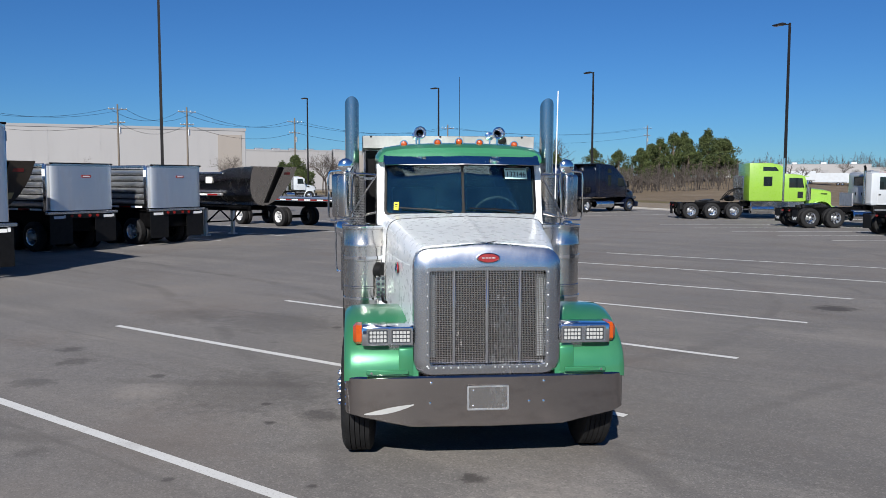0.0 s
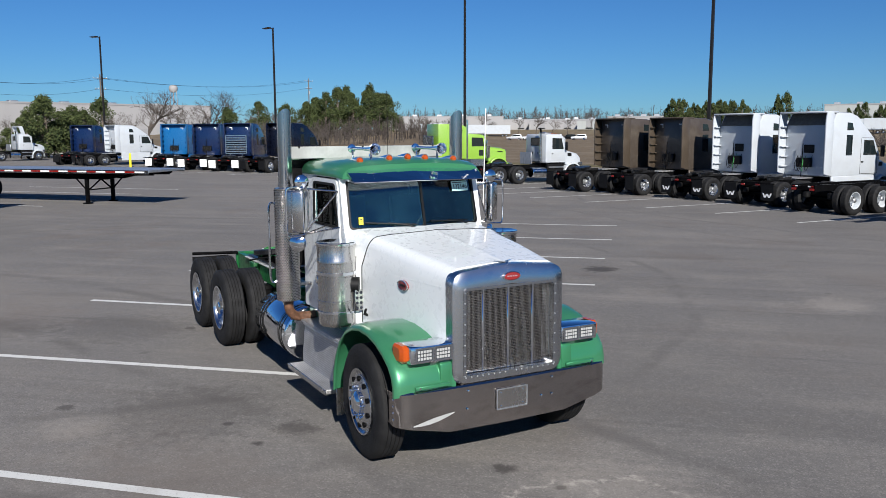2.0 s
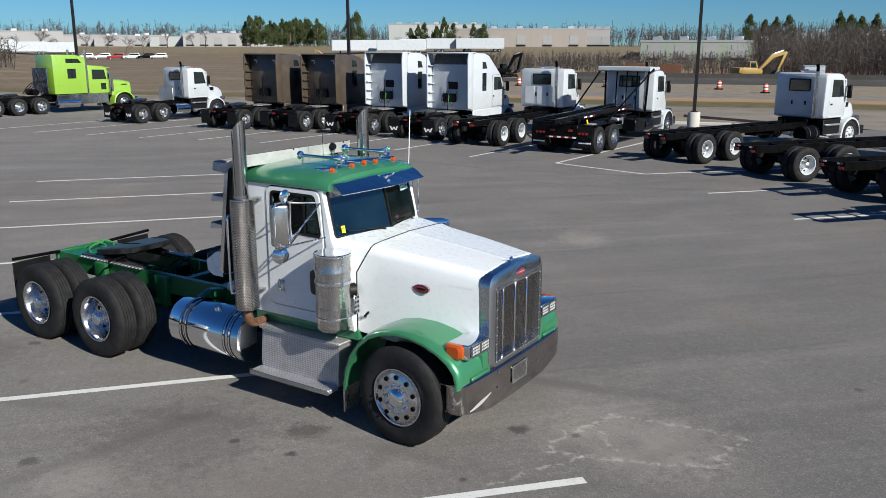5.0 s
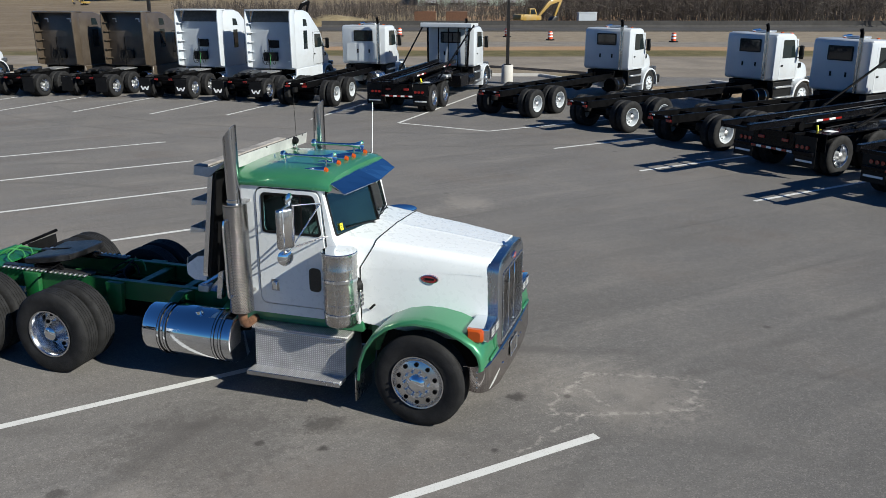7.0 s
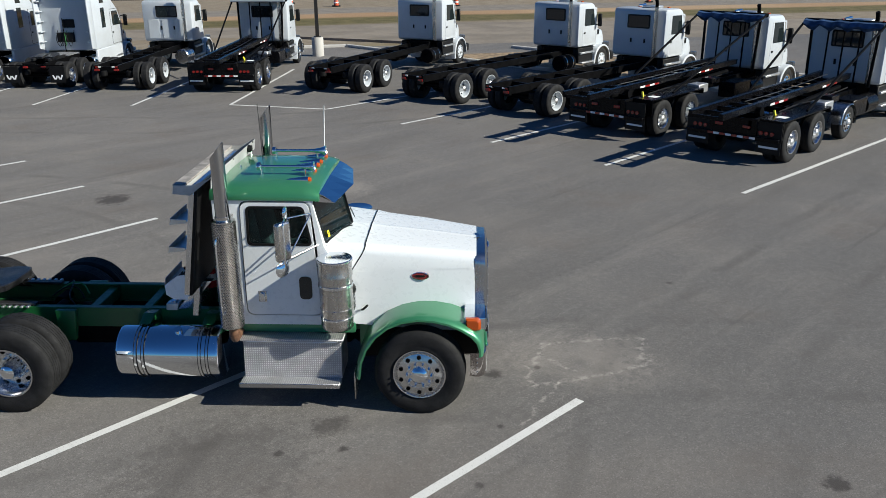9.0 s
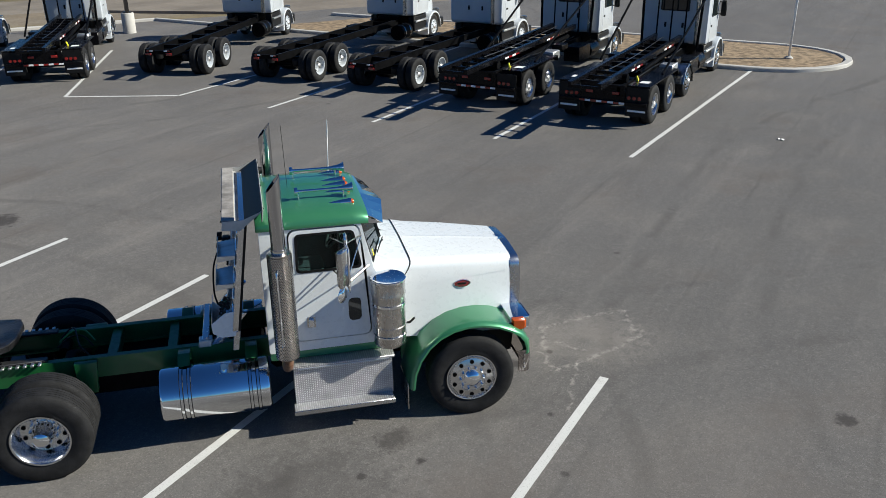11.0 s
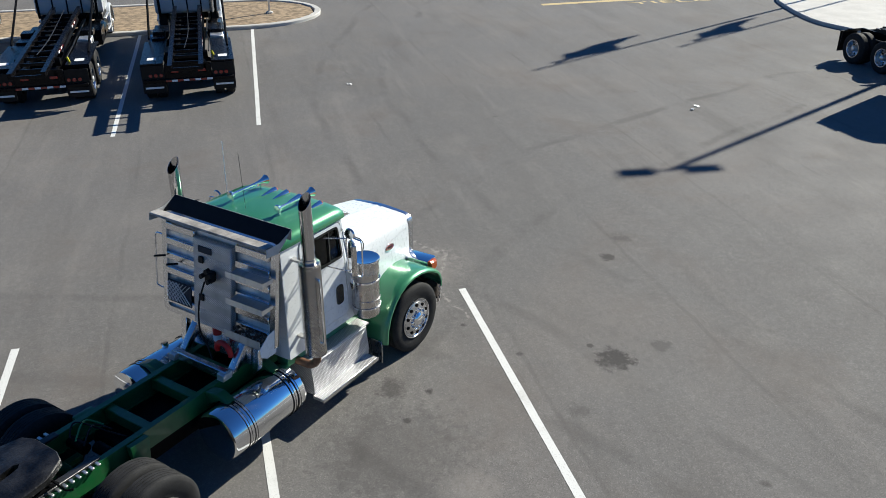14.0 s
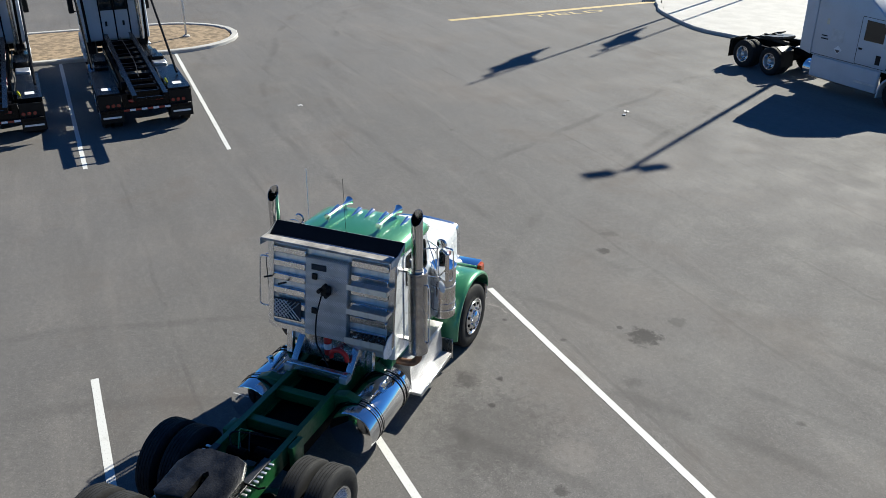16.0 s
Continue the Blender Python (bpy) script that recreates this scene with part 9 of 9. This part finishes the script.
def excavator(x, y, heading, body, label, boom_up=1.0, size=1.0):
    t = thing("excavator", pose(x, y, land(x, y), 0, 0, heading) @ Matrix.Diagonal((size, size, size, 1)), label, "excavator")
    for s in (-1, 1):
        tr = part("track", prism(rounded([(-1.9, 0.0), (1.9, 0.0), (1.9, 0.8), (-1.9, 0.8)], 0.39, 6), s * 1.1 - 0.3, s * 1.1 + 0.3), M_BLACK, t, "black crawler track")
        for k in range(5):
            part("roller", rod((-1.4 + 0.7 * k, s * 1.42, 0.35), (-1.4 + 0.7 * k, s * 1.44, 0.35), 0.2, 10), M_GREASE, tr)
    part("turntable", rod((0, 0, 0.7), (0, 0, 1.05), 0.8, 18), M_BLACK, t)
    part("house", prism([(-2.3, 1.05), (1.5, 1.05), (1.5, 1.7), (0.2, 2.0), (-2.1, 2.1), (-2.5, 1.6)], -1.3, 1.3, 0.08), body, t)
    cb = part("operator_cab", prism([(0.1, 1.7), (1.6, 1.7), (1.7, 2.2), (1.3, 3.0), (0.15, 3.0)], 0.35, 1.3, 0.06), body, t)
    pane(cb, [(0.3, 1.31, 2.0), (1.45, 1.31, 2.0), (1.2, 1.31, 2.85), (0.3, 1.31, 2.85)])
    pane(cb, [(0.3, 0.34, 2.0), (0.3, 0.34, 2.85), (1.2, 0.34, 2.85), (1.45, 0.34, 2.0)])
    part("counterweight", prism([(-2.9, 1.15), (-2.2, 1.1), (-2.2, 2.1), (-2.8, 2.0)], -1.25, 1.25, 0.12), body, t)
    part("boom", prism([(1.2, 1.5), (1.5, 1.3), (4.2, 3.9 * boom_up), (6.6, 4.6 * boom_up), (6.5, 5.0 * boom_up), (3.8, 4.6 * boom_up)], -0.25, 0.25, 0.05), body, t)
    part("stick", prism([(6.3, 5.1 * boom_up), (6.8, 4.9 * boom_up), (5.4, 1.6), (5.0, 1.7)], -0.2, 0.2, 0.04), body, t)
    part("bucket", prism([(5.5, 1.7), (4.8, 1.6), (4.2, 1.0), (4.5, 0.5), (5.1, 0.6), (5.5, 1.1)], -0.6, 0.6, 0.06), M_GREASE, t)
    for a, b in (((1.4, 1.7), (4.0, 4.0 * boom_up)), ((4.6, 4.7 * boom_up), (6.3, 5.2 * boom_up))):
        part("hydraulic_ram", rod((a[0], 0.3, a[1]), (b[0], 0.3, b[1]), 0.08, 8), M_ALUDULL, t)
    return t


excavator(*far(103, 0.3), 0, M_YELLOW, "yellow crawler excavator working beside the road", 0.92, 0.72)
excavator(*far(103, 30.5), 30, M_BLACK, "dark crawler excavator with its arm raised", 1.1, 0.55)
excavator(*bearing(84.3, 240), 170, M_YELLOW, "distant yellow crawler excavator on the clay field", 0.9, 0.5)

# spoil heaps and rusty trench boxes
for s, t_, r, h in ((108, 26, 5, 1.2), (110, 36, 5, 1.0)):
    x, y = far(s, t_)
    bm = bmesh.new()
    bmesh.ops.create_icosphere(bm, subdivisions=3, radius=1)
    for v in bm.verts:
        k = 1 + 0.25 * noise.noise(v.co * 2.0 + Vector((s, t_, 0)))
        v.co = Vector((v.co.x * r * k, v.co.y * r * 0.7 * k, max(-0.2, v.co.z) * h * k))
    ob = part("clay_mound", bm, M_SOIL, None)
    ob.location = (x, y, land(x, y))
    tagged(ob, "heap of dug clay beside the road", "soil heap", "spoil heaps")
for s, t_ in ((102.5, 9.5), (103.5, 13.5)):
    x, y = far(s, t_)
    tb = thing("trench_box", pose(x, y, land(x, y), 0, 0, 148) @ Matrix.Diagonal((0.6, 0.6, 0.7, 1)), "rusty steel trench box on the roadside", "trench box", "rusty trench boxes")
    for a in (-1.2, 1.2):
        part("side_plate", box(-2.2, 2.2, a - 0.08, a + 0.08, 0, 2.6, 0.02), M_RUST, tb)
    for a in (-1.8, 1.8):
        part("spreader", rod((a, -1.2, 1.3), (a, 1.2, 1.3), 0.1, 10), M_RUST, tb)


def parked_car(x, y, heading, colour, label):
    t = thing("parked_car", pose(x, y, land(x, y), 0, 0, heading), label, "car", "parked cars across the field")
    part("body", prism(rounded([(-2.3, 0.35), (2.3, 0.35), (2.35, 0.95), (1.1, 1.05), (-2.3, 1.1)], 0.12, 4), -0.92, 0.92, 0.06), colour, t)
    cabin = part("cabin", prism([(-2.2, 1.05), (1.1, 1.02), (0.4, 1.65), (-1.9, 1.7)], -0.82, 0.82, 0.06), colour, t)
    for s in (-1, 1):
        pane(cabin, [(-1.9, s * 0.825, 1.12), (0.8, s * 0.825, 1.12), (0.3, s * 0.825, 1.55), (-1.75, s * 0.825, 1.58)][::s])
        for a in (-1.45, 1.45):
            wheel(t, a, 0.72, s, 0.36, 0.22, False)
    return t


for az, d, col, lab in ((99.2, 250, M_ALUDULL, "silver pickup parked across the field"), (98.2, 252, M_ALUDULL, "pale car parked across the field"), (97.4, 251, M_RED, "dark red car parked across the field"), (96.5, 250, M_WHITE2, "white car parked across the field"), (95.6, 249, M_BLACKGLOSS, "dark car parked across the field"), (94.9, 248, M_ALUDULL, "silver car parked across the field")):
    parked_car(*bearing(az, d), 185, col, lab)


def box_trailer(x, y, heading, label):
    t = thing("box_trailer", pose(x, y, land(x, y), 0, 0, heading), label, "trailer", "white box trailers across the field")
    part("body", box(-7, 7, -1.28, 1.28, 1.1, 4.0, 0.04), M_WHITE2, t)
    part("floor_rail", box(-7, 7, -1.3, 1.3, 1.0, 1.12), M_ALUDULL, t)
    for a in (-5.6, -4.3):
        for s in (-1, 1):
            wheel(t, a, 0.95, s, 0.5, 0.26, True)
    for s in (-1, 1):
        part("landing_leg", box(4.4, 4.6, s * 0.9 - 0.07, s * 0.9 + 0.07, 0, 1.1), M_BLACK, t)
    return t


for az, d, hd in ((82.3, 255, 176), (79.3, 250, 172), (77.8, 252, 170), (76.0, 252, 168), (74.0, 250, 166), (100.8, 300, 190), (102.4, 300, 190), (104.2, 300, 192)):
    box_trailer(*bearing(az, d), hd, "white box trailer standing across the field")

# rail fence along the far left edge of the lot
fence = thing("rail_fence", pose(0, 0, 0), "dark rail fence along the lot edge", "fence")
fp = [(-96 + 4.2 * i, 72.5 + 2.2 * i + 0.0 * i) for i in range(11)]
for i, (x, y) in enumerate(fp):
    part("post", box(x - 0.05, x + 0.05, y - 0.05, y + 0.05, -0.2, 1.35), M_BLACK, fence)
    if i:
        for z in (0.45, 0.85, 1.25):
            part("rail", rod((*fp[i - 1], z), (x, y, z), 0.035, 6), M_BLACK, fence)
bl = thing("bollard", pose(-47.2, 64.2, 0), "yellow painted steel bollard", "bollard")
part("post", lathe([(0.1, 0), (0.1, 1.15), (0.07, 1.22), (0.001, 1.23)], Matrix(), 16), M_YSTICKER, bl)


# paper scraps on the asphalt
for x, y, a in ((5.15, -4.87, 20), (10.07, 4.43, 70), (4.9, -4.6, 130)):
    bm = bmesh.new()
    loft([[(-0.07, -0.05, 0.002), (-0.02, -0.055, 0.025), (0.05, -0.04, 0.008), (0.09, -0.05, 0.02)], [(-0.08, 0.05, 0.004), (-0.01, 0.045, 0.03), (0.04, 0.05, 0.006), (0.08, 0.04, 0.03)]], False, False, bm)
    ob = part("paper_scrap", bm, M_WHITEMARK, None)
    ob.matrix_basis = pose(x, y, 0.003, 0, 0, a)
    thicken(ob, 0.002)
    tagged(ob, "crumpled white paper scrap lying on the asphalt", "litter", "paper scraps")


# pale steel storage box beside the roadworks
x, y = far(101.2, -6.5)
sb = thing("storage_box", pose(x, y, land(x, y), 0, 0, 150), "pale steel storage box beside the roadworks", "storage box")
part("body", box(-1.1, 1.1, -0.8, 0.8, 0.1, 1.7, 0.03), M_WHITE2, sb)
part("lid", box(-1.15, 1.15, -0.85, 0.85, 1.7, 1.8, 0.02), M_WHITE2, sb)
for a in (-0.8, 0.8):
    part("skid", box(a - 0.1, a + 0.1, -0.8, 0.8, -0.1, 0.1), M_BLACK, sb)
